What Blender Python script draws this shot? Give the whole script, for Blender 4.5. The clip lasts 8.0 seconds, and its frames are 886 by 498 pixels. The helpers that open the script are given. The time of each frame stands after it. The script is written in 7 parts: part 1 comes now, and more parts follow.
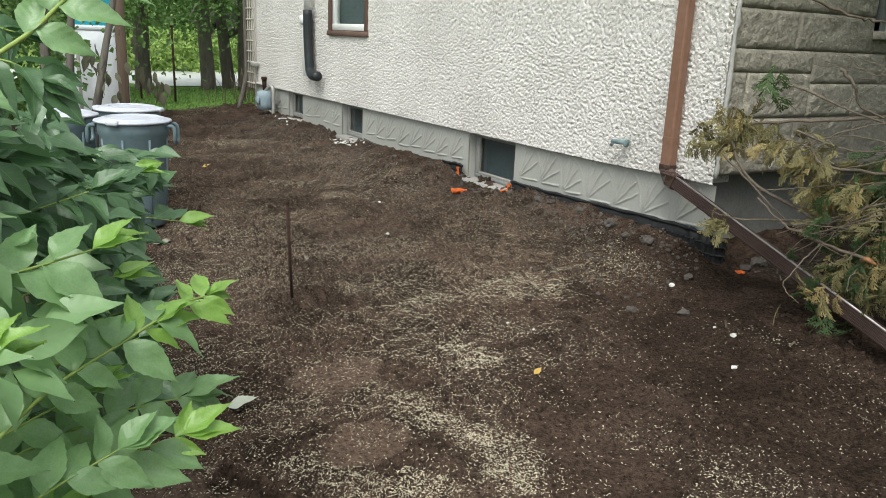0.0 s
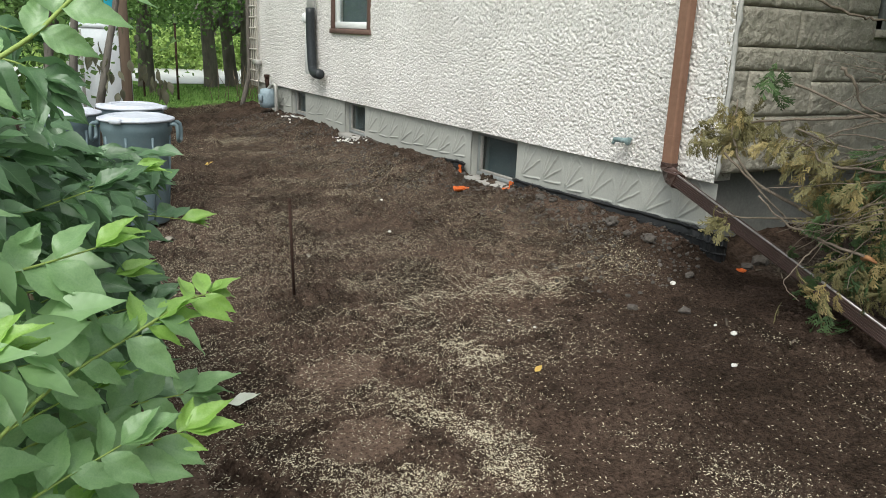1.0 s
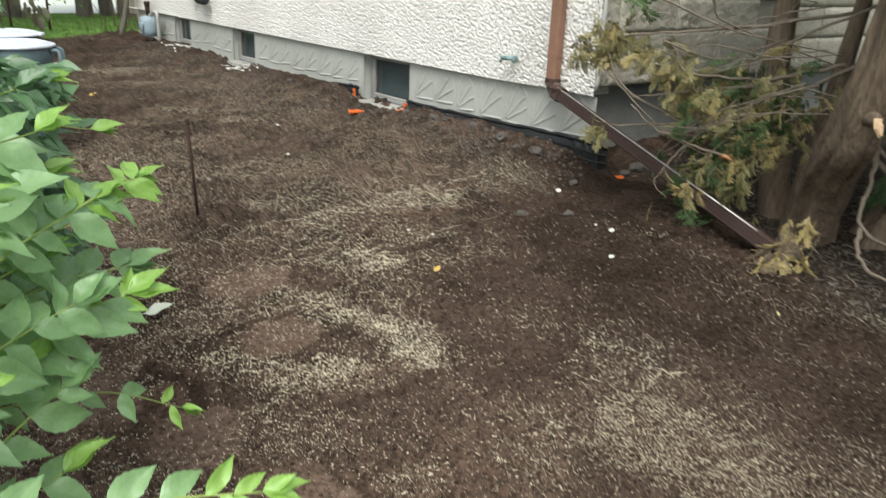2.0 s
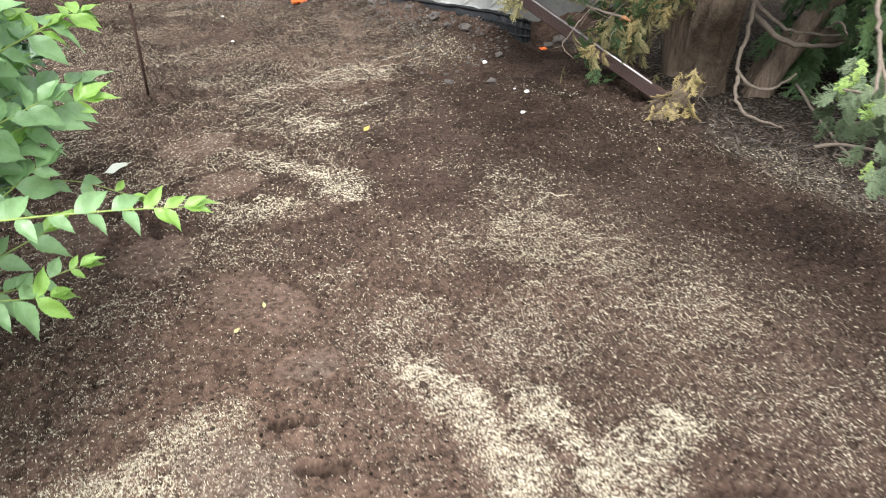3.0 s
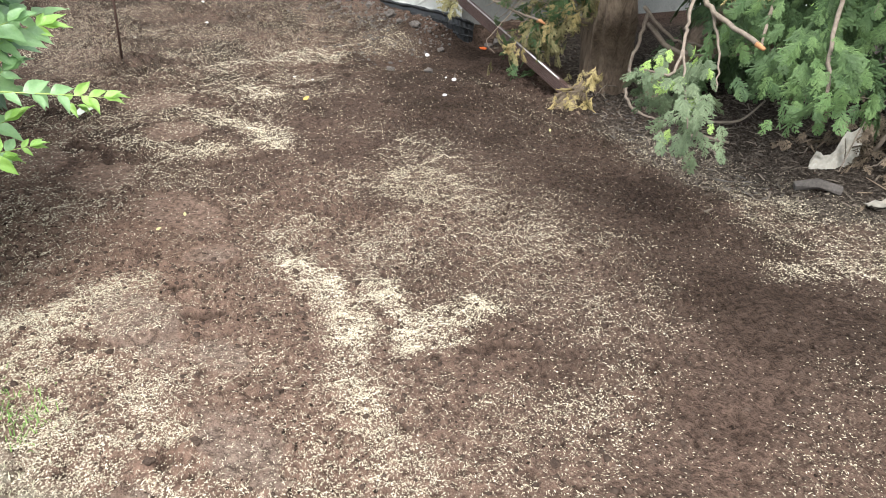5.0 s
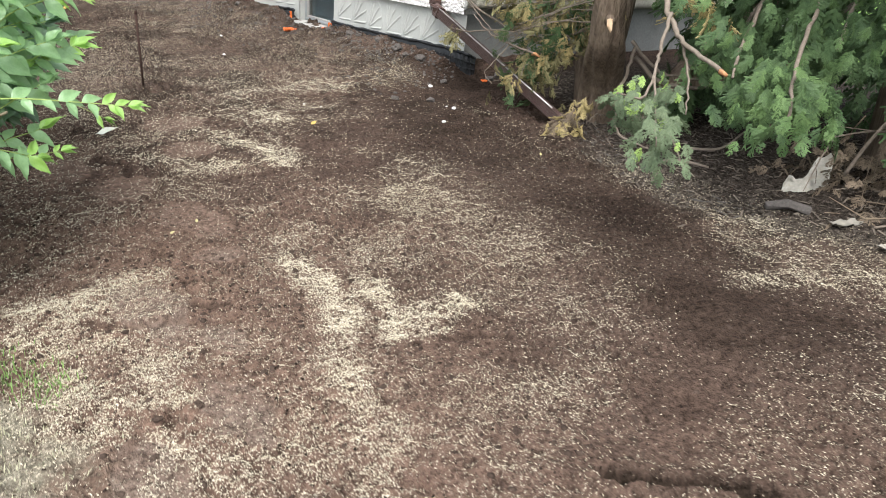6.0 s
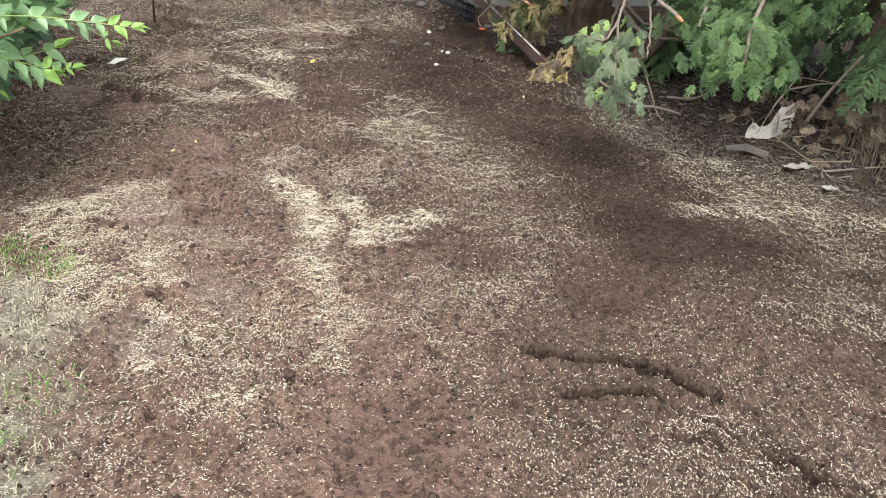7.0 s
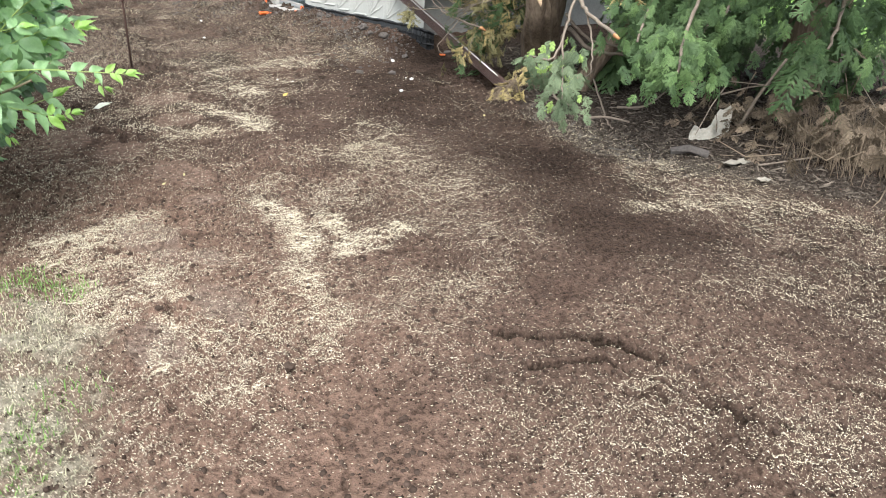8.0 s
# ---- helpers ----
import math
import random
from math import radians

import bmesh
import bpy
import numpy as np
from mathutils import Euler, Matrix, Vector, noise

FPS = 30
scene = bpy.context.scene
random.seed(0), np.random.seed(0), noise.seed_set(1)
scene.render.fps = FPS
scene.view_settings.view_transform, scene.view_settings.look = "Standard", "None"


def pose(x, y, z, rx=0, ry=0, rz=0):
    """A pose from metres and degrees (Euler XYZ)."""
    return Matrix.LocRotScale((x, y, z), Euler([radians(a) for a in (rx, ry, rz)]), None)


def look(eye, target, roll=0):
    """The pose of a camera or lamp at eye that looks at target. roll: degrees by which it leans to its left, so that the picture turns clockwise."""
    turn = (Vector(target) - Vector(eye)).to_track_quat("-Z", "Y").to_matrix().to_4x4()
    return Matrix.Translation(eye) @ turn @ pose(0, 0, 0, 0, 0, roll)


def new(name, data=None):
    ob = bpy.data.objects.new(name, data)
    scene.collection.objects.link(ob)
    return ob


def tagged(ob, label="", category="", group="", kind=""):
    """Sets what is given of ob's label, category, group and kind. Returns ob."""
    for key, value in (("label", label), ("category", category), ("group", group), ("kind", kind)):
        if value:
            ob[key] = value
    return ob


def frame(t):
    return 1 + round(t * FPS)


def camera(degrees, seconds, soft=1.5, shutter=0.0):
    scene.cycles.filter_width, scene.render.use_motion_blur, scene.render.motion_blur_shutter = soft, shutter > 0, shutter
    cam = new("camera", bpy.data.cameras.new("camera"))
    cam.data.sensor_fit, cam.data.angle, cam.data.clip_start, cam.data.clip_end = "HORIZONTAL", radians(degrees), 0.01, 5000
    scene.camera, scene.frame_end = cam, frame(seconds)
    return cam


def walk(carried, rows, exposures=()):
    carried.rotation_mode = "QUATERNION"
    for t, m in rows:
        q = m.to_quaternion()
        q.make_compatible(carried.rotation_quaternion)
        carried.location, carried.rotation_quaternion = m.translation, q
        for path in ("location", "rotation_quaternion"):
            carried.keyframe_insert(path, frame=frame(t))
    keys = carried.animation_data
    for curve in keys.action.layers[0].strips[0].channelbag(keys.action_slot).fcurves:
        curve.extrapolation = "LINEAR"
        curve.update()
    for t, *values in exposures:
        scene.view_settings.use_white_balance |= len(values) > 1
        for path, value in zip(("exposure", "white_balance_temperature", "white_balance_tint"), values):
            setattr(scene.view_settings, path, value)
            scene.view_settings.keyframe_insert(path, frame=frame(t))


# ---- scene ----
cam = camera(59.5, 8.0, soft=0.9, shutter=0.32)
PATH = [
    (0, (-0.009, 1.525, 1.366), (0.993, 3.174, 0.839), 2.4),
    (0.5, (-0.01, 1.524, 1.372), (0.984, 3.177, 0.845), 2.4),
    (1, (-0.01, 1.511, 1.371), (0.985, 3.162, 0.838), 2.4),
    (1.2, (-0.005, 1.483, 1.364), (0.995, 3.131, 0.83), 2.0),
    (2.3, (-0.226, 1.216, 1.325), (1.001, 2.606, 0.577), 2.5),
    (2.5, (-0.264, 1.131, 1.328), (0.957, 2.508, 0.545), 2.0),
    (3, (-0.32, 0.748, 1.264), (0.862, 2.088, 0.365), 0.5),
    (3.5, (-0.418, 0.611, 1.313), (0.768, 1.963, 0.437), -0.0),
    (4, (-0.45, 0.499, 1.323), (0.748, 1.84, 0.448), 2.8),
    (4.5, (-0.432, 0.226, 1.289), (0.791, 1.552, 0.427), 4.7),
    (4.7, (-0.428, 0.089, 1.265), (0.783, 1.416, 0.386), 4.6),
    (5.8, (-0.564, -0.231, 1.26), (0.659, 1.149, 0.485), 5.3),
    (6, (-0.562, -0.327, 1.259), (0.646, 1.065, 0.484), 5.1),
    (6.5, (-0.563, -0.612, 1.232), (0.604, 0.787, 0.407), 8.6),
    (7, (-0.638, -0.734, 1.264), (0.52, 0.642, 0.39), 6.8),
    (7.5, (-0.76, -0.803, 1.307), (0.451, 0.544, 0.459), 5.0),
    (7.8, (-0.804, -0.99, 1.306), (0.407, 0.378, 0.493), 5.0),
    (8, (-0.838, -1.0, 1.337), (0.378, 0.363, 0.523), 3.6),
]
walk(cam, [(t, look(eye, target, roll)) for t, eye, target, roll in PATH], [(0, 0.60, 6320, 4), (1.2, 0.62, 6320, 4), (2.4, 1.16, 6330, 5), (3.0, 1.50, 6130, 10), (3.6, 1.64, 6100, 9), (4.7, 1.68, 6100, 9), (6.2, 1.40, 6100, 10), (6.8, 1.40, 6130, 11), (7.5, 1.54, 6080, 10), (8, 1.60, 6080, 9)])

# ---- world and light: bright overcast, soft sun from behind the trees ----
SUN_ELEVATION, SUN_TURN = 57.0, 226.0
world = bpy.data.worlds.new("overcast_sky")
scene.world = world
world.use_nodes = True
wn, wl = world.node_tree.nodes, world.node_tree.links
sky = wn.new("ShaderNodeTexSky")
sky.sky_type, sky.sun_disc = "NISHITA", False
sky.sun_elevation, sky.sun_rotation = radians(SUN_ELEVATION), radians(SUN_TURN)
sky.air_density, sky.dust_density, sky.ozone_density = 1.0, 4.0, 1.0
veil = wn.new("ShaderNodeHueSaturation")
veil.inputs["Saturation"].default_value = 0.25
wl.new(sky.outputs[0], veil.inputs["Color"])
wl.new(veil.outputs[0], wn["Background"].inputs["Color"])
wn["Background"].inputs["Strength"].default_value = 0.15
sun = new("sun", bpy.data.lights.new("sun", "SUN"))
sun.data.energy, sun.data.angle, sun.data.color = 1.15, radians(30), (1.0, 0.96, 0.88)
a, b = radians(SUN_TURN), radians(SUN_ELEVATION)
sun.matrix_world = look((10 * math.sin(a) * math.cos(b), 10 * math.cos(a) * math.cos(b), 10 * math.sin(b)), (0, 0, 0))

# ---- helpers ----
rng = np.random.default_rng(7)
TABLE = rng.random((256, 256))


def noise2(x, y):
    """Smooth value noise in 0..1, for arrays."""
    x, y = np.asarray(x, float), np.asarray(y, float)
    i, j = np.floor(x).astype(int), np.floor(y).astype(int)
    u, v = x - i, y - j
    u, v = u * u * (3 - 2 * u), v * v * (3 - 2 * v)
    i0, i1, j0, j1 = i & 255, (i + 1) & 255, j & 255, (j + 1) & 255
    return (TABLE[i0, j0] * (1 - u) + TABLE[i1, j0] * u) * (1 - v) + (TABLE[i0, j1] * (1 - u) + TABLE[i1, j1] * u) * v


def fbm(x, y, scale, octaves=3, shift=0.0):
    total, size, norm = 0.0, 1.0, 0.0
    x, y = np.asarray(x, float), np.asarray(y, float)
    for k in range(octaves):
        c, s = math.cos(0.6 * k + 0.3), math.sin(0.6 * k + 0.3)
        total = total + size * noise2((c * x - s * y) / scale + 17.3 * k + shift, (s * x + c * y) / scale + 9.1 * k + shift)
        norm += size
        size, scale = size * 0.55, scale * 0.47
    return total / norm


def step(lo, hi, v):
    u = np.clip((np.asarray(v, float) - lo) / (hi - lo), 0, 1)
    return u * u * (3 - 2 * u)


def near_line(x, y, pts):
    """Distance of points to a broken line."""
    best = np.full(np.shape(x), 1e9)
    for (ax, ay), (bx, by) in zip(pts[:-1], pts[1:]):
        dx, dy = bx - ax, by - ay
        u = np.clip(((x - ax) * dx + (y - ay) * dy) / (dx * dx + dy * dy), 0, 1)
        best = np.minimum(best, np.hypot(x - ax - u * dx, y - ay - u * dy))
    return best


class Geo:
    """Vertices and faces of one mesh, built up from simple shapes."""

    def __init__(self):
        self.v, self.f, self.uv = [], [], []

    def add(self, verts, faces, m=None):
        n = len(self.v)
        self.v += [tuple(m @ Vector(p)) if m else tuple(p) for p in verts]
        self.f += [tuple(n + i for i in face) for face in faces]
        return self

    def box(self, centre, size, bevel=0.004, m=None):
        bm = bmesh.new()
        bmesh.ops.create_cube(bm, size=1.0, matrix=Matrix.Translation(centre) @ Matrix.Diagonal((*size, 1)))
        if bevel:
            bmesh.ops.bevel(bm, geom=bm.edges[:], offset=bevel, segments=1, affect="EDGES", profile=0.5)
        bm.verts.index_update()
        self.add([v.co.copy() for v in bm.verts], [[v.index for v in f.verts] for f in bm.faces], m)
        bm.free()
        return self

    def tube(self, pts, radii, n=8, rough=0.0, caps=True, seed=0):
        pts = [Vector(p) for p in pts]
        radii = radii if hasattr(radii, "__len__") else [radii] * len(pts)
        r = random.Random(seed)
        side = Vector((0.31, 0.87, 0.39))
        rows = []
        for k, p in enumerate(pts):
            along = (pts[min(k + 1, len(pts) - 1)] - pts[max(k - 1, 0)]).normalized()
            side = (side - along * side.dot(along)).normalized()
            other = along.cross(side)
            rows.append([p + (side * math.cos(2 * math.pi * i / n) + other * math.sin(2 * math.pi * i / n)) * radii[k] * (1 + rough * (r.random() - 0.5)) for i in range(n)])
        faces = [(k * n + i, k * n + (i + 1) % n, (k + 1) * n + (i + 1) % n, (k + 1) * n + i) for k in range(len(pts) - 1) for i in range(n)]
        if caps:
            faces += [tuple(range(n - 1, -1, -1)), tuple(range((len(pts) - 1) * n, len(pts) * n))]
        return self.add([v for row in rows for v in row], faces)

    def lathe(self, profile, n=32, m=None):
        """profile: rows of radius and height."""
        verts = [(r * math.cos(2 * math.pi * i / n), r * math.sin(2 * math.pi * i / n), z) for r, z in profile for i in range(n)]
        faces = [(k * n + i, k * n + (i + 1) % n, (k + 1) * n + (i + 1) % n, (k + 1) * n + i) for k in range(len(profile) - 1) for i in range(n)]
        faces += [tuple(range(n - 1, -1, -1)), tuple(range((len(profile) - 1) * n, len(profile) * n))]
        return self.add(verts, faces, m)


def mesh(name, geo, material, smooth=True):
    me = bpy.data.meshes.new(name)
    me.from_pydata(geo.v, [], geo.f)
    me.materials.append(material)
    if smooth:
        me.polygons.foreach_set("use_smooth", [True] * len(me.polygons))
    me.update()
    return me


def sheet(name, verts, quads, material, smooth=True):
    """A mesh from arrays: verts n x 3, faces m x k."""
    me = bpy.data.meshes.new(name)
    quads = np.asarray(quads, np.int32)
    count, size = quads.shape
    me.vertices.add(len(verts)), me.loops.add(count * size), me.polygons.add(count)
    me.vertices.foreach_set("co", np.asarray(verts, np.float32).ravel())
    me.loops.foreach_set("vertex_index", quads.ravel())
    me.polygons.foreach_set("loop_start", np.arange(0, count * size, size, dtype=np.int32))
    me.polygons.foreach_set("loop_total", np.full(count, size, np.int32))
    me.polygons.foreach_set("use_smooth", np.full(count, smooth))
    me.materials.append(material)
    me.update(calc_edges=True)
    me.validate()
    return me


def part(name, geo, material, parent, label="", smooth=True):
    ob = new(name, mesh(name, geo, material, smooth) if isinstance(geo, Geo) else geo)
    ob.parent = parent
    if parent is not None:
        ob.matrix_parent_inverse = parent.matrix_basis.inverted() if parent.parent is None else Matrix()
    return tagged(ob, label)


def thing(name, at, label, category, group="", kind=""):
    ob = new(name)
    ob.empty_display_size = 0.1
    ob.matrix_basis = pose(*at)
    return tagged(ob, label, category, group, kind)


def copies(verts, faces, mats, name, material, smooth=False, uv=None):
    """One mesh of many transformed copies of a template. mats: n x 4 x 4."""
    verts, faces, mats = np.asarray(verts, float), np.asarray(faces), np.asarray(mats, float)
    out = np.einsum("nij,vj->nvi", mats[:, :3, :3], verts) + mats[:, None, :3, 3]
    idx = faces[None] + (np.arange(len(mats)) * len(verts))[:, None, None]
    me = sheet(name, out.reshape(-1, 3), idx.reshape(-1, faces.shape[1]), material, smooth)
    if uv is not None:
        layer = me.uv_layers.new(name="UVMap")
        corner = np.tile(np.asarray(uv)[faces.ravel()], (len(mats), 1))
        if len(layer.data) == len(corner):
            layer.data.foreach_set("uv", corner.astype(np.float32).ravel())
    return me


# ---- materials ----
def ramp(nodes, links, source, stops):
    node = nodes.new("ShaderNodeValToRGB")
    cr = node.color_ramp
    while len(cr.elements) < len(stops):
        cr.elements.new(0.5)
    for e, (p, c) in zip(cr.elements, stops):
        e.position, e.color = p, (*c, 1)
    links.new(source, node.inputs[0])
    return node.outputs[0]


def noise_node(nodes, links, vector, scale, detail=4, rough=0.55):
    node = nodes.new("ShaderNodeTexNoise")
    node.inputs["Scale"].default_value, node.inputs["Detail"].default_value, node.inputs["Roughness"].default_value = scale, detail, rough
    links.new(vector, node.inputs["Vector"])
    return node.outputs["Fac"]


def blend(nodes, links, mode, fac, a, b):
    node = nodes.new("ShaderNodeMix")
    node.data_type, node.blend_type = "RGBA", mode
    for socket, value in ((node.inputs[0], fac), (node.inputs[6], a), (node.inputs[7], b)):
        if isinstance(value, (int, float)):
            socket.default_value = value
        elif isinstance(value, tuple):
            socket.default_value = (*value, 1)
        else:
            links.new(value, socket)
    return node.outputs[2]


def material(name, dark, light, grain=60.0, blotch=4.0, rough=0.8, metal=0.0, bump=0.3, depth=0.004, vary=0.0, island=False, through_light=0.0, stain=None, stretch=(1, 1, 1), sheen=0.25):
    """A surface with fine grain, broad blotches, relief and, where given, stains and a random tone for each piece."""
    mt = bpy.data.materials.new(name)
    mt.use_nodes = True
    n, l = mt.node_tree.nodes, mt.node_tree.links
    shader = n["Principled BSDF"]
    coords = n.new("ShaderNodeTexCoord")
    mapping = n.new("ShaderNodeMapping")
    mapping.inputs["Scale"].default_value = stretch
    l.new(coords.outputs["Object"], mapping.inputs["Vector"])
    v = mapping.outputs[0]
    fine, broad = noise_node(n, l, v, grain, 5, 0.6), noise_node(n, l, v, blotch, 3)
    colour = blend(n, l, "MIX", 0.45, ramp(n, l, fine, [(0.3, dark), (0.7, light)]), ramp(n, l, broad, [(0.3, dark), (0.7, light)]))
    if stain:
        colour = blend(n, l, "MIX", ramp(n, l, noise_node(n, l, v, blotch * 2.3, 6, 0.7), [(0.55, (0, 0, 0)), (0.75, (0.8, 0.8, 0.8))]), colour, stain)
    if vary:
        info = n.new("ShaderNodeNewGeometry") if island else n.new("ShaderNodeObjectInfo")
        tone = ramp(n, l, info.outputs["Random Per Island" if island else "Random"], [(0.0, (1 - vary,) * 3), (1.0, (1.0, 1.0, 1.0))])
        colour = blend(n, l, "MULTIPLY", 1.0, colour, tone)
    l.new(colour, shader.inputs["Base Color"])
    shader.inputs["Metallic"].default_value, shader.inputs["Specular IOR Level"].default_value = metal, sheen
    rn = n.new("ShaderNodeMapRange")
    rn.inputs["To Min"].default_value, rn.inputs["To Max"].default_value = max(rough - 0.12, 0.03), min(rough + 0.12, 1.0)
    l.new(fine, rn.inputs["Value"])
    l.new(rn.outputs[0], shader.inputs["Roughness"])
    if bump:
        bn = n.new("ShaderNodeBump")
        bn.inputs["Strength"].default_value, bn.inputs["Distance"].default_value = bump, depth
        l.new(fine, bn.inputs["Height"])
        l.new(bn.outputs[0], shader.inputs["Normal"])
    if through_light:
        glow = n.new("ShaderNodeBsdfTranslucent")
        mix = n.new("ShaderNodeMixShader")
        mix.inputs[0].default_value = through_light
        l.new(colour, glow.inputs["Color"])
        l.new(shader.outputs[0], mix.inputs[1]), l.new(glow.outputs[0], mix.inputs[2])
        l.new(mix.outputs[0], n["Material Output"].inputs["Surface"])
    return mt


def leaf_material(name, dark, light, rib, shine=0.42):
    """Leaf blade with a paler midrib and side veins, run by its own coordinates."""
    mt = material(name, dark, light, grain=35, blotch=6, rough=shine, bump=0.0, vary=0.35, island=True, through_light=0.38, sheen=0.85)
    n, l = mt.node_tree.nodes, mt.node_tree.links
    shader = n["Principled BSDF"]
    uv = n.new("ShaderNodeUVMap")
    sep = n.new("ShaderNodeSeparateXYZ")
    l.new(uv.outputs[0], sep.inputs[0])

    def maths(op, p, q):
        node = n.new("ShaderNodeMath")
        node.operation = op
        for s, val in zip(node.inputs, (p, q)):
            if isinstance(val, (int, float)):
                s.default_value = val
            else:
                l.new(val, s)
        return node.outputs[0]

    across = maths("ABSOLUTE", maths("SUBTRACT", sep.outputs[0], 0.5), 0)
    side = maths("PINGPONG", maths("SUBTRACT", maths("MULTIPLY", sep.outputs[1], 7.0), maths("MULTIPLY", across, 6.0)), 0.5)
    vein = maths("MAXIMUM", maths("MULTIPLY", maths("LESS_THAN", across, 0.011), 0.6), maths("MULTIPLY", maths("LESS_THAN", side, 0.05), 0.16))
    old = shader.inputs["Base Color"].links[0].from_socket
    colour = blend(n, l, "MIX", vein, old, rib)
    l.new(colour, shader.inputs["Base Color"])
    bn = n.new("ShaderNodeBump")
    bn.inputs["Strength"].default_value, bn.inputs["Distance"].default_value = 0.28, 0.002
    l.new(side, bn.inputs["Height"])
    l.new(bn.outputs[0], shader.inputs["Normal"])
    return mt


M_STUCCO = material("white_stucco", (0.64, 0.60, 0.565), (0.90, 0.86, 0.825), grain=120, blotch=1.3, rough=0.9, bump=0.9, depth=0.010)
n, l = M_STUCCO.node_tree.nodes, M_STUCCO.node_tree.links
# Dark specks paint the shade in the stucco's pits.
pit_shade = ramp(n, l, noise_node(n, l, n["Mapping"].outputs[0], 46, 3, 0.55), [(0.61, (0, 0, 0)), (0.65, (0.8, 0.8, 0.8))])
l.new(blend(n, l, "MIX", pit_shade, n["Principled BSDF"].inputs["Base Color"].links[0].from_socket, (0.30, 0.27, 0.245)), n["Principled BSDF"].inputs["Base Color"])
M_CONCRETE = material("grey_painted_concrete", (0.335, 0.335, 0.305), (0.435, 0.432, 0.395), grain=90, blotch=2.5, rough=0.75, bump=0.25, depth=0.002, stain=(0.33, 0.33, 0.31))
# Darker concrete: shade of tree and overhang is put into this colour.
M_SHADECONC = material("shade_grey_concrete", (0.15, 0.15, 0.138), (0.255, 0.25, 0.23), grain=60, blotch=3, rough=0.9, bump=0.3, depth=0.003, stain=(0.12, 0.12, 0.105))
M_RAWCONC = material("raw_concrete", (0.24, 0.23, 0.21), (0.40, 0.38, 0.35), grain=70, blotch=5, rough=0.9, bump=0.5, depth=0.004)
M_STONE = material("stone_block", (0.33, 0.30, 0.24), (0.60, 0.555, 0.465), grain=42, blotch=6, rough=0.9, bump=1.0, depth=0.016, vary=0.22, stain=(0.20, 0.175, 0.14))
M_MORTAR = material("mortar", (0.22, 0.195, 0.16), (0.36, 0.32, 0.27), grain=80, rough=0.95)
M_EDGE = material("cement_edge", (0.40, 0.39, 0.365), (0.56, 0.54, 0.51), grain=50, blotch=6, rough=0.9, bump=0.4, stain=(0.30, 0.29, 0.27))
M_COPPER = material("copper_brown_paint", (0.20, 0.108, 0.072), (0.27, 0.152, 0.105), grain=30, blotch=3, rough=0.42, bump=0.05, stain=(0.17, 0.09, 0.06))
M_GUTTER = material("dark_brown_aluminium", (0.060, 0.036, 0.030), (0.105, 0.066, 0.056), grain=60, blotch=6, rough=0.32, metal=0.25, bump=0.05, stain=(0.10, 0.08, 0.07))
# Pale metal for the painted highlight of the run-off pipe.
M_HIGHLIGHT = material("pipe_highlight", (0.32, 0.29, 0.28), (0.62, 0.59, 0.57), grain=25, rough=0.35, metal=0.6, bump=0.05)
M_MEMBRANE = material("black_plastic_membrane", (0.012, 0.013, 0.014), (0.03, 0.03, 0.031), grain=40, blotch=7, rough=0.45, bump=0.15, stain=(0.05, 0.045, 0.04))
M_ORANGE = material("orange_plastic", (0.48, 0.085, 0.015), (0.72, 0.18, 0.04), grain=70, blotch=20, rough=0.6, stain=(0.30, 0.12, 0.05))
M_INK = material("dark_print", (0.02, 0.018, 0.016), (0.04, 0.03, 0.028), rough=0.7)
M_GLASS = bpy.data.materials.new("window_glass")
M_GLASS.use_nodes = True
g = M_GLASS.node_tree.nodes["Principled BSDF"]
g.inputs["Base Color"].default_value, g.inputs["Roughness"].default_value = (0.75, 0.82, 0.82, 1), 0.04
g.inputs["Transmission Weight"].default_value, g.inputs["IOR"].default_value = 1.0, 1.45
M_DARKROOM = material("unlit_room", (0.03, 0.032, 0.034), (0.06, 0.062, 0.064), rough=0.9)
# Flat tone that stands in for the reflection on window glass.
M_REFLECTION = material("grey_blue_reflection", (0.11, 0.135, 0.15), (0.17, 0.195, 0.21), grain=20, rough=0.9, bump=0)
M_FRAMEGREY = material("grey_window_frame", (0.20, 0.21, 0.21), (0.30, 0.31, 0.30), grain=60, rough=0.6, bump=0.1)
M_WHITEPVC = material("white_pvc", (0.72, 0.72, 0.70), (0.82, 0.82, 0.80), grain=40, blotch=3, rough=0.45, bump=0.03)
M_BROWNTRIM = material("brown_trim", (0.12, 0.074, 0.060), (0.19, 0.12, 0.098), grain=60, rough=0.6, bump=0.15)
M_LATTICE = material("weathered_lattice", (0.42, 0.38, 0.33), (0.60, 0.56, 0.50), grain=50, blotch=5, rough=0.8, bump=0.2, stain=(0.30, 0.26, 0.22))
M_BLACKPIPE = material("black_abs_pipe", (0.022, 0.025, 0.028), (0.04, 0.044, 0.048), grain=40, rough=0.4, bump=0.03)
M_GREYPIPE = material("grey_conduit", (0.34, 0.33, 0.31), (0.48, 0.47, 0.44), grain=50, rough=0.5, metal=0.4, stain=(0.24, 0.17, 0.12))
M_METER = material("gas_meter_paint", (0.20, 0.26, 0.30), (0.31, 0.38, 0.42), grain=40, rough=0.5, bump=0.05, stain=(0.24, 0.22, 0.2))
M_TEAL = material("teal_tap", (0.13, 0.20, 0.205), (0.32, 0.40, 0.40), grain=60, rough=0.5)
M_ROOF = material("roof_shingle", (0.06, 0.055, 0.05), (0.13, 0.12, 0.11), grain=30, rough=0.95)
M_BIN = material("blue_grey_bin_plastic", (0.105, 0.15, 0.168), (0.15, 0.20, 0.22), grain=30, blotch=4, rough=0.5, bump=0.04, stain=(0.15, 0.18, 0.19))
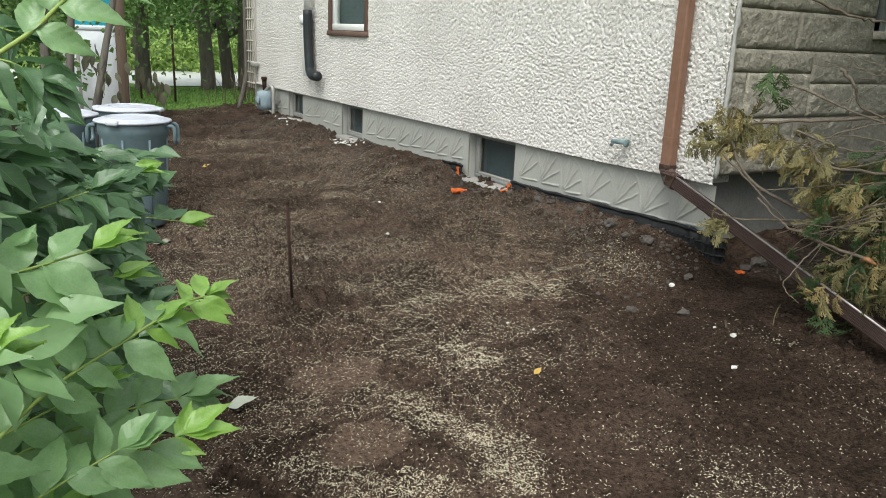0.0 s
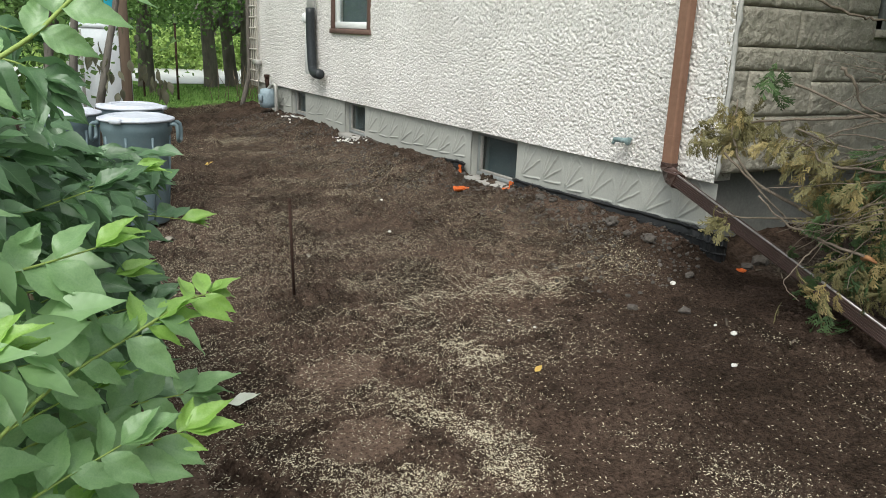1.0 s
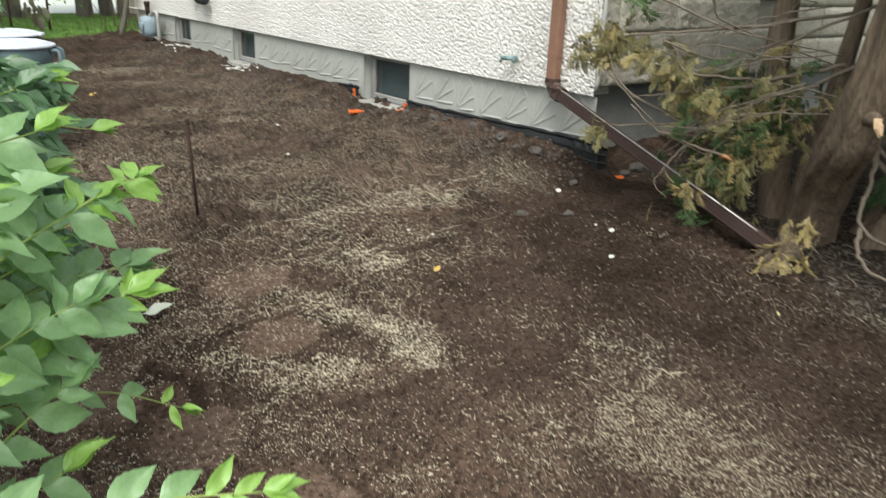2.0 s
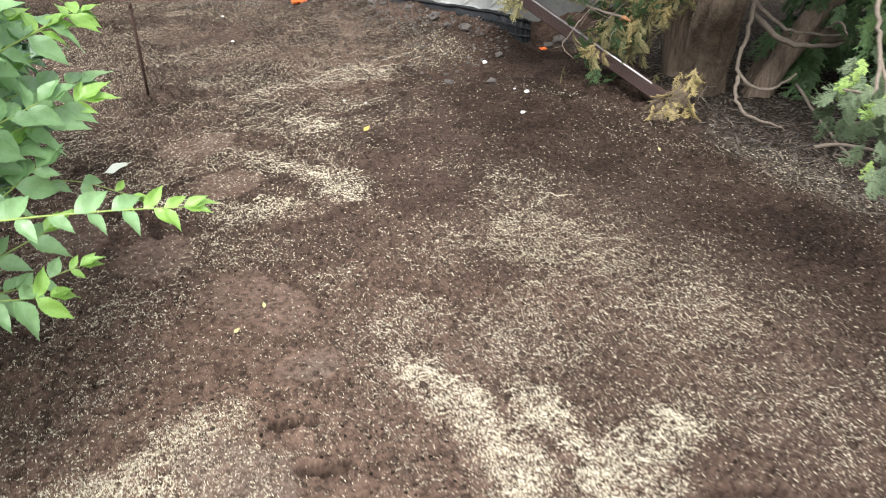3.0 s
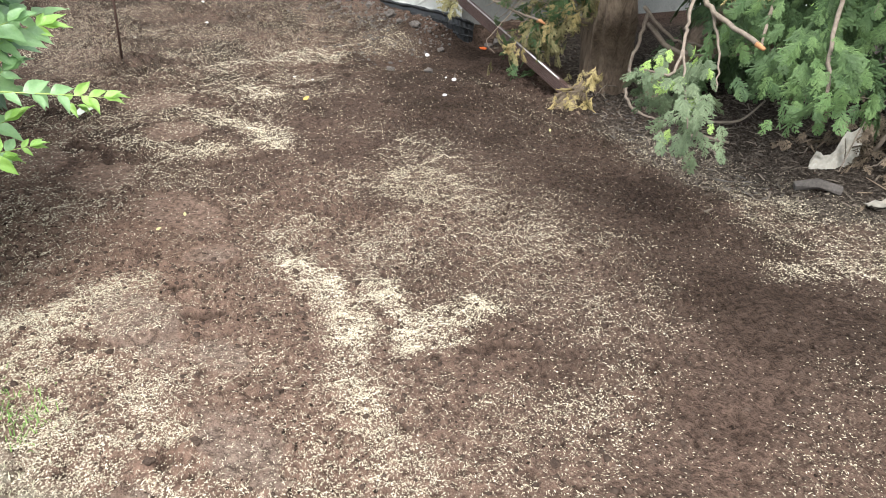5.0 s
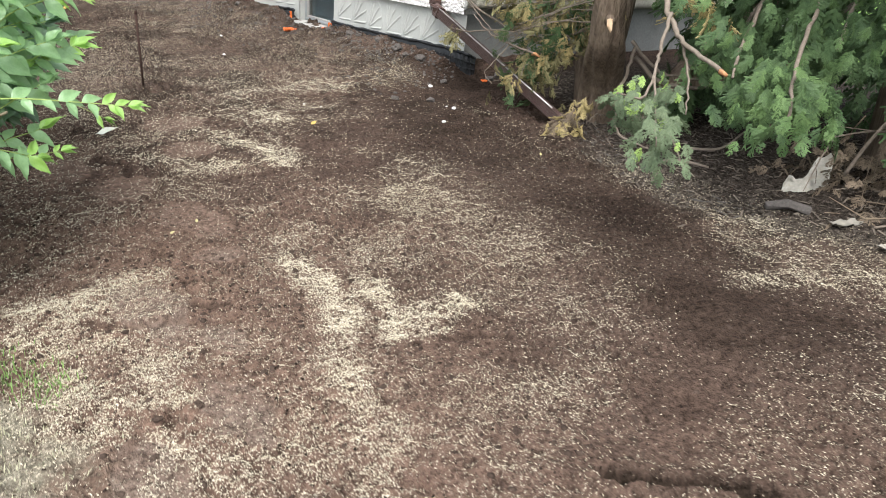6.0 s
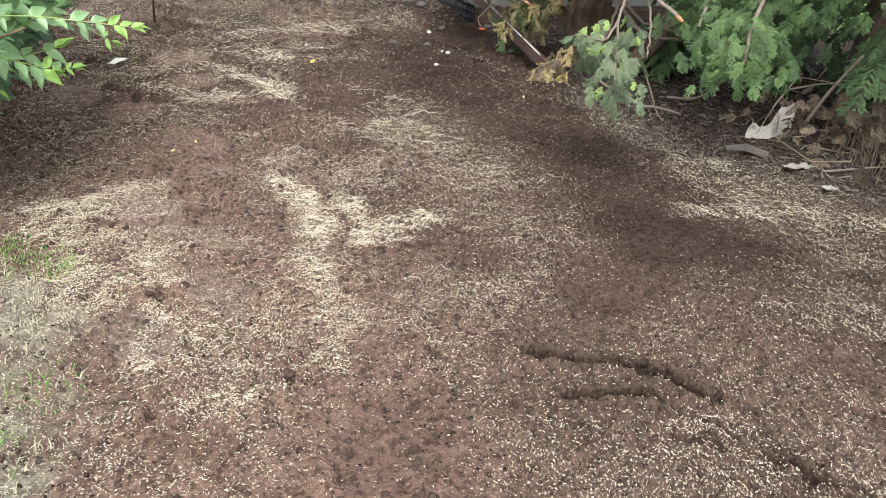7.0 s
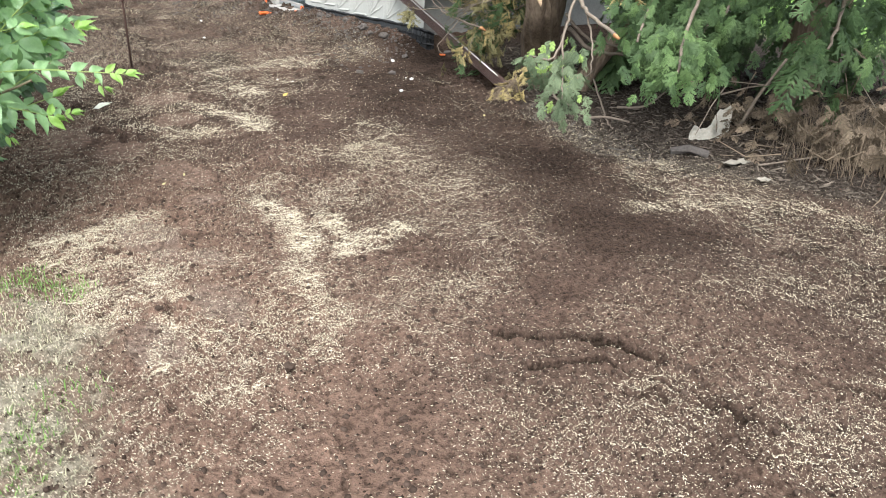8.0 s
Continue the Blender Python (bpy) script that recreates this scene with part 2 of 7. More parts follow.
M_LID = material("pale_grey_lid", (0.44, 0.46, 0.52), (0.60, 0.62, 0.68), grain=40, blotch=5, rough=0.45, bump=0.04)
M_RUST = material("rusty_rod", (0.022, 0.014, 0.011), (0.07, 0.038, 0.027), grain=80, rough=0.9, metal=0.2)
M_BARK = material("tree_bark", (0.075, 0.067, 0.057), (0.19, 0.168, 0.145), grain=22, blotch=5, rough=0.95, bump=1.0, depth=0.02, stretch=(1, 1, 0.25))
M_CEDARBARK = material("cedar_bark", (0.062, 0.045, 0.034), (0.285, 0.215, 0.155), grain=60, blotch=9, rough=0.95, bump=1.0, depth=0.022, stretch=(1, 1, 0.09), sheen=0.1)
M_CUTWOOD = material("cut_wood", (0.50, 0.33, 0.20), (0.70, 0.52, 0.36), grain=50, rough=0.8)
M_ORANGEWOOD = material("torn_wood", (0.30, 0.13, 0.055), (0.50, 0.27, 0.13), grain=50, rough=0.8)
M_TWIG = material("grey_twig", (0.105, 0.082, 0.062), (0.25, 0.205, 0.16), grain=60, rough=0.9, bump=0.5)
M_SHRUBSTEM = material("shrub_stem", (0.10, 0.085, 0.05), (0.19, 0.16, 0.10), grain=50, rough=0.8, bump=0.4)
M_GREENSTEM = material("green_stem", (0.22, 0.30, 0.07), (0.33, 0.42, 0.12), grain=50, rough=0.6)
M_LEAF = leaf_material("shrub_leaf", (0.22, 0.395, 0.155), (0.36, 0.56, 0.245), (0.29, 0.44, 0.22))
# Darker copy of the shrub leaf; hedge shade is put into its green.
M_LEAFSHADE = leaf_material("shaded_shrub_leaf", (0.088, 0.19, 0.078), (0.165, 0.30, 0.13), (0.22, 0.36, 0.17))
M_YOUNG = leaf_material("young_shrub_leaf", (0.26, 0.48, 0.075), (0.42, 0.66, 0.15), (0.30, 0.47, 0.12))
M_WILT = leaf_material("wilted_leaf", (0.10, 0.105, 0.06), (0.22, 0.205, 0.13), (0.16, 0.14, 0.09), 0.7)
M_TREELEAF = material("tree_leaf", (0.11, 0.215, 0.06), (0.22, 0.35, 0.105), grain=3, blotch=0.6, rough=0.55, bump=0, vary=0.45, island=True, through_light=0.42)
M_BANKLEAF = material("bright_bank_leaf", (0.26, 0.40, 0.09), (0.42, 0.56, 0.17), grain=3, blotch=0.6, rough=0.6, bump=0, vary=0.4, island=True, through_light=0.3)
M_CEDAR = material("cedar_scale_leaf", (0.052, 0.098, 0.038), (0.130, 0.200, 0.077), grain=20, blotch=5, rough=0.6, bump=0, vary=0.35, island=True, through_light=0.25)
M_CEDARGOLD = material("golden_cedar_leaf", (0.36, 0.285, 0.105), (0.62, 0.50, 0.25), grain=8, blotch=6, rough=0.75, bump=0, vary=0.4, island=True, through_light=0.2)
M_CEDARPALE = material("pale_cedar_leaf", (0.085, 0.125, 0.065), (0.20, 0.245, 0.135), grain=9, blotch=6, rough=0.65, bump=0, vary=0.35, island=True, through_light=0.2)
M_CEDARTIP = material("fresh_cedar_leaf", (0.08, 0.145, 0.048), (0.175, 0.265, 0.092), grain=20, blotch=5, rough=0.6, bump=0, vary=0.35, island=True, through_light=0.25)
M_CEDARDRY = material("dying_cedar_leaf", (0.19, 0.175, 0.075), (0.40, 0.35, 0.17), grain=8, blotch=6, rough=0.75, bump=0, vary=0.4, island=True, through_light=0.2)
M_CEDARDEAD = material("dead_cedar_leaf", (0.12, 0.088, 0.060), (0.31, 0.24, 0.165), grain=8, blotch=6, rough=0.85, bump=0, vary=0.45, island=True, through_light=0.1)
M_SEED = material("pale_seed_pellet", (0.52, 0.44, 0.30), (0.84, 0.76, 0.58), grain=30, blotch=1.5, rough=0.8, bump=0, vary=0.62, island=True, sheen=0.15)
M_CLOD = material("soil_clod", (0.035, 0.024, 0.018), (0.110, 0.078, 0.060), grain=90, blotch=3, rough=0.95, bump=0.6, depth=0.003, vary=0.4, island=True, sheen=0.04)
# Soil crumb darkened so that it reads as a shaded pit.
M_CRUMB = material("shade_dark_crumb", (0.016, 0.011, 0.008), (0.060, 0.041, 0.031), grain=90, blotch=3, rough=0.95, bump=0.6, depth=0.003, vary=0.5, island=True, sheen=0.04)
M_GRAVEL = material("grey_gravel", (0.055, 0.047, 0.041), (0.165, 0.145, 0.128), grain=70, rough=0.9, vary=0.5, island=True)
M_PEBBLE = material("white_pebble", (0.55, 0.54, 0.50), (0.75, 0.73, 0.69), grain=80, rough=0.8)
M_DRYGRASS = material("dry_grass", (0.36, 0.34, 0.21), (0.60, 0.57, 0.40), grain=10, rough=0.8, bump=0, vary=0.4, island=True, through_light=0.2)
M_GRASS = material("lawn_grass", (0.15, 0.28, 0.065), (0.29, 0.44, 0.125), grain=4, blotch=0.5, rough=0.7, bump=0, vary=0.45, island=True, through_light=0.25)
M_LITTER = material("plant_litter", (0.06, 0.047, 0.036), (0.235, 0.195, 0.15), grain=30, rough=0.9, bump=0, vary=0.5, island=True)
M_RAG = material("dirty_white_cloth", (0.24, 0.225, 0.185), (0.46, 0.43, 0.37), grain=50, blotch=12, rough=0.9, bump=0.4, stain=(0.34, 0.28, 0.2))
M_PAPER = material("soiled_paper", (0.17, 0.155, 0.125), (0.32, 0.295, 0.245), grain=40, rough=0.85)
M_YELLOWLEAF = material("yellow_fallen_leaf", (0.50, 0.32, 0.06), (0.68, 0.48, 0.15), grain=40, rough=0.7, through_light=0.2)
M_DRYLEAF = material("dry_pale_leaf", (0.42, 0.38, 0.17), (0.60, 0.54, 0.28), grain=40, rough=0.75, through_light=0.15)
M_PALELEAF = material("pale_leaf_underside", (0.50, 0.53, 0.44), (0.68, 0.70, 0.60), grain=40, rough=0.7, through_light=0.15)
M_TANK = material("white_tank_plastic", (0.62, 0.65, 0.68), (0.76, 0.78, 0.80), grain=20, rough=0.5, bump=0.03)
M_BLUE = material("bright_blue_plastic", (0.02, 0.30, 0.42), (0.05, 0.42, 0.54), grain=20, rough=0.45, bump=0.03)
M_POST = material("weathered_post", (0.065, 0.046, 0.033), (0.14, 0.10, 0.073), grain=40, blotch=4, rough=0.9, bump=0.6, stretch=(1, 1, 0.1))
# Pale tone that carries the sky's reflection on far water.
M_WATER = material("pale_far_water", (0.50, 0.51, 0.49), (0.72, 0.72, 0.70), grain=8, blotch=0.6, rough=0.5, bump=0.2)


def ground_material():
    """Dark seedbed soil with paler packed and littered places, passing into lawn."""
    mt = material("seedbed_soil", (0.0262, 0.0176, 0.0130), (0.110, 0.0752, 0.0572), grain=75, blotch=2.2, rough=0.95, bump=1.0, depth=0.022, sheen=0.04)
    n, l = mt.node_tree.nodes, mt.node_tree.links
    shader = n["Principled BSDF"]
    colour = shader.inputs["Base Color"].links[0].from_socket
    v = n["Mapping"].outputs[0]

    def attr(name):
        node = n.new("ShaderNodeAttribute")
        node.attribute_name = name
        return node.outputs["Fac"]

    speck = ramp(n, l, noise_node(n, l, v, 150, 2, 0.5), [(0.60, (0, 0, 0)), (0.635, (1, 1, 1))])
    chips = blend(n, l, "MULTIPLY", 1.0, speck, attr("chips"))
    # Shade of the gaps between crumbs, painted as a scattered dark tone.
    gap_shade = ramp(n, l, noise_node(n, l, v, 48, 4, 0.65), [(0.38, (0.36, 0.35, 0.34)), (0.50, (1.0, 1.0, 1.0)), (0.75, (1.4, 1.38, 1.35))])
    packed = ramp(n, l, noise_node(n, l, v, 25, 5, 0.6), [(0.3, (0.111, 0.071, 0.052)), (0.7, (0.211, 0.138, 0.101))])
    litter = ramp(n, l, noise_node(n, l, v, 40, 6, 0.7), [(0.35, (0.022, 0.017, 0.013)), (0.52, (0.055, 0.044, 0.035)), (0.68, (0.14, 0.118, 0.094))])
    grass = ramp(n, l, noise_node(n, l, v, 9, 6, 0.7), [(0.3, (0.10, 0.20, 0.05)), (0.7, (0.22, 0.35, 0.09))])
    colour = blend(n, l, "MIX", attr("pack"), colour, packed)
    # Dark tone for moist soil and for shade painted into ruts and holes.
    damp_shade = ramp(n, l, noise_node(n, l, v, 60, 5, 0.65), [(0.3, (0.0125, 0.0086, 0.0062)), (0.7, (0.043, 0.0300, 0.0218))])
    colour = blend(n, l, "MIX", attr("damp_shade"), colour, damp_shade)
    colour = blend(n, l, "MIX", attr("litter"), colour, litter)
    slab = ramp(n, l, noise_node(n, l, v, 30, 6, 0.6), [(0.3, (0.112, 0.082, 0.064)), (0.7, (0.215, 0.162, 0.126))])
    colour = blend(n, l, "MIX", attr("slab"), colour, slab)
    colour = blend(n, l, "MULTIPLY", 0.75, colour, gap_shade)
    straw = ramp(n, l, noise_node(n, l, v, 55, 6, 0.75), [(0.32, (0.085, 0.075, 0.055)), (0.52, (0.225, 0.205, 0.15)), (0.72, (0.43, 0.40, 0.31))])
    colour = blend(n, l, "MIX", attr("straw"), colour, straw)
    colour = blend(n, l, "MIX", chips, colour, (0.66, 0.58, 0.43))
    colour = blend(n, l, "MIX", attr("lawn"), colour, grass)
    l.new(colour, shader.inputs["Base Color"])
    return mt


# ---- the ground: one sheet, raked soil falling gently away from the house ----
WALL_X, FRONT_Y, FAR_Y = 3.73, 4.60, 13.5
FLATS = [(0.68, 2.77, 0.13, 0.23), (1.06, 3.74, 0.17, 0.14), (1.20, 4.30, 0.18, 0.15), (0.38, 3.70, 0.12, 0.2), (0.56, 3.30, 0.13, 0.16), (0.21, 1.35, 0.08, 0.16), (-0.08, 1.22, 0.075, 0.15), (0.22, 2.05, 0.11, 0.26), (0.34, 1.76, 0.07, 0.11), (0.62, 2.36, 0.12, 0.09)]
GROOVES = [
    ([(0.84, 0.58), (0.93, 0.50), (1.03, 0.40), (1.11, 0.28), (1.14, 0.13)], 0.021, 0.042),
    ([(0.80, 0.37), (0.90, 0.30), (0.98, 0.24)], 0.018, 0.036),
    ([(0.98, 0.24), (1.00, 0.18), (1.03, 0.10), (1.05, 0.00)], 0.013, 0.026),
    ([(0.92, 0.09), (0.97, 0.05), (1.00, -0.02)], 0.012, 0.024),
    ([(1.08, -0.04), (1.09, -0.13), (1.10, -0.20), (1.16, -0.30)], 0.014, 0.030),
    ([(1.45, -0.12), (1.48, -0.29), (1.56, -0.41)], 0.014, 0.030),
    ([(0.70, 3.02), (0.80, 2.93), (0.83, 2.76), (0.80, 2.62)], 0.010, 0.014),
    ([(1.00, 3.22), (1.18, 3.14), (1.33, 3.16)], 0.022, 0.012),
    ([(0.93, 1.35), (1.02, 1.31), (1.10, 1.22)], 0.018, 0.014),
    ([(0.88, 3.86), (1.04, 3.92), (1.24, 3.86)], 0.010, 0.014),
    ([(1.90, 4.28), (2.06, 4.22), (2.20, 4.22)], 0.03, 0.016),
    ([(0.40, 2.20), (0.46, 2.14)], 0.022, 0.026),
    ([(0.36, 2.02), (0.44, 1.96)], 0.018, 0.020),
    ([(0.02, 2.08), (0.14, 1.96), (0.28, 1.92)], 0.025, 0.014),
    ([(0.58, 3.82), (0.66, 3.60), (0.62, 3.44)], 0.022, 0.020),
]
PITS = [(0.21, 0.84, 0.026, 0.040), (-0.12, 1.57, 0.030, 0.03), (1.17, 1.79, 0.026, 0.026), (1.05, 1.75, 0.02, 0.018), (0.74, 2.80, 0.024, 0.014), (0.10, 0.60, 0.03, 0.02), (0.42, 2.52, 0.04, 0.022), (0.55, 3.75, 0.05, 0.02), (0.20, 1.16, 0.022, 0.02), (0.33, 0.98, 0.02, 0.02)]


def pocks(x, y):
    """0..1: small holes between the crumbs of the raked soil, scattered at random."""
    size = 0.052
    u, v = x / size, y / size
    i, j = np.floor(u).astype(int), np.floor(v).astype(int)
    best = np.zeros(np.shape(u))
    for a in (-1, 0, 1):
        for b in (-1, 0, 1):
            p, q = (i + a) & 255, (j + b) & 255
            rad = 0.10 + 0.20 * TABLE[(p + 61) & 255, (q + 17) & 255] ** 2
            there = TABLE[(q + 7) & 255, (p + 29) & 255] < 0.55
            d = np.hypot((i + a + TABLE[p, q] - u) * (0.7 + 0.6 * TABLE[q, p]), j + b + TABLE[(p + 91) & 255, q] - v) / rad
            best = np.maximum(best, there * np.exp(-(d**4)) * (0.4 + rad / 0.3))
    return best


def ground_base(x, y):
    """The broad lie of the land."""
    x, y = np.asarray(x, float), np.asarray(y, float)
    z = -0.0262 + 0.0319 * np.clip(x, -3, 4.5) - 0.0083 * np.clip(y, -4, 9)
    foot = np.interp(y, [4.3, 4.6, 5.0, 6.45, 6.7, 7.3, 7.6, 8.2, 9.4, 9.65, 10.1, 10.4, 11.4, 12, 13.5, 15, 18], [0.09, 0.19, 0.225, 0.20, 0.115, 0.115, 0.17, 0.20, 0.19, 0.14, 0.14, 0.18, 0.19, 0.19, 0.19, 0.08, 0.04])
    by_wall = step(2.9, 3.75, x) * step(4.2, 4.8, y)
    z = z + step(9, 15, y) * 0.07
    return z * (1 - by_wall) + foot * by_wall + 0.02 * step(3.0, 3.9, x) * step(4.4, 3.6, y)


def ground_height(x, y):
    x, y = np.asarray(x, float), np.asarray(y, float)
    bed = step(17, 14.5, y) * step(-3, -1.5, x)
    flat = np.zeros(np.shape(x))
    for cx, cy, rx, ry in FLATS:
        d = np.hypot((x - cx) / rx, (y - cy) / ry) + 1.1 * (fbm(x, y, 0.14, 3, cx) - 0.5)
        flat = np.maximum(flat, step(1.04, 0.98, d))
    lumps = 0.055 * (fbm(x, y, 0.85, 3, 3.3) - 0.5)
    mid = 0.036 * (fbm(x, y, 0.17, 3, 8.1) - 0.5)
    crumb = 0.055 * np.abs(fbm(x, y, 0.062, 3, 1.7) - 0.5) * 2 * (0.4 + 0.6 * step(0.35, 0.7, fbm(x, y, 0.5, 2, 5.5)))
    heap = step(3.05, 3.6, x) * step(4.5, 5.0, y) * 0.05 * (fbm(x, y, 0.12, 3, 2.2) - 0.35)
    furrow = 0.075 * np.abs(fbm(0.38 * x, y, 0.16, 3, 6.2) - 0.5) * step(4.2, 5.4, y) * step(13.5, 12, y)
    z = ground_base(x, y) + bed * (lumps + furrow + mid * (1 - 0.7 * flat) + crumb * (1 - 0.85 * flat) * (1 + 0.7 * step(4.6, 6.0, y)) + heap - 0.006) + 0.010 * flat
    near = (x > -0.6) & (x < 2.4) & (y > -0.6) & (y < 4.8)
    if np.any(near):
        xs, ys, dz = x[near], y[near], np.zeros(int(near.sum()))
        for pts, width, depth in GROOVES:
            d = near_line(xs, ys, pts) + 0.008 * (fbm(xs, ys, 0.09, 2, 4.4) - 0.5)
            dz -= 1.0 * depth * np.exp(-((d / (0.85 * width)) ** 2)) - 0.4 * depth * np.exp(-(((d - 1.9 * width) / width) ** 2))
        for cx, cy, r, depth in PITS:
            dz -= 0.9 * depth * np.exp(-(np.hypot(xs - cx, ys - cy) / r) ** 4)
        dz -= 0.013 * pocks(xs, ys) * (1 - 0.9 * flat[near])
        z = np.array(z)
        z[near] += dz
    return z


def axis(*runs):
    """Grid lines: runs of (from, to, spacing), joined."""
    out = []
    for lo, hi, gap in runs:
        out += list(np.linspace(lo, hi, max(int(round((hi - lo) / gap)), 1), endpoint=False))
    return np.array(out + [runs[-1][1]])


gx = axis((-900, -100, 200), (-100, -20, 20), (-20, -3, 1.7), (-3, -1.0, 0.14), (-1.0, -0.3, 0.02), (-0.3, 1.75, 0.0100), (1.75, 3.9, 0.019), (3.9, 6, 0.05), (6, 20, 2), (20, 100, 20), (100, 900, 200))
gy = axis((-900, -100, 200), (-100, -10, 15), (-10, -4, 0.3), (-4, -1.4, 0.05), (-1.4, -0.4, 0.02), (-0.4, 2.6, 0.0100), (2.6, 5.2, 0.015), (5.2, 9, 0.028), (9, 18, 0.07), (18, 40, 0.7), (40, 140, 10), (140, 900, 100))
GX, GY = np.meshgrid(gx, gy)
GZ = ground_height(GX, GY)
nx, ny = len(gx), len(gy)
ii = (np.arange(ny - 1)[:, None] * nx + np.arange(nx - 1)[None]).ravel()
me = sheet("ground", np.stack([GX, GY, GZ], -1).reshape(-1, 3), np.stack([ii, ii + 1, ii + nx + 1, ii + nx], 1), ground_material())


# where seed lies thick, as broken lines with a width and a strength
STREAKS = [
    ([(0.82, 2.20), (0.81, 1.98), (0.77, 1.76), (0.71, 1.62)], 0.068, 1.0),
    ([(0.97, 1.90), (0.93, 1.66)], 0.055, 0.80),
    ([(0.84, 1.49), (0.96, 1.48), (1.16, 1.53)], 0.072, 1.0),
    ([(0.86, 1.56), (1.08, 1.60)], 0.040, 0.8),
    ([(0.66, 1.53), (0.56, 1.40), (0.50, 1.19)], 0.065, 0.75),
    ([(0.50, 1.19), (0.42, 1.00), (0.35, 0.87)], 0.065, 0.60),
    ([(-0.10, 2.27), (0.05, 2.25), (0.28, 2.32)], 0.085, 0.80),
    ([(-0.13, 2.11), (0.07, 2.00)], 0.09, 0.62),
    ([(0.14, 1.72), (0.04, 1.62)], 0.10, 0.55),
    ([(-0.05, 0.86), (0.03, 0.80)], 0.06, 0.75),
    ([(-0.09, 1.56), (0.09, 1.50)], 0.06, 0.75),
    ([(-0.01, 1.34), (-0.06, 1.22), (-0.11, 1.10)], 0.035, 1.0),
    ([(2.80, 1.50), (2.90, 1.36)], 0.08, 0.5),
    ([(2.25, 1.04), (2.71, 0.80), (2.84, 0.57), (2.92, 0.33)], 0.085, 0.50),
]
FAR_STREAKS = [
    ([(1.80, 4.30), (1.78, 4.15)], 0.085, 0.85),
    ([(1.34, 3.94), (1.36, 3.74)], 0.085, 0.85),
    ([(1.38, 3.72), (1.45, 3.50), (1.36, 3.25)], 0.085, 0.80),
    ([(0.82, 3.68), (0.96, 3.47), (1.09, 3.36)], 0.085, 0.72),
    ([(1.76, 5.26), (2.11, 5.10)], 0.13, 0.60),
    ([(1.95, 5.32), (2.05, 5.22)], 0.09, 0.8),
    ([(2.72, 4.80), (2.62, 4.70)], 0.08, 0.75),
    ([(1.26, 7.20), (1.46, 6.73)], 0.22, 0.55),
    ([(2.31, 8.49), (2.58, 8.05)], 0.15, 0.50),
    ([(2.57, 7.63), (2.79, 7.50)], 0.12, 0.85),
    ([(2.46, 11.05), (2.77, 10.90)], 0.20, 0.85),
    ([(0.30, 3.05), (0.42, 2.95)], 0.12, 0.40),
    ([(0.95, 6.0), (1.0, 5.3)], 0.25, 0.42),
    ([(3.2, 5.0), (3.35, 6.2)], 0.22, 0.32),
    ([(3.1, 7.4), (3.3, 9.0)], 0.25, 0.32),
]
# broad places of middling seed (centre, radii, strength), and bare ones
FIELDS = [
    (1.68, 2.38, 0.30, 0.40, 0.44), (1.25, 2.05, 0.34, 0.26, 0.34), (1.58, 1.80, 0.30, 0.24, 0.34), (0.95, 2.72, 0.12, 0.12, 0.36), (0.95, 2.34, 0.13, 0.14, 0.42),
    (2.32, 5.14, 0.55, 0.42, 0.62), (0.97, 0.96, 0.20, 0.13, 0.40), (0.95, -0.02, 0.20, 0.17, 0.42), (0.62, 0.02, 0.17, 0.12, 0.36), (1.13, -0.40, 0.20, 0.20, 0.36),
    (0.05, 2.05, 0.30, 0.24, 0.60), (0.30, 1.70, 0.18, 0.12, 0.38), (-0.15, 1.60, 0.14, 0.25, 0.62), (0.12, 1.08, 0.30, 0.28, 0.50), (0.42, 1.15, 0.18, 0.26, 0.50), (0.25, 3.10, 0.25, 0.30, 0.26),
    (1.9, 8.2, 0.5, 0.5, 0.28), (2.6, 9.3, 0.5, 0.8, 0.28), (1.5, 6.2, 0.4, 0.5, 0.24), (3.2, 8.6, 0.35, 1.2, 0.36), (2.9, 7.2, 0.4, 0.4, 0.28),
    (0.87, 1.09, 0.12, 0.09, 0.34), (1.84, 4.90, 0.25, 0.25, 0.26), (3.0, 5.9, 0.5, 1.0, 0.34), (3.25, 5.0, 0.3, 0.5, 0.34),
]
BARE = [(2.0, 3.64, 0.40, 0.34), (1.72, 3.25, 0.16, 0.30), (1.62, 2.98, 0.2, 0.14), (1.44, 4.15, 0.12, 0.16), (0.43, 1.93, 0.16, 0.12), (1.12, 0.66, 0.32, 0.13), (1.48, 0.80, 0.28, 0.22), (1.90, 0.95, 0.30, 0.28), (0.10, 0.34, 0.36, 0.20), (0.37, 0.53, 0.20, 0.14), (1.73, -0.12, 0.20, 0.30), (0.58, 3.49, 0.20, 0.20), (0.80, 1.62, 0.035, 0.10), (2.55, 6.6, 0.6, 0.5), (1.9, 9.3, 0.8, 1.0)]


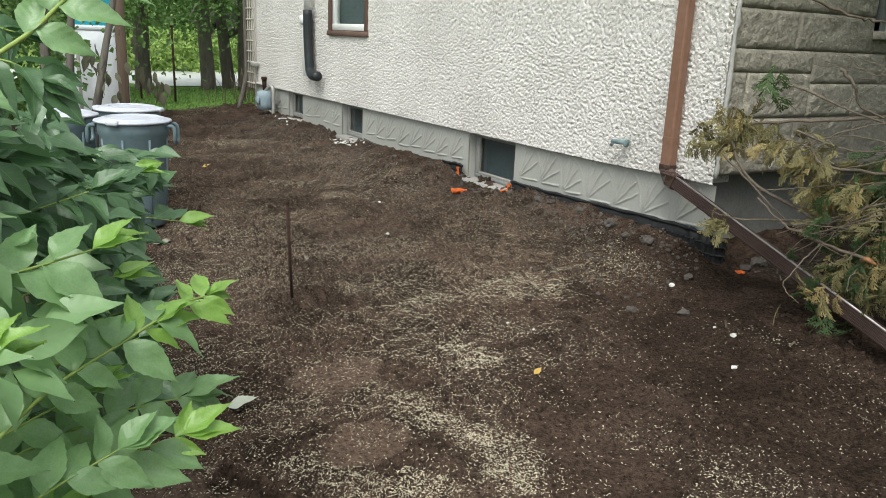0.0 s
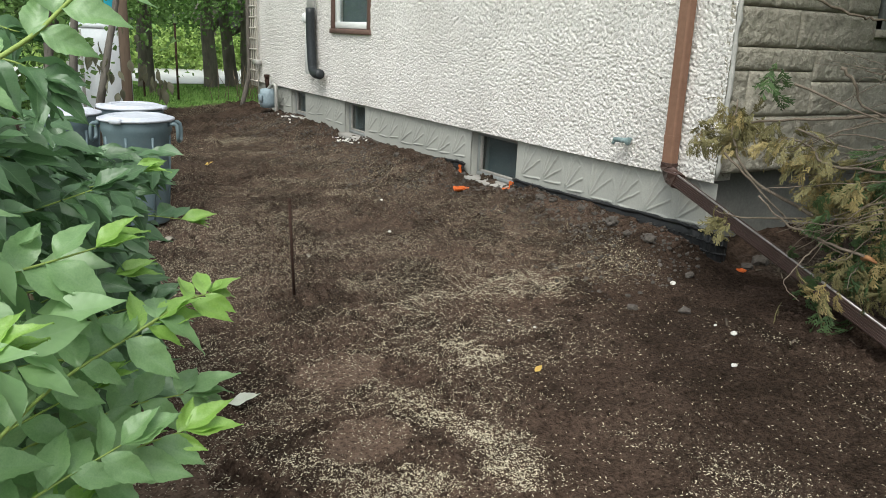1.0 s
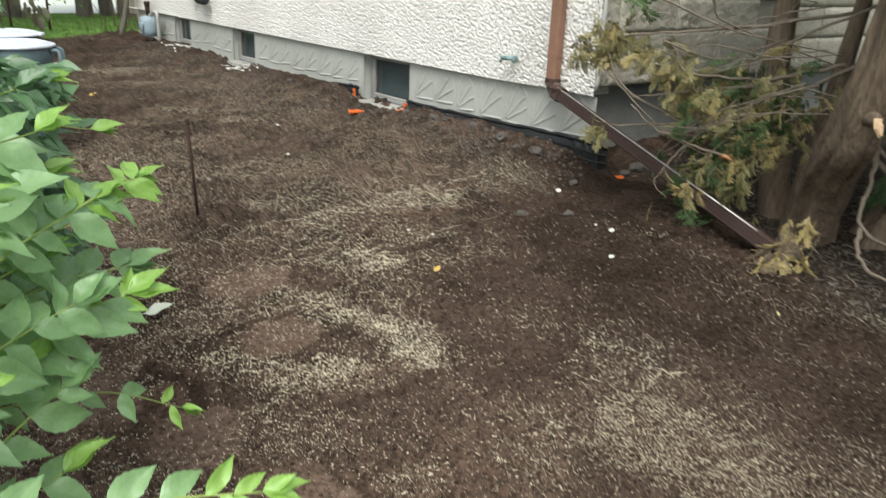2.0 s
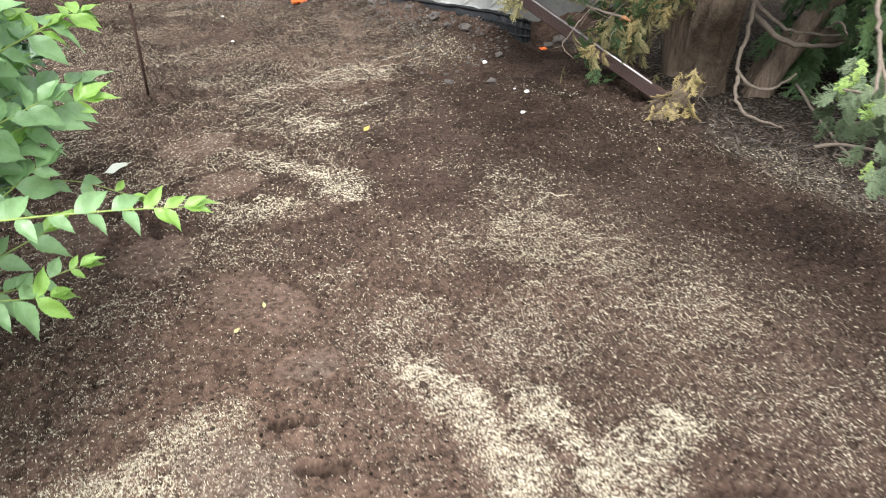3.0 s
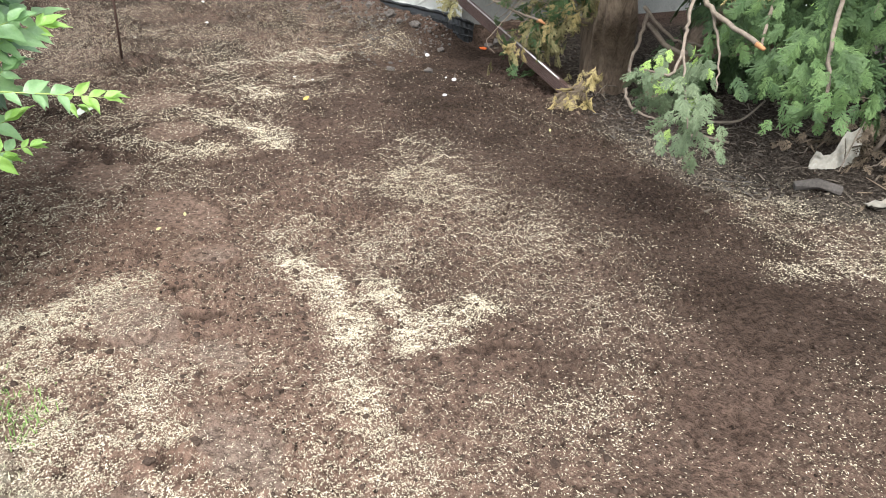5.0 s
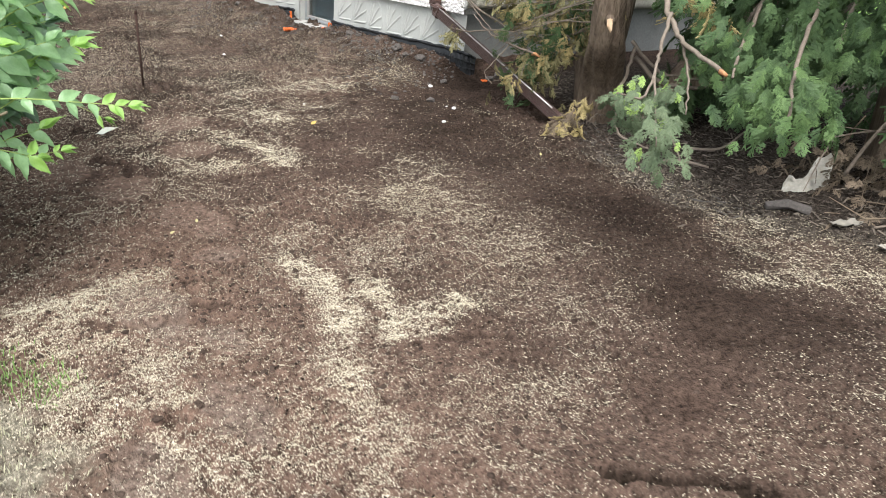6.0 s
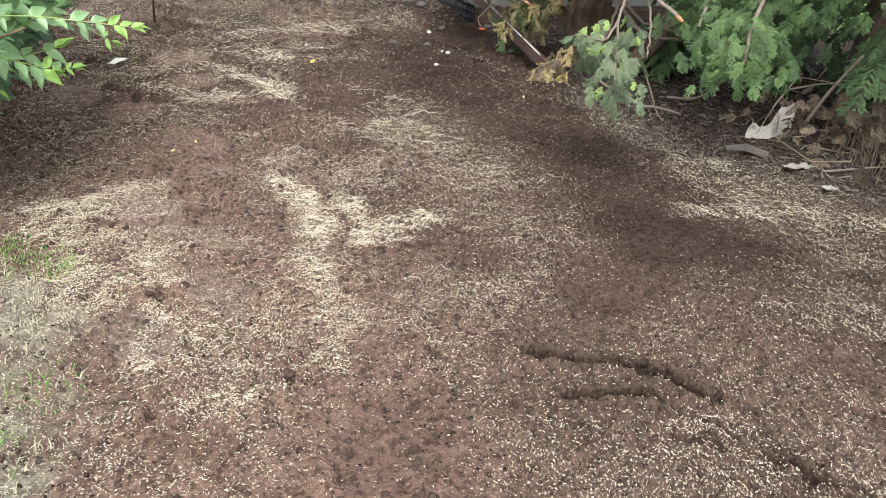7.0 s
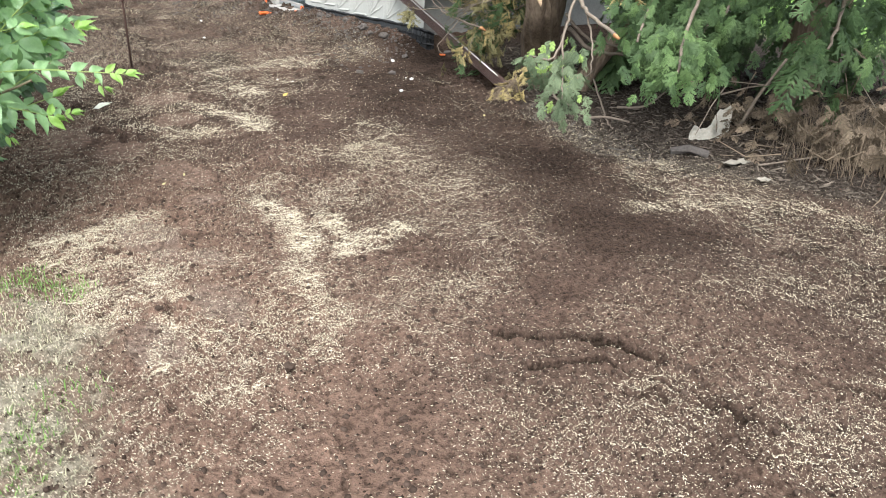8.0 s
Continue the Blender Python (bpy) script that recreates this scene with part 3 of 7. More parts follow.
def seed_density(x, y):
    """0..1: how thickly seed lies."""
    clump = step(0.34, 0.64, fbm(x, y, 0.07, 2, 7.7))
    base = 0.06 + 0.20 * step(0.32, 0.62, fbm(x, y, 0.45, 3, 6.6)) * (0.35 + 0.65 * clump)
    base = np.maximum(base * (1 - 0.4 * step(4.6, 5.4, y)), 0.42 * step(0.46, 0.64, fbm(0.45 * x, y, 0.42, 4, 2.7)) * step(4.6, 5.4, y))
    for cx, cy, rx, ry, strength in FIELDS:
        d = np.hypot((x - cx) / rx, (y - cy) / ry) + 0.7 * (fbm(x, y, 0.2, 2, cx) - 0.5)
        base = np.maximum(base, strength * step(1.35, 0.55, d) * (0.6 + 0.4 * clump))
    for cx, cy, rx, ry in BARE:
        d = np.hypot((x - cx) / rx, (y - cy) / ry) + 0.7 * (fbm(x, y, 0.15, 2, cy) - 0.5)
        base = base * (1 - 0.72 * step(1.25, 0.7, d))
    dark = near_line(x, y, [(3.0, 4.3), (2.55, 3.3), (2.42, 2.3), (2.22, 1.5), (2.0, 0.9)]) + 0.3 * (fbm(x, y, 0.25, 2, 3.9) - 0.5)
    base = base * (0.12 + 0.88 * step(0.15, 0.6, dark))
    for pts, width, strength in STREAKS + FAR_STREAKS:
        ragged = near_line(x, y, pts) + width * 2.0 * (fbm(x, y, width * 1.7, 3, strength) - 0.5)
        base = np.maximum(base, strength * np.exp(-(np.abs(ragged / (1.15 * width)) ** 2.8)) * (0.62 + 0.38 * clump))
    for cx, cy, rx, ry in FLATS:
        base = base * (0.48 + 0.52 * step(0.85, 1.1, np.hypot((x - cx) / rx, (y - cy) / ry) + 1.1 * (fbm(x, y, 0.14, 3, cx) - 0.5)))
    for pts, width, depth in GROOVES:
        base = base * (0.12 + 0.88 * step(0.8 * width, 1.6 * width, near_line(x, y, pts)))
    return base * step(-2.6, -1.0, y) * step(3.62, 3.2, x + 0.3 * step(5, 4, y)) * step(-0.75, -0.2, x - 0.06 * (y - 1))


def tabled(f, x0, x1, y0, y1, gap):
    """The same field, read from a fine table."""
    xs, ys = np.arange(x0, x1 + gap, gap), np.arange(y0, y1 + gap, gap)
    grid = f(*np.meshgrid(xs, ys))
    return lambda x, y: grid[np.clip(((y - y0) / gap + 0.5).astype(int), 0, len(ys) - 1), np.clip(((x - x0) / gap + 0.5).astype(int), 0, len(xs) - 1)]


seed_near = tabled(seed_density, -0.8, 3.7, -1.75, 5.0, 0.014)
seed_far = tabled(seed_density, -0.8, 3.8, 5.0, 12.0, 0.03)


def damp_and_shade(x, y):
    """Moist soil along the bare strip by the cedars and in patches; moisture and shade painted into ruts and holes."""
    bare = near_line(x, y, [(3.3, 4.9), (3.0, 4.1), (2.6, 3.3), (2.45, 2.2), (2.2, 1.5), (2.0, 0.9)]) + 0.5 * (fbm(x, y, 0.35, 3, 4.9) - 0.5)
    darkening = 0.5 * step(0.5, 0.2, bare)
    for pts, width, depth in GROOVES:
        darkening = np.maximum(darkening, min(1.0, depth / 0.034) * step(1.3 * width, 0.85 * width, near_line(x, y, pts) + 0.014 * (fbm(x, y, 0.03, 2, 4.4) - 0.5)))
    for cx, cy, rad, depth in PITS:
        darkening = np.maximum(darkening, 0.35 * step(1.3 * rad, 0.8 * rad, np.hypot(x - cx, y - cy)))
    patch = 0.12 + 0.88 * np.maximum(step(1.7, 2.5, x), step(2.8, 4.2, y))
    darkening = np.maximum.reduce([darkening, 0.8 * patch * step(0.58, 0.70, fbm(x, y, 0.20, 3, 14.4) + 0.06 * step(3.6, 5.0, y)), 0.7 * patch * step(0.64, 0.74, fbm(x, y, 0.07, 2, 15.5))])
    # Shade inside the small holes, put into the soil colour.
    darkening = np.maximum(darkening, 0.6 * np.clip(1.5 * pocks(x, y) - 0.3, 0, 1))
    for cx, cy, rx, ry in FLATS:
        darkening = darkening * (0.15 + 0.85 * step(0.9, 1.15, np.hypot((x - cx) / rx, (y - cy) / ry)))
    return darkening * step(-3.5, -1.5, y)


def bed_edge(x, y):
    """0 in the seedbed, 1 in the littered bed under the cedars."""
    line = np.interp(y, [-2, 0.2, 1.0, 1.8, 2.4, 3.0, 3.6, 4.6], [3.15, 3.15, 2.95, 2.75, 2.95, 3.35, 3.9, 4.0])
    return step(-0.10, 0.16, x - line + 0.25 * (fbm(x, y, 0.3, 3, 2.9) - 0.5)) * step(4.65, 4.3, y)


STRAW = [(-0.80, 0.1), (-0.60, 0.84), (-0.50, 1.2), (-0.40, 1.7)]
flat = np.zeros(GX.shape)
for cx, cy, rx, ry in FLATS:
    flat = np.maximum(flat, step(1.1, 0.9, np.hypot((GX - cx) / rx, (GY - cy) / ry) + 1.1 * (fbm(GX, GY, 0.14, 3, cx) - 0.5)))
masks = {
    "lawn": np.maximum(step(14.3, 14.9, GY + 0.5 * (fbm(GX, GY, 0.6, 3, 1.1) - 0.5)), np.maximum(step(-1.3, -2.2, GX), step(9.0, 10.0, GX))),
    "slab": (0.36 + 0.42 * step(2.6, 2.2, GY)) * flat * (0.55 + 0.45 * step(0.3, 0.6, fbm(GX, GY, 0.08, 3, 2.6))),
    "pack": np.clip(0.40 * step(0.8, 0.2, GX) * step(5.5, 4.0, GY) + 0.5 * flat + (0.22 + 0.12 * step(0.9, 0.4, GX) + 0.22 * step(0.42, 0.66, fbm(GX, GY, 0.6, 3, 9.4))) * step(2.4, 0.8, GX) * step(5.5, 3.0, GY) * step(-3.5, -1.5, GY) + 0.25 * step(0.5, 0.7, fbm(GX, GY, 0.7, 3, 9.4)) * step(3, 5, GY) * step(7, 5, GY), 0, 1),
    "damp_shade": damp_and_shade(GX, GY),
    "litter": np.maximum(bed_edge(GX, GY), 0.6 * step(0.1, -0.5, GX - np.interp(GY, [-1, 2, 9], [-0.75, -0.35, 0.9])) * step(1.8, 2.4, GY)),
    "straw": 0.85 * step(0.30, 0.10, near_line(GX, GY, STRAW) + 0.35 * (fbm(GX, GY, 0.16, 3, 3.7) - 0.5)) * (0.35 + 0.65 * step(0.35, 0.6, fbm(GX, GY, 0.10, 2, 8.8))),
    "chips": np.maximum(np.clip(seed_density(GX, GY) * 1.5, 0, 1) * (0.75 + 0.25 * step(4, 6, GY)) + 0.22 * step(4.6, 6.0, GY) * step(13, 11, GY), 0.9 * np.exp(-((near_line(GX, GY, STRAW) / 0.2) ** 2))),
}
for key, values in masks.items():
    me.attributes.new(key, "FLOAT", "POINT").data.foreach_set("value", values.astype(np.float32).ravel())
ground = tagged(new("ground", me), "dark raked topsoil scattered with pale seed, lawn beyond", "ground", kind="structure")


def on_ground(x, y):
    return float(ground_height(np.array([x]), np.array([y]))[0])


# Flat pale sheet for far water, sky reflection put into its colour.
road = tagged(new("road", sheet("road", [(-60, 20.5, 0.06), (90, 19.3, 0.06), (90, 25.0, 0.09), (-60, 26.0, 0.09)], [(0, 1, 2, 3)], M_WATER)), "pale water beyond the trees, sky reflection put into its colour", "road", kind="structure")


# ---- the house: stucco side wall over a grey foundation, stone front ----
def relief_wall(name, along, up, place, height, holes, mat, label, category="wall"):
    """A gridded wall face whose points are pushed out by height(u, v); holes are left open. place(u, v, h) gives the point."""
    U, V = np.meshgrid(along, up)
    H = height(U, V)
    pts = np.stack(place(U, V, H), -1).reshape(-1, 3)
    n = len(along)
    i = (np.arange(len(up) - 1)[:, None] * n + np.arange(n - 1)[None])
    cu, cv = (U[:-1, :-1] + U[1:, 1:]) / 2, (V[:-1, :-1] + V[1:, 1:]) / 2
    keep = np.ones(cu.shape, bool)
    for u0, u1, v0, v1 in holes:
        keep &= ~((cu > u0) & (cu < u1) & (cv > v0) & (cv < v1))
    i = i[keep]
    face = sheet(name, pts, np.stack([i, i + n, i + n + 1, i + 1], 1), mat)
    return tagged(new(name, face), label, category, kind="structure")


def nodules(u, v, size, seed):
    """0..1: rounded crumbs of one size, packed at random."""
    u, v = u / size, v / size
    i, j = np.floor(u).astype(int), np.floor(v).astype(int)
    best = np.full(u.shape, 9.0)
    for a in (-1, 0, 1):
        for b in (-1, 0, 1):
            p, q = (i + a + seed) & 255, (j + b) & 255
            best = np.minimum(best, np.hypot(i + a + TABLE[p, q] - u, j + b + TABLE[q, (p + 91) & 255] - v) / (0.75 + 0.5 * TABLE[(p + 37) & 255, (q + 53) & 255]))
    return np.clip(1 - 1.7 * best**2, 0, 1) ** 0.75


def dash(u, v):
    """Thrown stucco: rounded crumbs of two sizes with gaps between them."""
    return 0.0105 * nodules(u, v, 0.0215, 3) + 0.0085 * nodules(u, v, 0.0135, 77) + 0.004 * fbm(u, v, 0.011, 2, 6.3) + 0.006 * fbm(u, v, 0.6, 2, 4.2)


UPPER = (9.42, 10.42, 1.36, 2.35)
wy = axis((FRONT_Y, 7.0, 0.0055), (7.0, UPPER[0], 0.0085), (UPPER[0], UPPER[1], 0.012), (UPPER[1], FAR_Y, 0.016))
wz = axis((0.57, UPPER[2], 0.0055), (UPPER[2], 1.85, 0.0085), (1.85, UPPER[3], 0.05), (UPPER[3], 2.9, 0.1))
sag = lambda y: 0.015 * np.exp(-((np.asarray(y) - 4.8) / 0.5) ** 2)
relief_wall("wall_west", wy, wz, lambda u, v, h: (WALL_X - h, u, v + sag(u) * step(0.8, 0.57, v)), dash, [UPPER], M_STUCCO, "white rough-cast stucco side wall of the house")

BASEMENT = [(6.64, 7.34, 0.15, 0.555), (9.58, 10.15, 0.18, 0.56), (11.46, 12.0, 0.21, 0.56)]


def fans(y, z):
    """Trowelled fan-shaped ridges in rows along the foundation."""
    h = 0.0015 * fbm(y, z, 0.25, 2, 5.1)
    r = random.Random(11)
    for lo, hi in ((4.66, 6.60), (7.42, 9.54), (10.2, 11.42), (12.05, 13.4)):
        count = int(round((hi - lo) / 0.275))
        for k in range(count):
            y0 = hi - (k + 0.12) * (hi - lo) / count
            z0 = 0.275 + 0.04 * r.random()
            tilt, reach = r.uniform(-5, 5), r.uniform(0.27, 0.33)
            rays = [2 + r.uniform(-4, 4), 33 + tilt, 52 + tilt + r.uniform(-3, 3), 70 + tilt, 80 + tilt]
            sel = (y > y0 - 0.34) & (y < y0 + 0.03)
            dy, dz = y0 - y[sel], z[sel] - z0
            rho, turn = np.hypot(dy, dz), np.degrees(np.arctan2(dz, dy)) + 3 * (fbm(y[sel], z[sel], 0.05, 2, 1.0) - 0.5)
            add = np.zeros(rho.shape)
            for a0, far in zip(rays, (0.80, 0.92, 1.0, 1.04, 1.0)):
                off = rho * np.sin(np.radians(turn - a0))
                ridge = np.where(off > 0, np.exp(-((off / 0.0045) ** 2)), np.exp(-((off / 0.008) ** 2)))
                add = np.maximum(add, 0.010 * ridge * step(0.0, 0.06, rho) * step(reach * far, reach * far - 0.03, rho) * (np.abs(turn - a0) < 60))
            rim_at = reach * np.interp(turn, rays, (0.80, 0.92, 1.0, 1.04, 1.0))
            add = np.maximum(add, 0.0045 * np.exp(-(((rho - rim_at) / 0.008) ** 2)) * ((turn > rays[0]) & (turn < rays[-1])))
            h[sel] = np.maximum(h[sel], add * step(0.57, 0.55, z[sel]) * (0.55 + 0.9 * fbm(y[sel], z[sel], 0.04, 2, 2.0)))
    return h


fz = axis((-0.15, 0.15, 0.03), (0.15, 0.575, 0.0055))
fy = axis((FRONT_Y, 7.5, 0.0055), (7.5, 10.0, 0.008), (10.0, FAR_Y, 0.014))
relief_wall("foundation_west", fy, fz, lambda u, v, h: (WALL_X + 0.022 - h, u, v + 0 * u), fans, BASEMENT, M_CONCRETE, "grey painted concrete foundation with trowelled fan ridges")

# closed shell behind the faces, with its thickness shown at the openings
shell = Geo()
y_cuts = sorted({FRONT_Y + 0.12, FAR_Y} | {b for h in BASEMENT for b in h[:2]})
for lo, hi in zip(y_cuts[:-1], y_cuts[1:]):
    mid = (lo + hi) / 2
    hole = [h for h in BASEMENT if h[0] < mid < h[1]]
    spans = [(-0.2, hole[0][2]), (hole[0][3], 0.57)] if hole else [(-0.2, 0.57)]
    for z0, z1 in spans:
        shell.box((WALL_X + 0.13, mid, (z0 + z1) / 2), (0.19, hi - lo, z1 - z0), 0)
tagged(new("wall_core_low", mesh("wall_core_low", shell, M_CONCRETE, False)), "grey concrete foundation core with window reveals", "wall", kind="structure")
shell = Geo()
for (y0, y1, z0, z1) in ((FRONT_Y + 0.1, UPPER[0], 0.57, 2.9), (UPPER[1], FAR_Y, 0.57, 2.9), (UPPER[0], UPPER[1], 0.57, UPPER[2]), (UPPER[0], UPPER[1], UPPER[3], 2.9)):
    shell.box((WALL_X + 0.13, (y0 + y1) / 2, (z0 + z1) / 2), (0.23, y1 - y0, z1 - z0), 0)
tagged(new("wall_core", mesh("wall_core", shell, M_STUCCO, False)), "stucco house wall core", "wall", kind="structure")
shell = Geo()
shell.box((9.4, 9.05, 1.35), (0.2, 8.9, 3.1), 0).box((6.6, FAR_Y - 0.1, 1.35), (5.5, 0.2, 3.1), 0)
tagged(new("wall_back", mesh("wall_back", shell, M_STUCCO, False)), "stucco walls at the back of the house", "wall", kind="structure")
shell = Geo().box((6.6, 9.1, -0.25), (5.3, 8.6, 0.1), 0).box((4.6, 9.1, 1.2), (0.1, 8.6, 2.8), 0)
tagged(new("wall_inner", mesh("wall_inner", shell, M_DARKROOM, False)), "unlit inner walls of the house", "wall", kind="structure")
roof = Geo().add([(3.35, 4.2, 2.9), (9.9, 4.2, 2.9), (9.9, 13.9, 2.9), (3.35, 13.9, 2.9), (6.6, 6.6, 4.6), (6.6, 11.5, 4.6)], [(3, 2, 1, 0), (0, 1, 4), (1, 2, 5, 4), (2, 3, 5), (3, 0, 4, 5)])
tagged(new("roof", mesh("roof", roof, M_ROOF, False)), "dark shingled hip roof with eaves", "roof", kind="structure")

# corner bead of cement down the stucco edge
bead = Geo()
r = random.Random(3)
zs = list(np.arange(0.62, 2.9, 0.05))
bead.tube([(WALL_X - 0.008 + r.uniform(-0.004, 0.004), FRONT_Y - 0.012 + r.uniform(-0.004, 0.004), z) for z in zs], [0.014 + r.uniform(-0.004, 0.004) for _ in zs], 8, 0.25, seed=4)
tagged(new("trim", mesh("trim", bead, M_EDGE)), "chipped white cement edge of the house corner", "trim", kind="structure")

# front wall: rock-faced blocks in broken courses over a set-back foundation
front = thing("wall_front", (WALL_X, FRONT_Y, 0.63), "grey-brown rock-faced stone block front wall", "wall", kind="structure")
part("mortar", Geo().box((6.6, FRONT_Y + 0.11, 1.765), (5.72, 0.16, 2.27), 0), M_MORTAR, front, smooth=False)
tagged(new("foundation_front", mesh("foundation_front", Geo().box((6.65, FRONT_Y + 0.19, 0.2), (5.7, 0.16, 0.9), 0), M_SHADECONC, False)), "grey concrete foundation under the stone front, darkened to stand for shade", "wall", kind="structure")
FRONT_WIN = (5.10, 6.2, 1.50, 2.5)
BLOCKS = [
    (3.71, 4.40, 0.63, 0.97), (4.40, 5.02, 0.63, 0.97), (3.71, 3.90, 0.97, 1.24), (3.90, 4.50, 0.97, 1.24), (3.71, 4.50, 1.24, 1.375),
    (4.50, 4.95, 0.97, 1.18), (4.95, 5.5, 0.97, 1.18), (4.50, 5.25, 1.18, 1.375), (5.02, 5.7, 0.63, 0.97), (5.25, 5.9, 1.18, 1.375),
    (3.71, 4.30, 1.375, 1.60), (4.30, 5.08, 1.375, 1.60), (3.71, 4.05, 1.60, 1.95), (4.05, 4.75, 1.60, 1.80), (4.75, 5.08, 1.60, 1.80), (4.05, 5.08, 1.80, 1.95), (5.08, 5.9, 1.375, 1.49),
]
z = 1.95
while z < 2.85:
    x, tall = 3.71, r.choice((0.2, 0.25, 0.3))
    while x < 5.05:
        wide = min(r.uniform(0.4, 0.8), 5.08 - x)
        if wide > 0.05:
            BLOCKS.append((x, x + wide, z, min(z + tall, 2.88)))
        x += wide
    z += tall
for x0 in np.arange(5.9, 9.3, 0.6):
    for z0 in np.arange(0.63, 2.8, 0.25):
        BLOCKS.append((x0, x0 + 0.6, z0, z0 + 0.25))
for k, (x0, x1, z0, z1) in enumerate(BLOCKS):
    n, m = max(int((x1 - x0) / (0.013 if x0 < 5.2 else 0.03)), 3), max(int((z1 - z0) / (0.013 if x0 < 5.2 else 0.03)), 3)
    U, V = np.meshgrid(np.linspace(x0 + 0.0025, x1 - 0.0025, n + 1), np.linspace(z0 + 0.0025, z1 - 0.0025, m + 1))
    edge = np.minimum(np.minimum(U - x0, x1 - U), np.minimum(V - z0, z1 - V)) - 0.0025
    crag = 1 - 2 * np.abs(fbm(U + 0.3 * V, V, 0.055, 3, k * 1.7) - 0.5)
    out = 0.008 * step(0, 0.004, edge) + 0.013 * step(0, 0.03, edge) * (crag - 0.35) + 0.015 * step(0, 0.02, edge) * (fbm(U, V, 0.028, 3, k * 2.3) - 0.5)
    pts = np.stack([U, FRONT_Y + 0.012 - out, V], -1).reshape(-1, 3)
    i = (np.arange(m)[:, None] * (n + 1) + np.arange(n)[None]).ravel()
    quads = np.stack([i, i + 1, i + n + 2, i + n + 1], 1)
    rim = [*range(n + 1), *[(j + 1) * (n + 1) - 1 for j in range(1, m + 1)], *range(m * (n + 1) + n - 1, m * (n + 1) - 1, -1), *[j * (n + 1) for j in range(m - 1, 0, -1)]]
    back = pts[rim] + (0, 0.03, 0)
    c = len(rim)
    quads = np.concatenate([quads, [(rim[(a + 1) % c], rim[a], len(pts) + a, len(pts) + (a + 1) % c) for a in range(c)]])
    part("stone_block", sheet("stone_block", np.concatenate([pts, back]), quads, M_STONE), M_STONE, front)


def basement_window(name, y0, y1, z0, z1, depth, label):
    """Recessed window with frame, pane and a rough concrete sill."""
    w = thing(name, (WALL_X + depth, (y0 + y1) / 2, z0), label, "window", kind="structure")
    x, f = WALL_X + depth, 0.035
    for n, c, s in (("frame_rail", (x, (y0 + y1) / 2, z0 + f / 2 + 0.012), (0.05, y1 - y0, f)), ("frame_rail", (x, (y0 + y1) / 2, z1 - f / 2), (0.05, y1 - y0, f)),
                    ("frame_stile", (x, y0 + f / 2, (z0 + z1) / 2), (0.046, f, z1 - z0)), ("frame_stile", (x, y1 - f / 2, (z0 + z1) / 2), (0.046, f, z1 - z0))):
        part(n, Geo().box(c, s, 0.005), M_FRAMEGREY, w)
    inner = Geo()
    for c, s in (((x - 0.004, (y0 + y1) / 2, z0 + f + 0.022), (0.03, y1 - y0 - 2 * f, 0.02)), ((x - 0.004, y1 - f - 0.012, (z0 + z1) / 2), (0.03, 0.022, z1 - z0 - 2 * f))):
        inner.box(c, s, 0.003)
    part("sash", inner, M_RAWCONC, w, "pale inner sash strip")
    pane = part("pane", Geo().box((x + 0.008, (y0 + y1) / 2, (z0 + z1) / 2), (0.006, y1 - y0 - 2 * f, z1 - z0 - 2 * f), 0), M_GLASS, w, "dark glass pane", smooth=False)
    pane.visible_shadow = False
    # Added panel whose colour gives the pane its reflected grey-blue.
    part("reflection_panel", Geo().box((x + 0.06, (y0 + y1) / 2, (z0 + z1) / 2), (0.008, y1 - y0 - f, z1 - z0 - f), 0), M_REFLECTION, w, "grey-blue panel added behind the glass as its reflection", smooth=False)
    sill = Geo().box((WALL_X - 0.01 + depth / 2, (y0 + y1) / 2, z0 - 0.018), (depth + 0.10, y1 - y0 + 0.06, 0.06), 0.012)
    part("sill", sill, M_RAWCONC, w, "rough pale concrete sill")


basement_window("window_1", *BASEMENT[0], 0.115, "grey-framed basement window set deep in the foundation")
basement_window("window_2", *BASEMENT[1], 0.10, "small dark basement window with pale sill")
basement_window("window_3", *BASEMENT[2], 0.10, "small dark basement window near the house end")

# upper window: brown trim, white frame
uw = thing("window_4", (WALL_X, 9.9, 1.36), "white-framed window with brown outer trim", "window", kind="structure")
y0, y1, z0, z1 = UPPER
for n, c, s, mt in (
    ("trim_sill", (WALL_X - 0.012, (y0 + y1) / 2, z0 + 0.0), (0.075, y1 - y0 + 0.10, 0.055), M_BROWNTRIM), ("trim_head", (WALL_X - 0.012, (y0 + y1) / 2, z1), (0.06, y1 - y0 + 0.08, 0.055), M_BROWNTRIM),
    ("trim_side", (WALL_X - 0.012, y0, (z0 + z1) / 2), (0.062, 0.05, z1 - z0), M_BROWNTRIM), ("trim_side", (WALL_X - 0.012, y1, (z0 + z1) / 2), (0.062, 0.05, z1 - z0), M_BROWNTRIM),
    ("frame_rail", (WALL_X + 0.02, (y0 + y1) / 2, z0 + 0.07), (0.06, y1 - y0 - 0.05, 0.075), M_WHITEPVC), ("frame_rail", (WALL_X + 0.02, (y0 + y1) / 2, z1 - 0.06), (0.06, y1 - y0 - 0.05, 0.06), M_WHITEPVC),
    ("frame_stile", (WALL_X + 0.02, y0 + 0.06, (z0 + z1) / 2), (0.058, 0.065, z1 - z0 - 0.06), M_WHITEPVC), ("frame_stile", (WALL_X + 0.02, y1 - 0.06, (z0 + z1) / 2), (0.058, 0.065, z1 - z0 - 0.06), M_WHITEPVC)):
    part(n, Geo().box(c, s, 0.005), mt, uw)
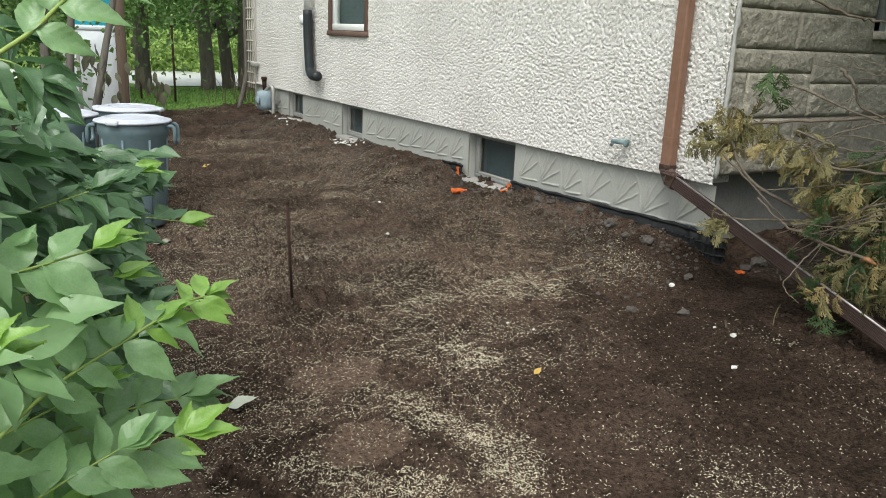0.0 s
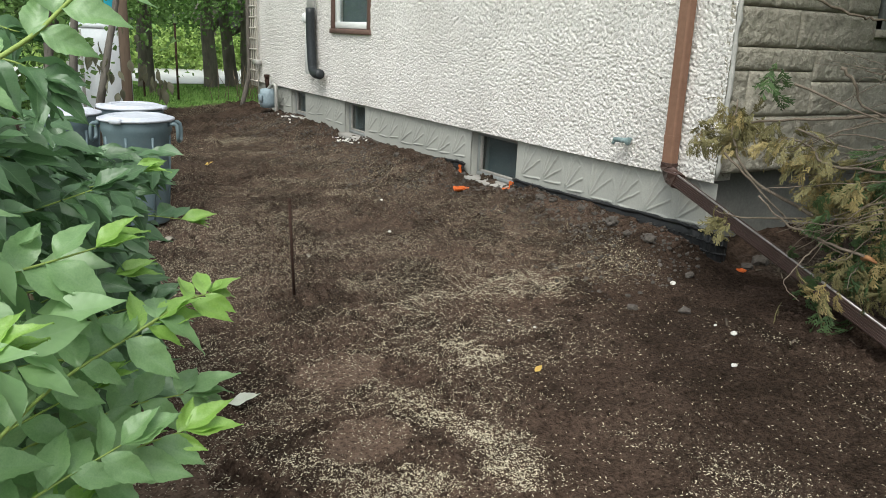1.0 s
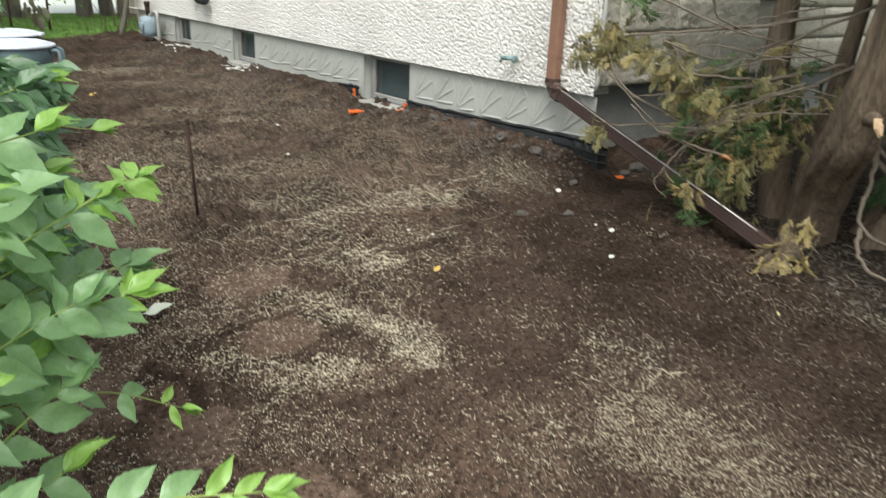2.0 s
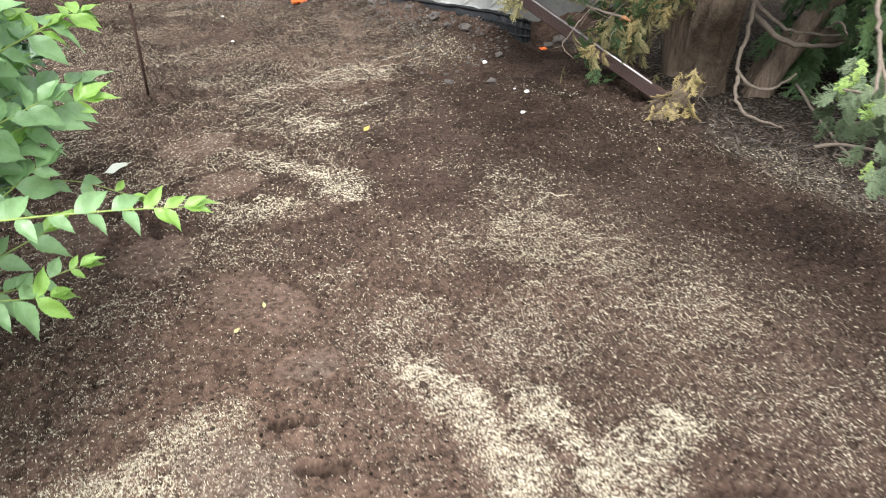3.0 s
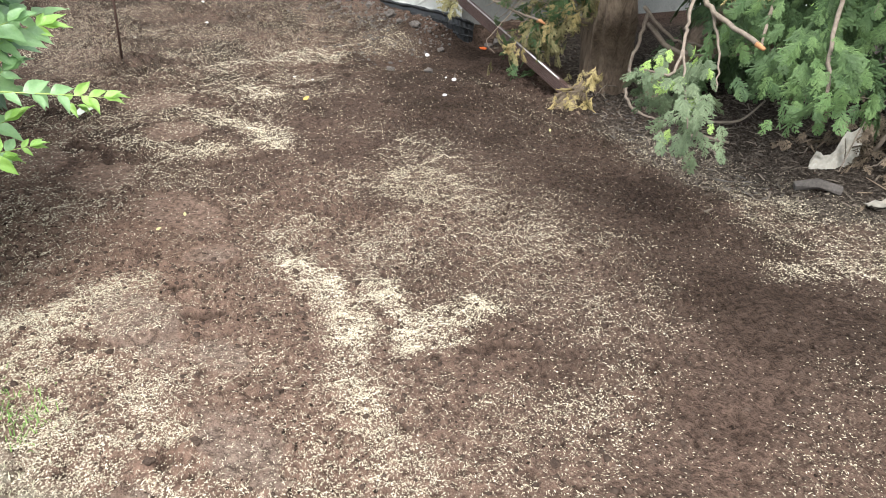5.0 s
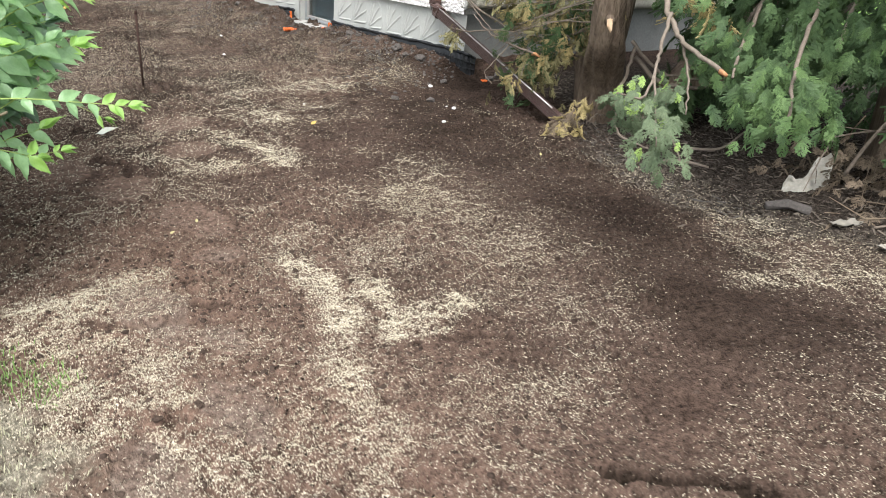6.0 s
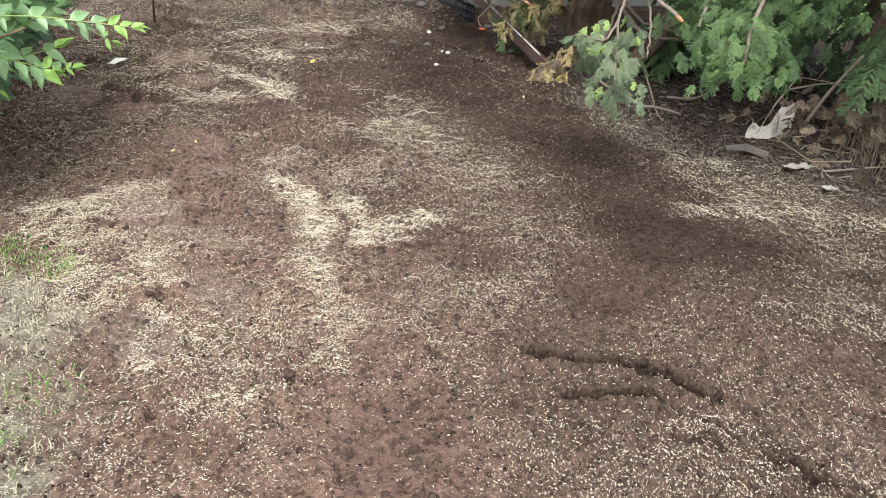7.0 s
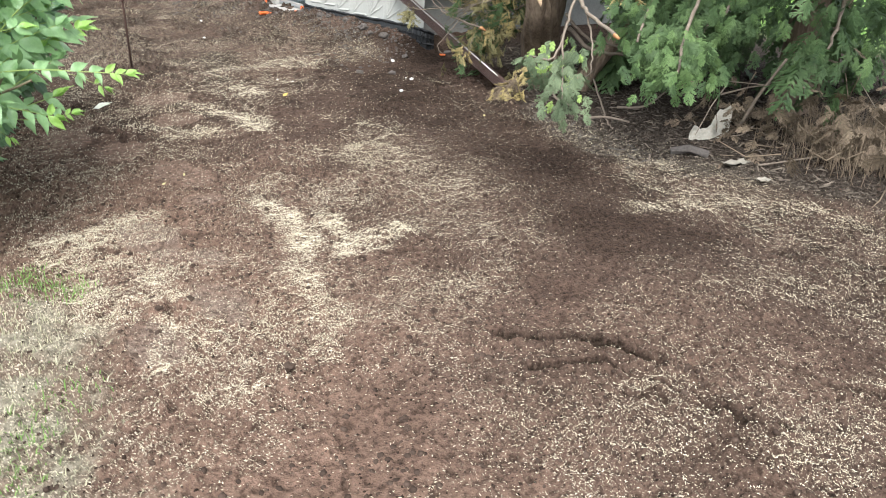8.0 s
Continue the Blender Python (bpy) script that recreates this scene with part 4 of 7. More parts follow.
# Same kind of added panel, for the reflection in the upper pane.
part("reflection_panel", Geo().box((WALL_X + 0.09, (y0 + y1) / 2, (z0 + z1) / 2), (0.008, y1 - y0 - 0.1, z1 - z0 - 0.1), 0), M_REFLECTION, uw, "grey-blue panel added behind the glass as its reflection", smooth=False)
pane = part("pane", Geo().box((WALL_X + 0.03, (y0 + y1) / 2, (z0 + z1) / 2), (0.006, y1 - y0 - 0.17, z1 - z0 - 0.2), 0), M_GLASS, uw, smooth=False)
pane.visible_shadow = False
# front window, only its near lower corner shows
fw = thing("window_5", (5.65, FRONT_Y, 1.5), "dark front window with pale sill in the stone wall", "window", kind="structure")
x0, x1, z0, z1 = FRONT_WIN
for n, c, s, mt in (("frame_rail", ((x0 + x1) / 2, FRONT_Y + 0.01, z0 + 0.05), (x1 - x0, 0.05, 0.07), M_WHITEPVC), ("frame_stile", (x0 + 0.03, FRONT_Y + 0.008, (z0 + z1) / 2), (0.06, 0.05, z1 - z0), M_FRAMEGREY),
                    ("frame_stile", (x1 - 0.03, FRONT_Y + 0.008, (z0 + z1) / 2), (0.06, 0.05, z1 - z0), M_FRAMEGREY), ("sill", ((x0 + x1) / 2, FRONT_Y - 0.01, z0 - 0.01), (x1 - x0 + 0.1, 0.09, 0.05), M_STONE)):
    part(n, Geo().box(c, s, 0.005), mt, fw)
part("pane", Geo().box(((x0 + x1) / 2, FRONT_Y + 0.015, (z0 + z1) / 2), (x1 - x0 - 0.1, 0.006, z1 - z0 - 0.1), 0), M_INK, fw, "dark reflecting glass pane", smooth=False)

# ---- things on and by the house ----
def smooth_path(pts, per=6):
    """Catmull-Rom through the points."""
    pts = [Vector(p) for p in pts]
    ext = [2 * pts[0] - pts[1], *pts, 2 * pts[-1] - pts[-2]]
    out = []
    for k in range(1, len(ext) - 2):
        p0, p1, p2, p3 = ext[k - 1 : k + 3]
        for s in range(per):
            t = s / per
            out.append(0.5 * (2 * p1 + (p2 - p0) * t + (2 * p0 - 5 * p1 + 4 * p2 - p3) * t * t + (3 * p1 - 3 * p2 + p3 - p0) * t**3))
    return out + [pts[-1]]


def profile_run(geo, outline, pts, ups):
    """Sweeps a closed outline (across, up) along points with given up directions."""
    pts, n = [Vector(p) for p in pts], len(outline)
    verts = []
    for k, p in enumerate(pts):
        along = (pts[min(k + 1, len(pts) - 1)] - pts[max(k - 1, 0)]).normalized()
        up = Vector(ups[k])
        up = (up - along * up.dot(along)).normalized()
        right = along.cross(up)
        verts += [p + right * a + up * b for a, b in outline]
    faces = [(k * n + i, k * n + (i + 1) % n, (k + 1) * n + (i + 1) % n, (k + 1) * n + i) for k in range(len(pts) - 1) for i in range(n)]
    return geo.add(verts, faces + [tuple(range(n - 1, -1, -1)), tuple(range((len(pts) - 1) * n, len(pts) * n))])


# downspout
ds = thing("downspout", (3.66, 4.92, 0.6), "copper-brown metal downspout with dark elbow and ribbed run-off pipe", "downspout")
W, D = 0.042, 0.034
square = [(-W, -D + 0.01), (-W + 0.01, -D), (W - 0.01, -D), (W, -D + 0.01), (W, D - 0.01), (W - 0.01, D), (-W + 0.01, D), (-W, D - 0.01)]
part("upper_pipe", profile_run(Geo(), square, [(3.665, 4.92, z) for z in (2.9, 2.0, 1.2, 0.80, 0.64)], [(1, 0, 0)] * 5), M_COPPER, ds, smooth=False)
part("joint_collar", profile_run(Geo(), [(a * 1.07, b * 1.07) for a, b in square], [(3.665, 4.92, z) for z in (0.83, 0.815, 0.80)], [(1, 0, 0)] * 3), M_COPPER, ds, smooth=False)
part("strap", Geo().box((3.70, 4.92, 1.95), (0.09, 0.15, 0.03), 0.003), M_COPPER, ds)
top, low = Vector((3.655, 4.90, 0.585)), Vector((3.27, 3.02, 0.118))
run = (low - top).normalized()
bend = [(3.665, 4.92, 0.66), (3.664, 4.92, 0.63), (3.660, 4.912, 0.605), tuple(top + run * 0.03), tuple(top + run * 0.10)]
big = [(a * 1.1, b * 1.1) for a, b in square]
part("elbow", profile_run(Geo(), big, bend, [(1, 0, 0), (0.97, -0.1, 0.1), (0.7, -0.3, 0.5), (0.85, -0.2, 0.1), (0.9, -0.1, -0.2)]), M_GUTTER, ds, "dark brown elbow", smooth=False)
W, D = 0.032, 0.027
ribbed = []
for k in range(6):
    u = -W + 2 * W * k / 6
    ribbed += [(u, -D), (u + W / 9, -D - 0.005), (u + 2 * W / 9, -D - 0.005), (u + W / 3 - 0.003, -D)]
ribbed += [(W, -D)]
for k in range(4):
    v = -D + 2 * D * k / 4
    ribbed += [(W + 0.004, v + 0.005), (W + 0.004, v + D / 3), (W, v + D / 2 - 0.002)]
ribbed += [(W, D), (-W, D)]
for k in range(4):
    v = D - 2 * D * k / 4
    ribbed += [(-W - 0.004, v - 0.005), (-W - 0.004, v - D / 3), (-W, v - D / 2 + 0.002)]
lower = part("runoff_pipe", profile_run(Geo(), ribbed, [tuple(top + run * s) for s in (0.02, 0.5, 1.0, 1.5, (low - top).length)], [(0.9, -0.1, -0.30)] * 5), M_GUTTER, ds, "dark brown ribbed run-off pipe", smooth=False)
side = run.cross(Vector((0.9, -0.1, -0.30))).normalized()
upv = side.cross(run).normalized()
side = side if side.z > 0 else -side
corner = side * (W + 0.002) - upv * (D + 0.002)
# Highlight on the pipe's upper edge, built as a pale strip.
part("highlight_strip", Geo().tube([tuple(top + corner + run * s) for s in (0.06, 0.6, 1.2, 1.86)], 0.0055, 6), M_HIGHLIGHT, lower, "pale strip that paints the highlight along the pipe")

# dimpled drainage membrane along the foundation, in two pieces
def membrane(name, pts, label):
    """pts: rows of x, y, top, bottom. A sheet with a rolled lip and rows of dimples."""
    th = thing(name, (pts[0][0], pts[0][1], pts[0][3]), label, "membrane")
    geo, lip, dim = Geo(), [], Geo()
    path = smooth_path([(p[0], p[1], p[2]) for p in pts], 8)
    lows = smooth_path([(p[0], p[1], p[3]) for p in pts], 8)
    verts, faces = [], []
    r = random.Random(5)
    for k, (a, b) in enumerate(zip(path, lows)):
        wave = 0.006 * math.sin(k * 1.3) + r.uniform(-0.003, 0.003)
        for s in (0, 0.3, 0.65, 1):
            verts.append((a.x * (1 - s) + b.x * s - wave, a.y * (1 - s) + b.y * s, a.z * (1 - s) + b.z * s + (wave * 0.8 if s == 0 else 0)))
    n = len(path)
    for k in range(n - 1):
        for s in range(3):
            faces.append((k * 4 + s, k * 4 + s + 1, k * 4 + s + 5, k * 4 + s + 4))
    full = Geo().add(verts + [(x + 0.006, y + 0.004, z) for x, y, z in verts], faces + [tuple(4 * n + i for i in reversed(f)) for f in faces] + [(k * 4, (k + 1) * 4, 4 * n + (k + 1) * 4, 4 * n + k * 4) for k in range(n - 1)])
    part("sheet", full, M_MEMBRANE, th)
    part("lip", Geo().tube([verts[4 * k] for k in range(n)], [0.012 + 0.003 * math.sin(k * 2.1) for k in range(n)], 6), M_MEMBRANE, th)
    for k in range(1, n - 1):
        for s in (0.25, 0.5, 0.75):
            p = Vector(verts[4 * k]).lerp(Vector(verts[4 * k + 3]), s)
            q = Vector(verts[4 * k + 4]) - Vector(verts[4 * k - 4])
            out = Vector((-q.y, q.x, 0)).normalized()
            out = out if out.x + out.y < 0 or abs(out.y) < 0.5 and out.x < 0 else -out
            dim.add([(0.009 * math.cos(i * math.pi / 3), 0.009 * math.sin(i * math.pi / 3), 0) for i in range(6)] + [(0.005 * math.cos(i * math.pi / 3), 0.005 * math.sin(i * math.pi / 3), 0.008) for i in range(6)],
                    [(i, (i + 1) % 6, 6 + (i + 1) % 6, 6 + i) for i in range(6)] + [(6, 7, 8, 9, 10, 11)], Matrix.Translation(p) @ out.to_track_quat("Z", "Y").to_matrix().to_4x4())
    tagged(part("dimples", dim, M_MEMBRANE, th), kind="stuff")
    return th


membrane("drainage_membrane", [(3.715, 6.62, 0.245, 0.05), (3.715, 6.2, 0.25, 0.05), (3.715, 5.5, 0.27, 0.06), (3.71, 4.9, 0.29, 0.06), (3.70, 4.66, 0.29, 0.06), (3.705, 4.56, 0.285, 0.05), (3.76, 4.52, 0.265, 0.05), (3.82, 4.53, 0.24, 0.05)],
         "black dimpled plastic drainage membrane wrapped round the foundation corner")
membrane("drainage_membrane", [(3.715, 8.15, 0.20, 0.05), (3.715, 7.8, 0.235, 0.05), (3.715, 7.5, 0.26, 0.05), (3.70, 7.36, 0.26, 0.05)], "short black dimpled membrane beside the basement window")


def sticker(y, z, x, tall, wide, tilt, label):
    """Crumpled orange tag with dark printed bars."""
    th = thing("orange_tag", (x, y, z), label, "tag", group="orange tags along the foundation")
    n = 5
    r = random.Random(int(y * 100))
    m = pose(x, y, z, 0, 0, tilt)
    verts = [(r.uniform(-0.006, 0.006), (i / n - 0.5) * wide, (j / n - 0.5) * tall + r.uniform(-0.006, 0.006)) for j in range(n + 1) for i in range(n + 1)]
    faces = [(j * 6 + i, j * 6 + i + 1, j * 6 + i + 7, j * 6 + i + 6) for j in range(n) for i in range(n)]
    part("tag_body", Geo().add(verts + [(a + 0.003, b, c) for a, b, c in verts], faces + [tuple(36 + v for v in reversed(f)) for f in faces], m), M_ORANGE, th)
    for k in range(2):
        part("printed_bar", Geo().box((-0.009, r.uniform(-0.01, 0.01), (k - 0.3) * tall * 0.33), (0.004, wide * 0.4, tall * 0.12), 0, m), M_INK, th)


sticker(7.42, 0.185, 3.69, 0.11, 0.055, -8, "orange printed tag on the membrane end")
sticker(6.61, 0.165, 3.69, 0.13, 0.055, 10, "orange printed tag at the window corner")


def netting(at, size, label, seed):
    """Crumpled ball of orange net: a loose weave of cords."""
    th = thing("orange_netting", at, label, "netting")
    r = random.Random(seed)
    geo = Geo()
    for k in range(16):
        a, b = r.uniform(0, 6.3), r.uniform(0, 6.3)
        pts = [(at[0] + size * math.cos(a + s) * r.uniform(0.5, 1.1), at[1] + size * math.sin(b + s * 1.3) * r.uniform(0.5, 1.1), at[2] + size * 0.5 * abs(math.sin(s * 1.7 + a))) for s in np.linspace(0, 3.5, 7)]
        geo.tube(smooth_path(pts, 3), 0.0042, 5)
    part("cords", geo, M_ORANGE, th)


netting((3.46, 7.02, on_ground(3.46, 7.02)), 0.06, "crumpled bright orange netting on the soil", 2)
netting((3.84, 4.42, on_ground(3.84, 4.42) - 0.005), 0.022, "scrap of orange netting at the foundation corner", 3)
netting((3.60, 6.55, on_ground(3.60, 6.55)), 0.025, "orange netting scrap below the tag", 4)

# garden tap
tap = thing("garden_tap", (3.70, 5.36, 0.74), "teal weathered garden tap on the stucco", "tap")
part("pipe", Geo().tube([(3.74, 5.33, 0.745), (3.62, 5.33, 0.745)], 0.016, 10), M_TEAL, tap)
part("valve_body", Geo().tube([(3.645, 5.28, 0.745), (3.64, 5.34, 0.745), (3.635, 5.40, 0.742)], [0.015, 0.017, 0.015], 10).tube([(3.636, 5.39, 0.742), (3.63, 5.405, 0.712)], [0.013, 0.011], 8), M_TEAL, tap)
part("handle", Geo().lathe([(0.006, -0.005), (0.026, -0.004), (0.028, 0.0), (0.026, 0.004), (0.006, 0.005)], 12, pose(3.635, 5.27, 0.745, 90, 0, 0)).tube([(3.64, 5.30, 0.745), (3.636, 5.265, 0.745)], 0.006, 8), M_TEAL, tap)

# vent pipe, meter, conduits
vent = thing("vent_pipe", (3.66, 11.0, 0.8), "black plastic vent pipe with white liner on the wall", "pipe")
part("pipe", Geo().tube(smooth_path([(3.62, 10.93, 1.62), (3.62, 10.92, 1.3), (3.62, 10.88, 1.0), (3.62, 10.85, 0.89), (3.61, 10.74, 0.845), (3.61, 10.58, 0.845)], 5), 0.058, 14), M_BLACKPIPE, vent)
part("sleeve", Geo().tube([(3.62, 10.93, 2.4), (3.62, 10.93, 1.62)], 0.045, 14), M_WHITEPVC, vent, "white upper pipe")
part("cover", Geo().box((3.66, 11.04, 1.19), (0.10, 0.10, 0.74), 0.01).box((3.64, 11.07, 1.50), (0.13, 0.13, 0.13), 0.03), M_WHITEPVC, vent, "white cover strip behind the pipe")
meter = thing("gas_meter", (3.55, 12.85, 0.3), "blue-grey gas meter with pipes at the house wall", "meter")
part("body", Geo().lathe([(0.02, 0.18), (0.15, 0.2), (0.17, 0.3), (0.17, 0.46), (0.15, 0.56), (0.05, 0.58)], 16, pose(3.56, 12.45, 0.13) @ Matrix.Scale(0.7, 4)), M_METER, meter)
part("face", Geo().box((3.44, 12.42, 0.40), (0.03, 0.12, 0.10), 0.01), M_METER, meter)
part("pipe", Geo().tube(smooth_path([(3.62, 12.27, 0.10), (3.62, 12.27, 0.53), (3.60, 12.33, 0.60), (3.56, 12.42, 0.53)], 4), 0.025, 8), M_GREYPIPE, meter)
part("pipe", Geo().tube(smooth_path([(3.58, 12.5, 0.52), (3.62, 12.62, 0.64), (3.68, 12.75, 0.7)], 4), 0.022, 8), M_GREYPIPE, meter)
part("valve", Geo().tube([(3.56, 12.45, 0.52), (3.55, 12.45, 0.70)], [0.025, 0.035], 8).box((3.55, 12.45, 0.70), (0.06, 0.09, 0.05), 0.01), M_RUST, meter)
trellis = thing("trellis", (3.68, 13.4, 0.45), "pale weathered ladder trellis fixed to the house end", "trellis")
for y in (13.24, 13.34, 13.44, 13.54):
    part("upright", Geo().box((3.672, y, 1.65), (0.018, 0.022, 2.3), 0.003), M_LATTICE, trellis)
for k in range(15):
    part("rung", Geo().box((3.656, 13.39, 0.58 + 0.155 * k), (0.012, 0.36, 0.02), 0.003), M_LATTICE, trellis)
part("bracket", Geo().box((3.66, 13.22, 0.86), (0.10, 0.16, 0.07), 0.01), M_GREYPIPE, trellis, "grey metal bracket")
dp = thing("downspout", (3.6, 13.58, 0.2), "dark metal downspout kicking out at the house end", "downspout")
part("pipe", Geo().tube(smooth_path([(3.66, 13.62, 2.9), (3.66, 13.62, 1.8), (3.66, 13.62, 0.85), (3.645, 13.62, 0.62), (3.52, 13.62, 0.16)], 5), 0.038, 10), M_BARK, dp)

# rusty rod and bits by it
rod = thing("steel_rod", (1.34, 5.27, on_ground(1.34, 5.27)), "thin rusty steel rod stuck upright in the soil", "rod")
part("shaft", Geo().tube([(1.345, 5.275, on_ground(1.34, 5.27) - 0.08), (1.33, 5.27, 0.25), (1.319, 5.268, 0.512)], 0.0082, 8, 0.15), M_RUST, rod)
part("tip", Geo().tube([(1.319, 5.268, 0.505), (1.3188, 5.268, 0.53)], [0.011, 0.009], 8), M_RUST, rod)


def crumpled(name, at, size, mat, label, category, seed, lift=0.3, turn=0.0):
    """A creased sheet lying on the soil: cloth, paper or a curled dry leaf."""
    r = random.Random(seed)
    n = 9
    verts = []
    c, s = math.cos(turn), math.sin(turn)
    for j in range(n):
        for i in range(n):
            u, v = i / (n - 1) - 0.5, j / (n - 1) - 0.5
            k = 1 - 0.5 * abs(u) * r.uniform(0.2, 1.0)
            x, y = u * size[0] * (1 + 0.1 * r.uniform(-1, 1)), v * size[1] * k
            z = lift * size[1] * (abs(math.sin(3.1 * u * 2 + seed)) * 0.7 + 0.6 * r.random() * 0.5 + 0.8 * v * v)
            verts.append((at[0] + c * x - s * y, at[1] + s * x + c * y, at[2] + z))
    faces = [(j * n + i, j * n + i + 1, j * n + i + n + 1, j * n + i + n) for j in range(n - 1) for i in range(n - 1)]
    geo = Geo().add(verts + [(a, b, z - 0.003) for a, b, z in verts], faces + [tuple(n * n + v for v in reversed(f)) for f in faces])
    return tagged(new(name, mesh(name, geo, mat)), label, category)


crumpled("paper_scrap", (1.66, 5.90, on_ground(1.66, 5.9)), (0.13, 0.05), M_PAPER, "torn white paper scrap on the soil", "paper", 1, 0.5, 0.1)
crumpled("paper_scrap", (0.98, 6.75, on_ground(0.98, 6.75)), (0.12, 0.08), M_PAPER, "white paper scrap near the bins", "paper", 6, 0.3, 0.2)


def standing_rag():
    """A stiff torn sheet leaning up out of the litter."""
    rr = random.Random(17)
    verts, n = [], 12
    for i in range(n + 1):
        u = i / n
        tall = float(np.interp(u, [0, 0.1, 0.25, 0.42, 0.55, 0.62, 0.95, 1], [0.05, 0.095, 0.075, 0.07, 0.10, 0.165, 0.175, 0.15]))
        for j in range(7):
            v = j / 6
            x, y = 3.38 + 0.23 * u, 1.52 - 0.13 * u
            back = 0.5 * v * tall + 0.014 * math.sin(9 * u + 3 * v) + rr.uniform(-0.011, 0.011)
            verts.append((x + 0.85 * back, y + 0.5 * back, on_ground(x, y) - 0.01 + v * tall + rr.uniform(-0.006, 0.006)))
    faces = [(i * 7 + j, (i + 1) * 7 + j, (i + 1) * 7 + j + 1, i * 7 + j + 1) for i in range(n) for j in range(6)]
    m = len(verts)
    geo = Geo().add(verts + [(x + 0.006, y + 0.004, z) for x, y, z in verts], faces + [tuple(m + v for v in reversed(f)) for f in faces])
    return tagged(new("cloth_rag", mesh("cloth_rag", geo, M_RAG)), "dirty white torn cloth propped in the cedar litter", "cloth")


standing_rag()
crumpled("cloth_rag", (3.20, 1.09, on_ground(3.2, 1.09) + 0.01), (0.17, 0.07), M_PAPER, "grey-white cloth strip in the litter", "cloth", 5, 0.3, -0.25)
chunk = thing("wood_chunk", (3.16, 1.36, on_ground(3.16, 1.36)), "grey weathered chunk of split wood in the litter", "wood")
part("wood", Geo().tube([(3.08, 1.44, on_ground(3.08, 1.44) + 0.018), (3.15, 1.37, on_ground(3.15, 1.37) + 0.03), (3.24, 1.29, on_ground(3.24, 1.29) + 0.02)], [0.020, 0.028, 0.020], 9, 0.5, seed=8), M_GRAVEL, chunk, smooth=False)
crumpled("paper_scrap", (3.05, 0.84, on_ground(3.05, 0.84) + 0.01), (0.07, 0.05), M_PAPER, "torn white paper scrap by dry brush", "paper", 2, 0.35, -0.3)


def pebble(at, size, mat, label, seed):
    r = random.Random(seed)
    bm = bmesh.new()
    bmesh.ops.create_icosphere(bm, subdivisions=3, radius=1.0)
    for v in bm.verts:
        v.co *= 1 + 0.45 * noise.noise(v.co * 1.4 + Vector((seed, 0, 0))) + 0.22 * noise.noise(v.co * 4.1 + Vector((0, seed, 0)))
        v.co = Vector((at[0], at[1], at[2] + size * 0.3)) + Vector((v.co.x * size, v.co.y * size * r.uniform(0.75, 0.8), v.co.z * size * 0.62))
    me = bpy.data.meshes.new("pebble")
    bm.to_mesh(me), bm.free()
    me.materials.append(mat)
    return tagged(new("pebble", me), label, "pebble", group="stones on the soil")


for k, (x, y, s) in enumerate(((2.938, 3.725, 0.015), (2.663, 3.493, 0.0135), (2.25, 4.35, 0.009), (2.2, 4.5, 0.008), (3.02, 3.9, 0.009), (3.30, 4.45, 0.018), (2.35, 6.15, 0.011), (2.75, 7.1, 0.012))):
    pebble((x, y, on_ground(x, y)), s, M_PEBBLE, "small white pebble on the dark soil", k + 1)
for k, (x, y, s) in enumerate(((3.05, 4.127, 0.032), (2.85, 4.30, 0.034), (3.44, 4.46, 0.028), (3.55, 5.25, 0.05), (3.58, 5.6, 0.035), (3.50, 4.85, 0.045), (3.45, 5.0, 0.03), (3.6, 6.1, 0.04), (3.55, 6.4, 0.035), (3.6, 5.95, 0.03), (3.2, 7.9, 0.03), (3.5, 8.3, 0.035))):
    pebble((x, y, on_ground(x, y)), s, M_GRAVEL, "grey stone lying on the soil near the foundation", k + 31)
for k, (x, y, s) in enumerate(((3.92, 4.45, 0.045), (4.06, 4.46, 0.06), (4.2, 4.44, 0.07))):
    pebble((x, y, on_ground(x, y) - 0.02), s, M_GRAVEL, "broken concrete lump at the foundation foot", k + 51)


for k in range(46):
    rr = random.Random(600 + k)
    x, y = ((0.20, 0.87), (0.46, 0.70), (0.32, 0.42), (0.12, 1.42))[k] if k < 4 else (rr.uniform(-0.1, 1.9), rr.uniform(-0.1, 3.0))
    if k > 3 and min(float(near_line(np.array([x]), np.array([y]), pts)[0]) for pts, w, depth in GROOVES) < 0.06:
        continue
    size = (0.022, 0.014, 0.015, 0.016)[k] if k < 4 else rr.uniform(0.006, 0.014)
    lump = pebble((x, y, on_ground(x, y) - 0.2 * size), size, M_CLOD, "dark lump of soil lying on the seedbed", 300 + k)
    lump.name = lump.data.name = "soil_lump"
    tagged(lump, "dark lump of soil lying on the seedbed", "soil lump", group="lumps on the seedbed")


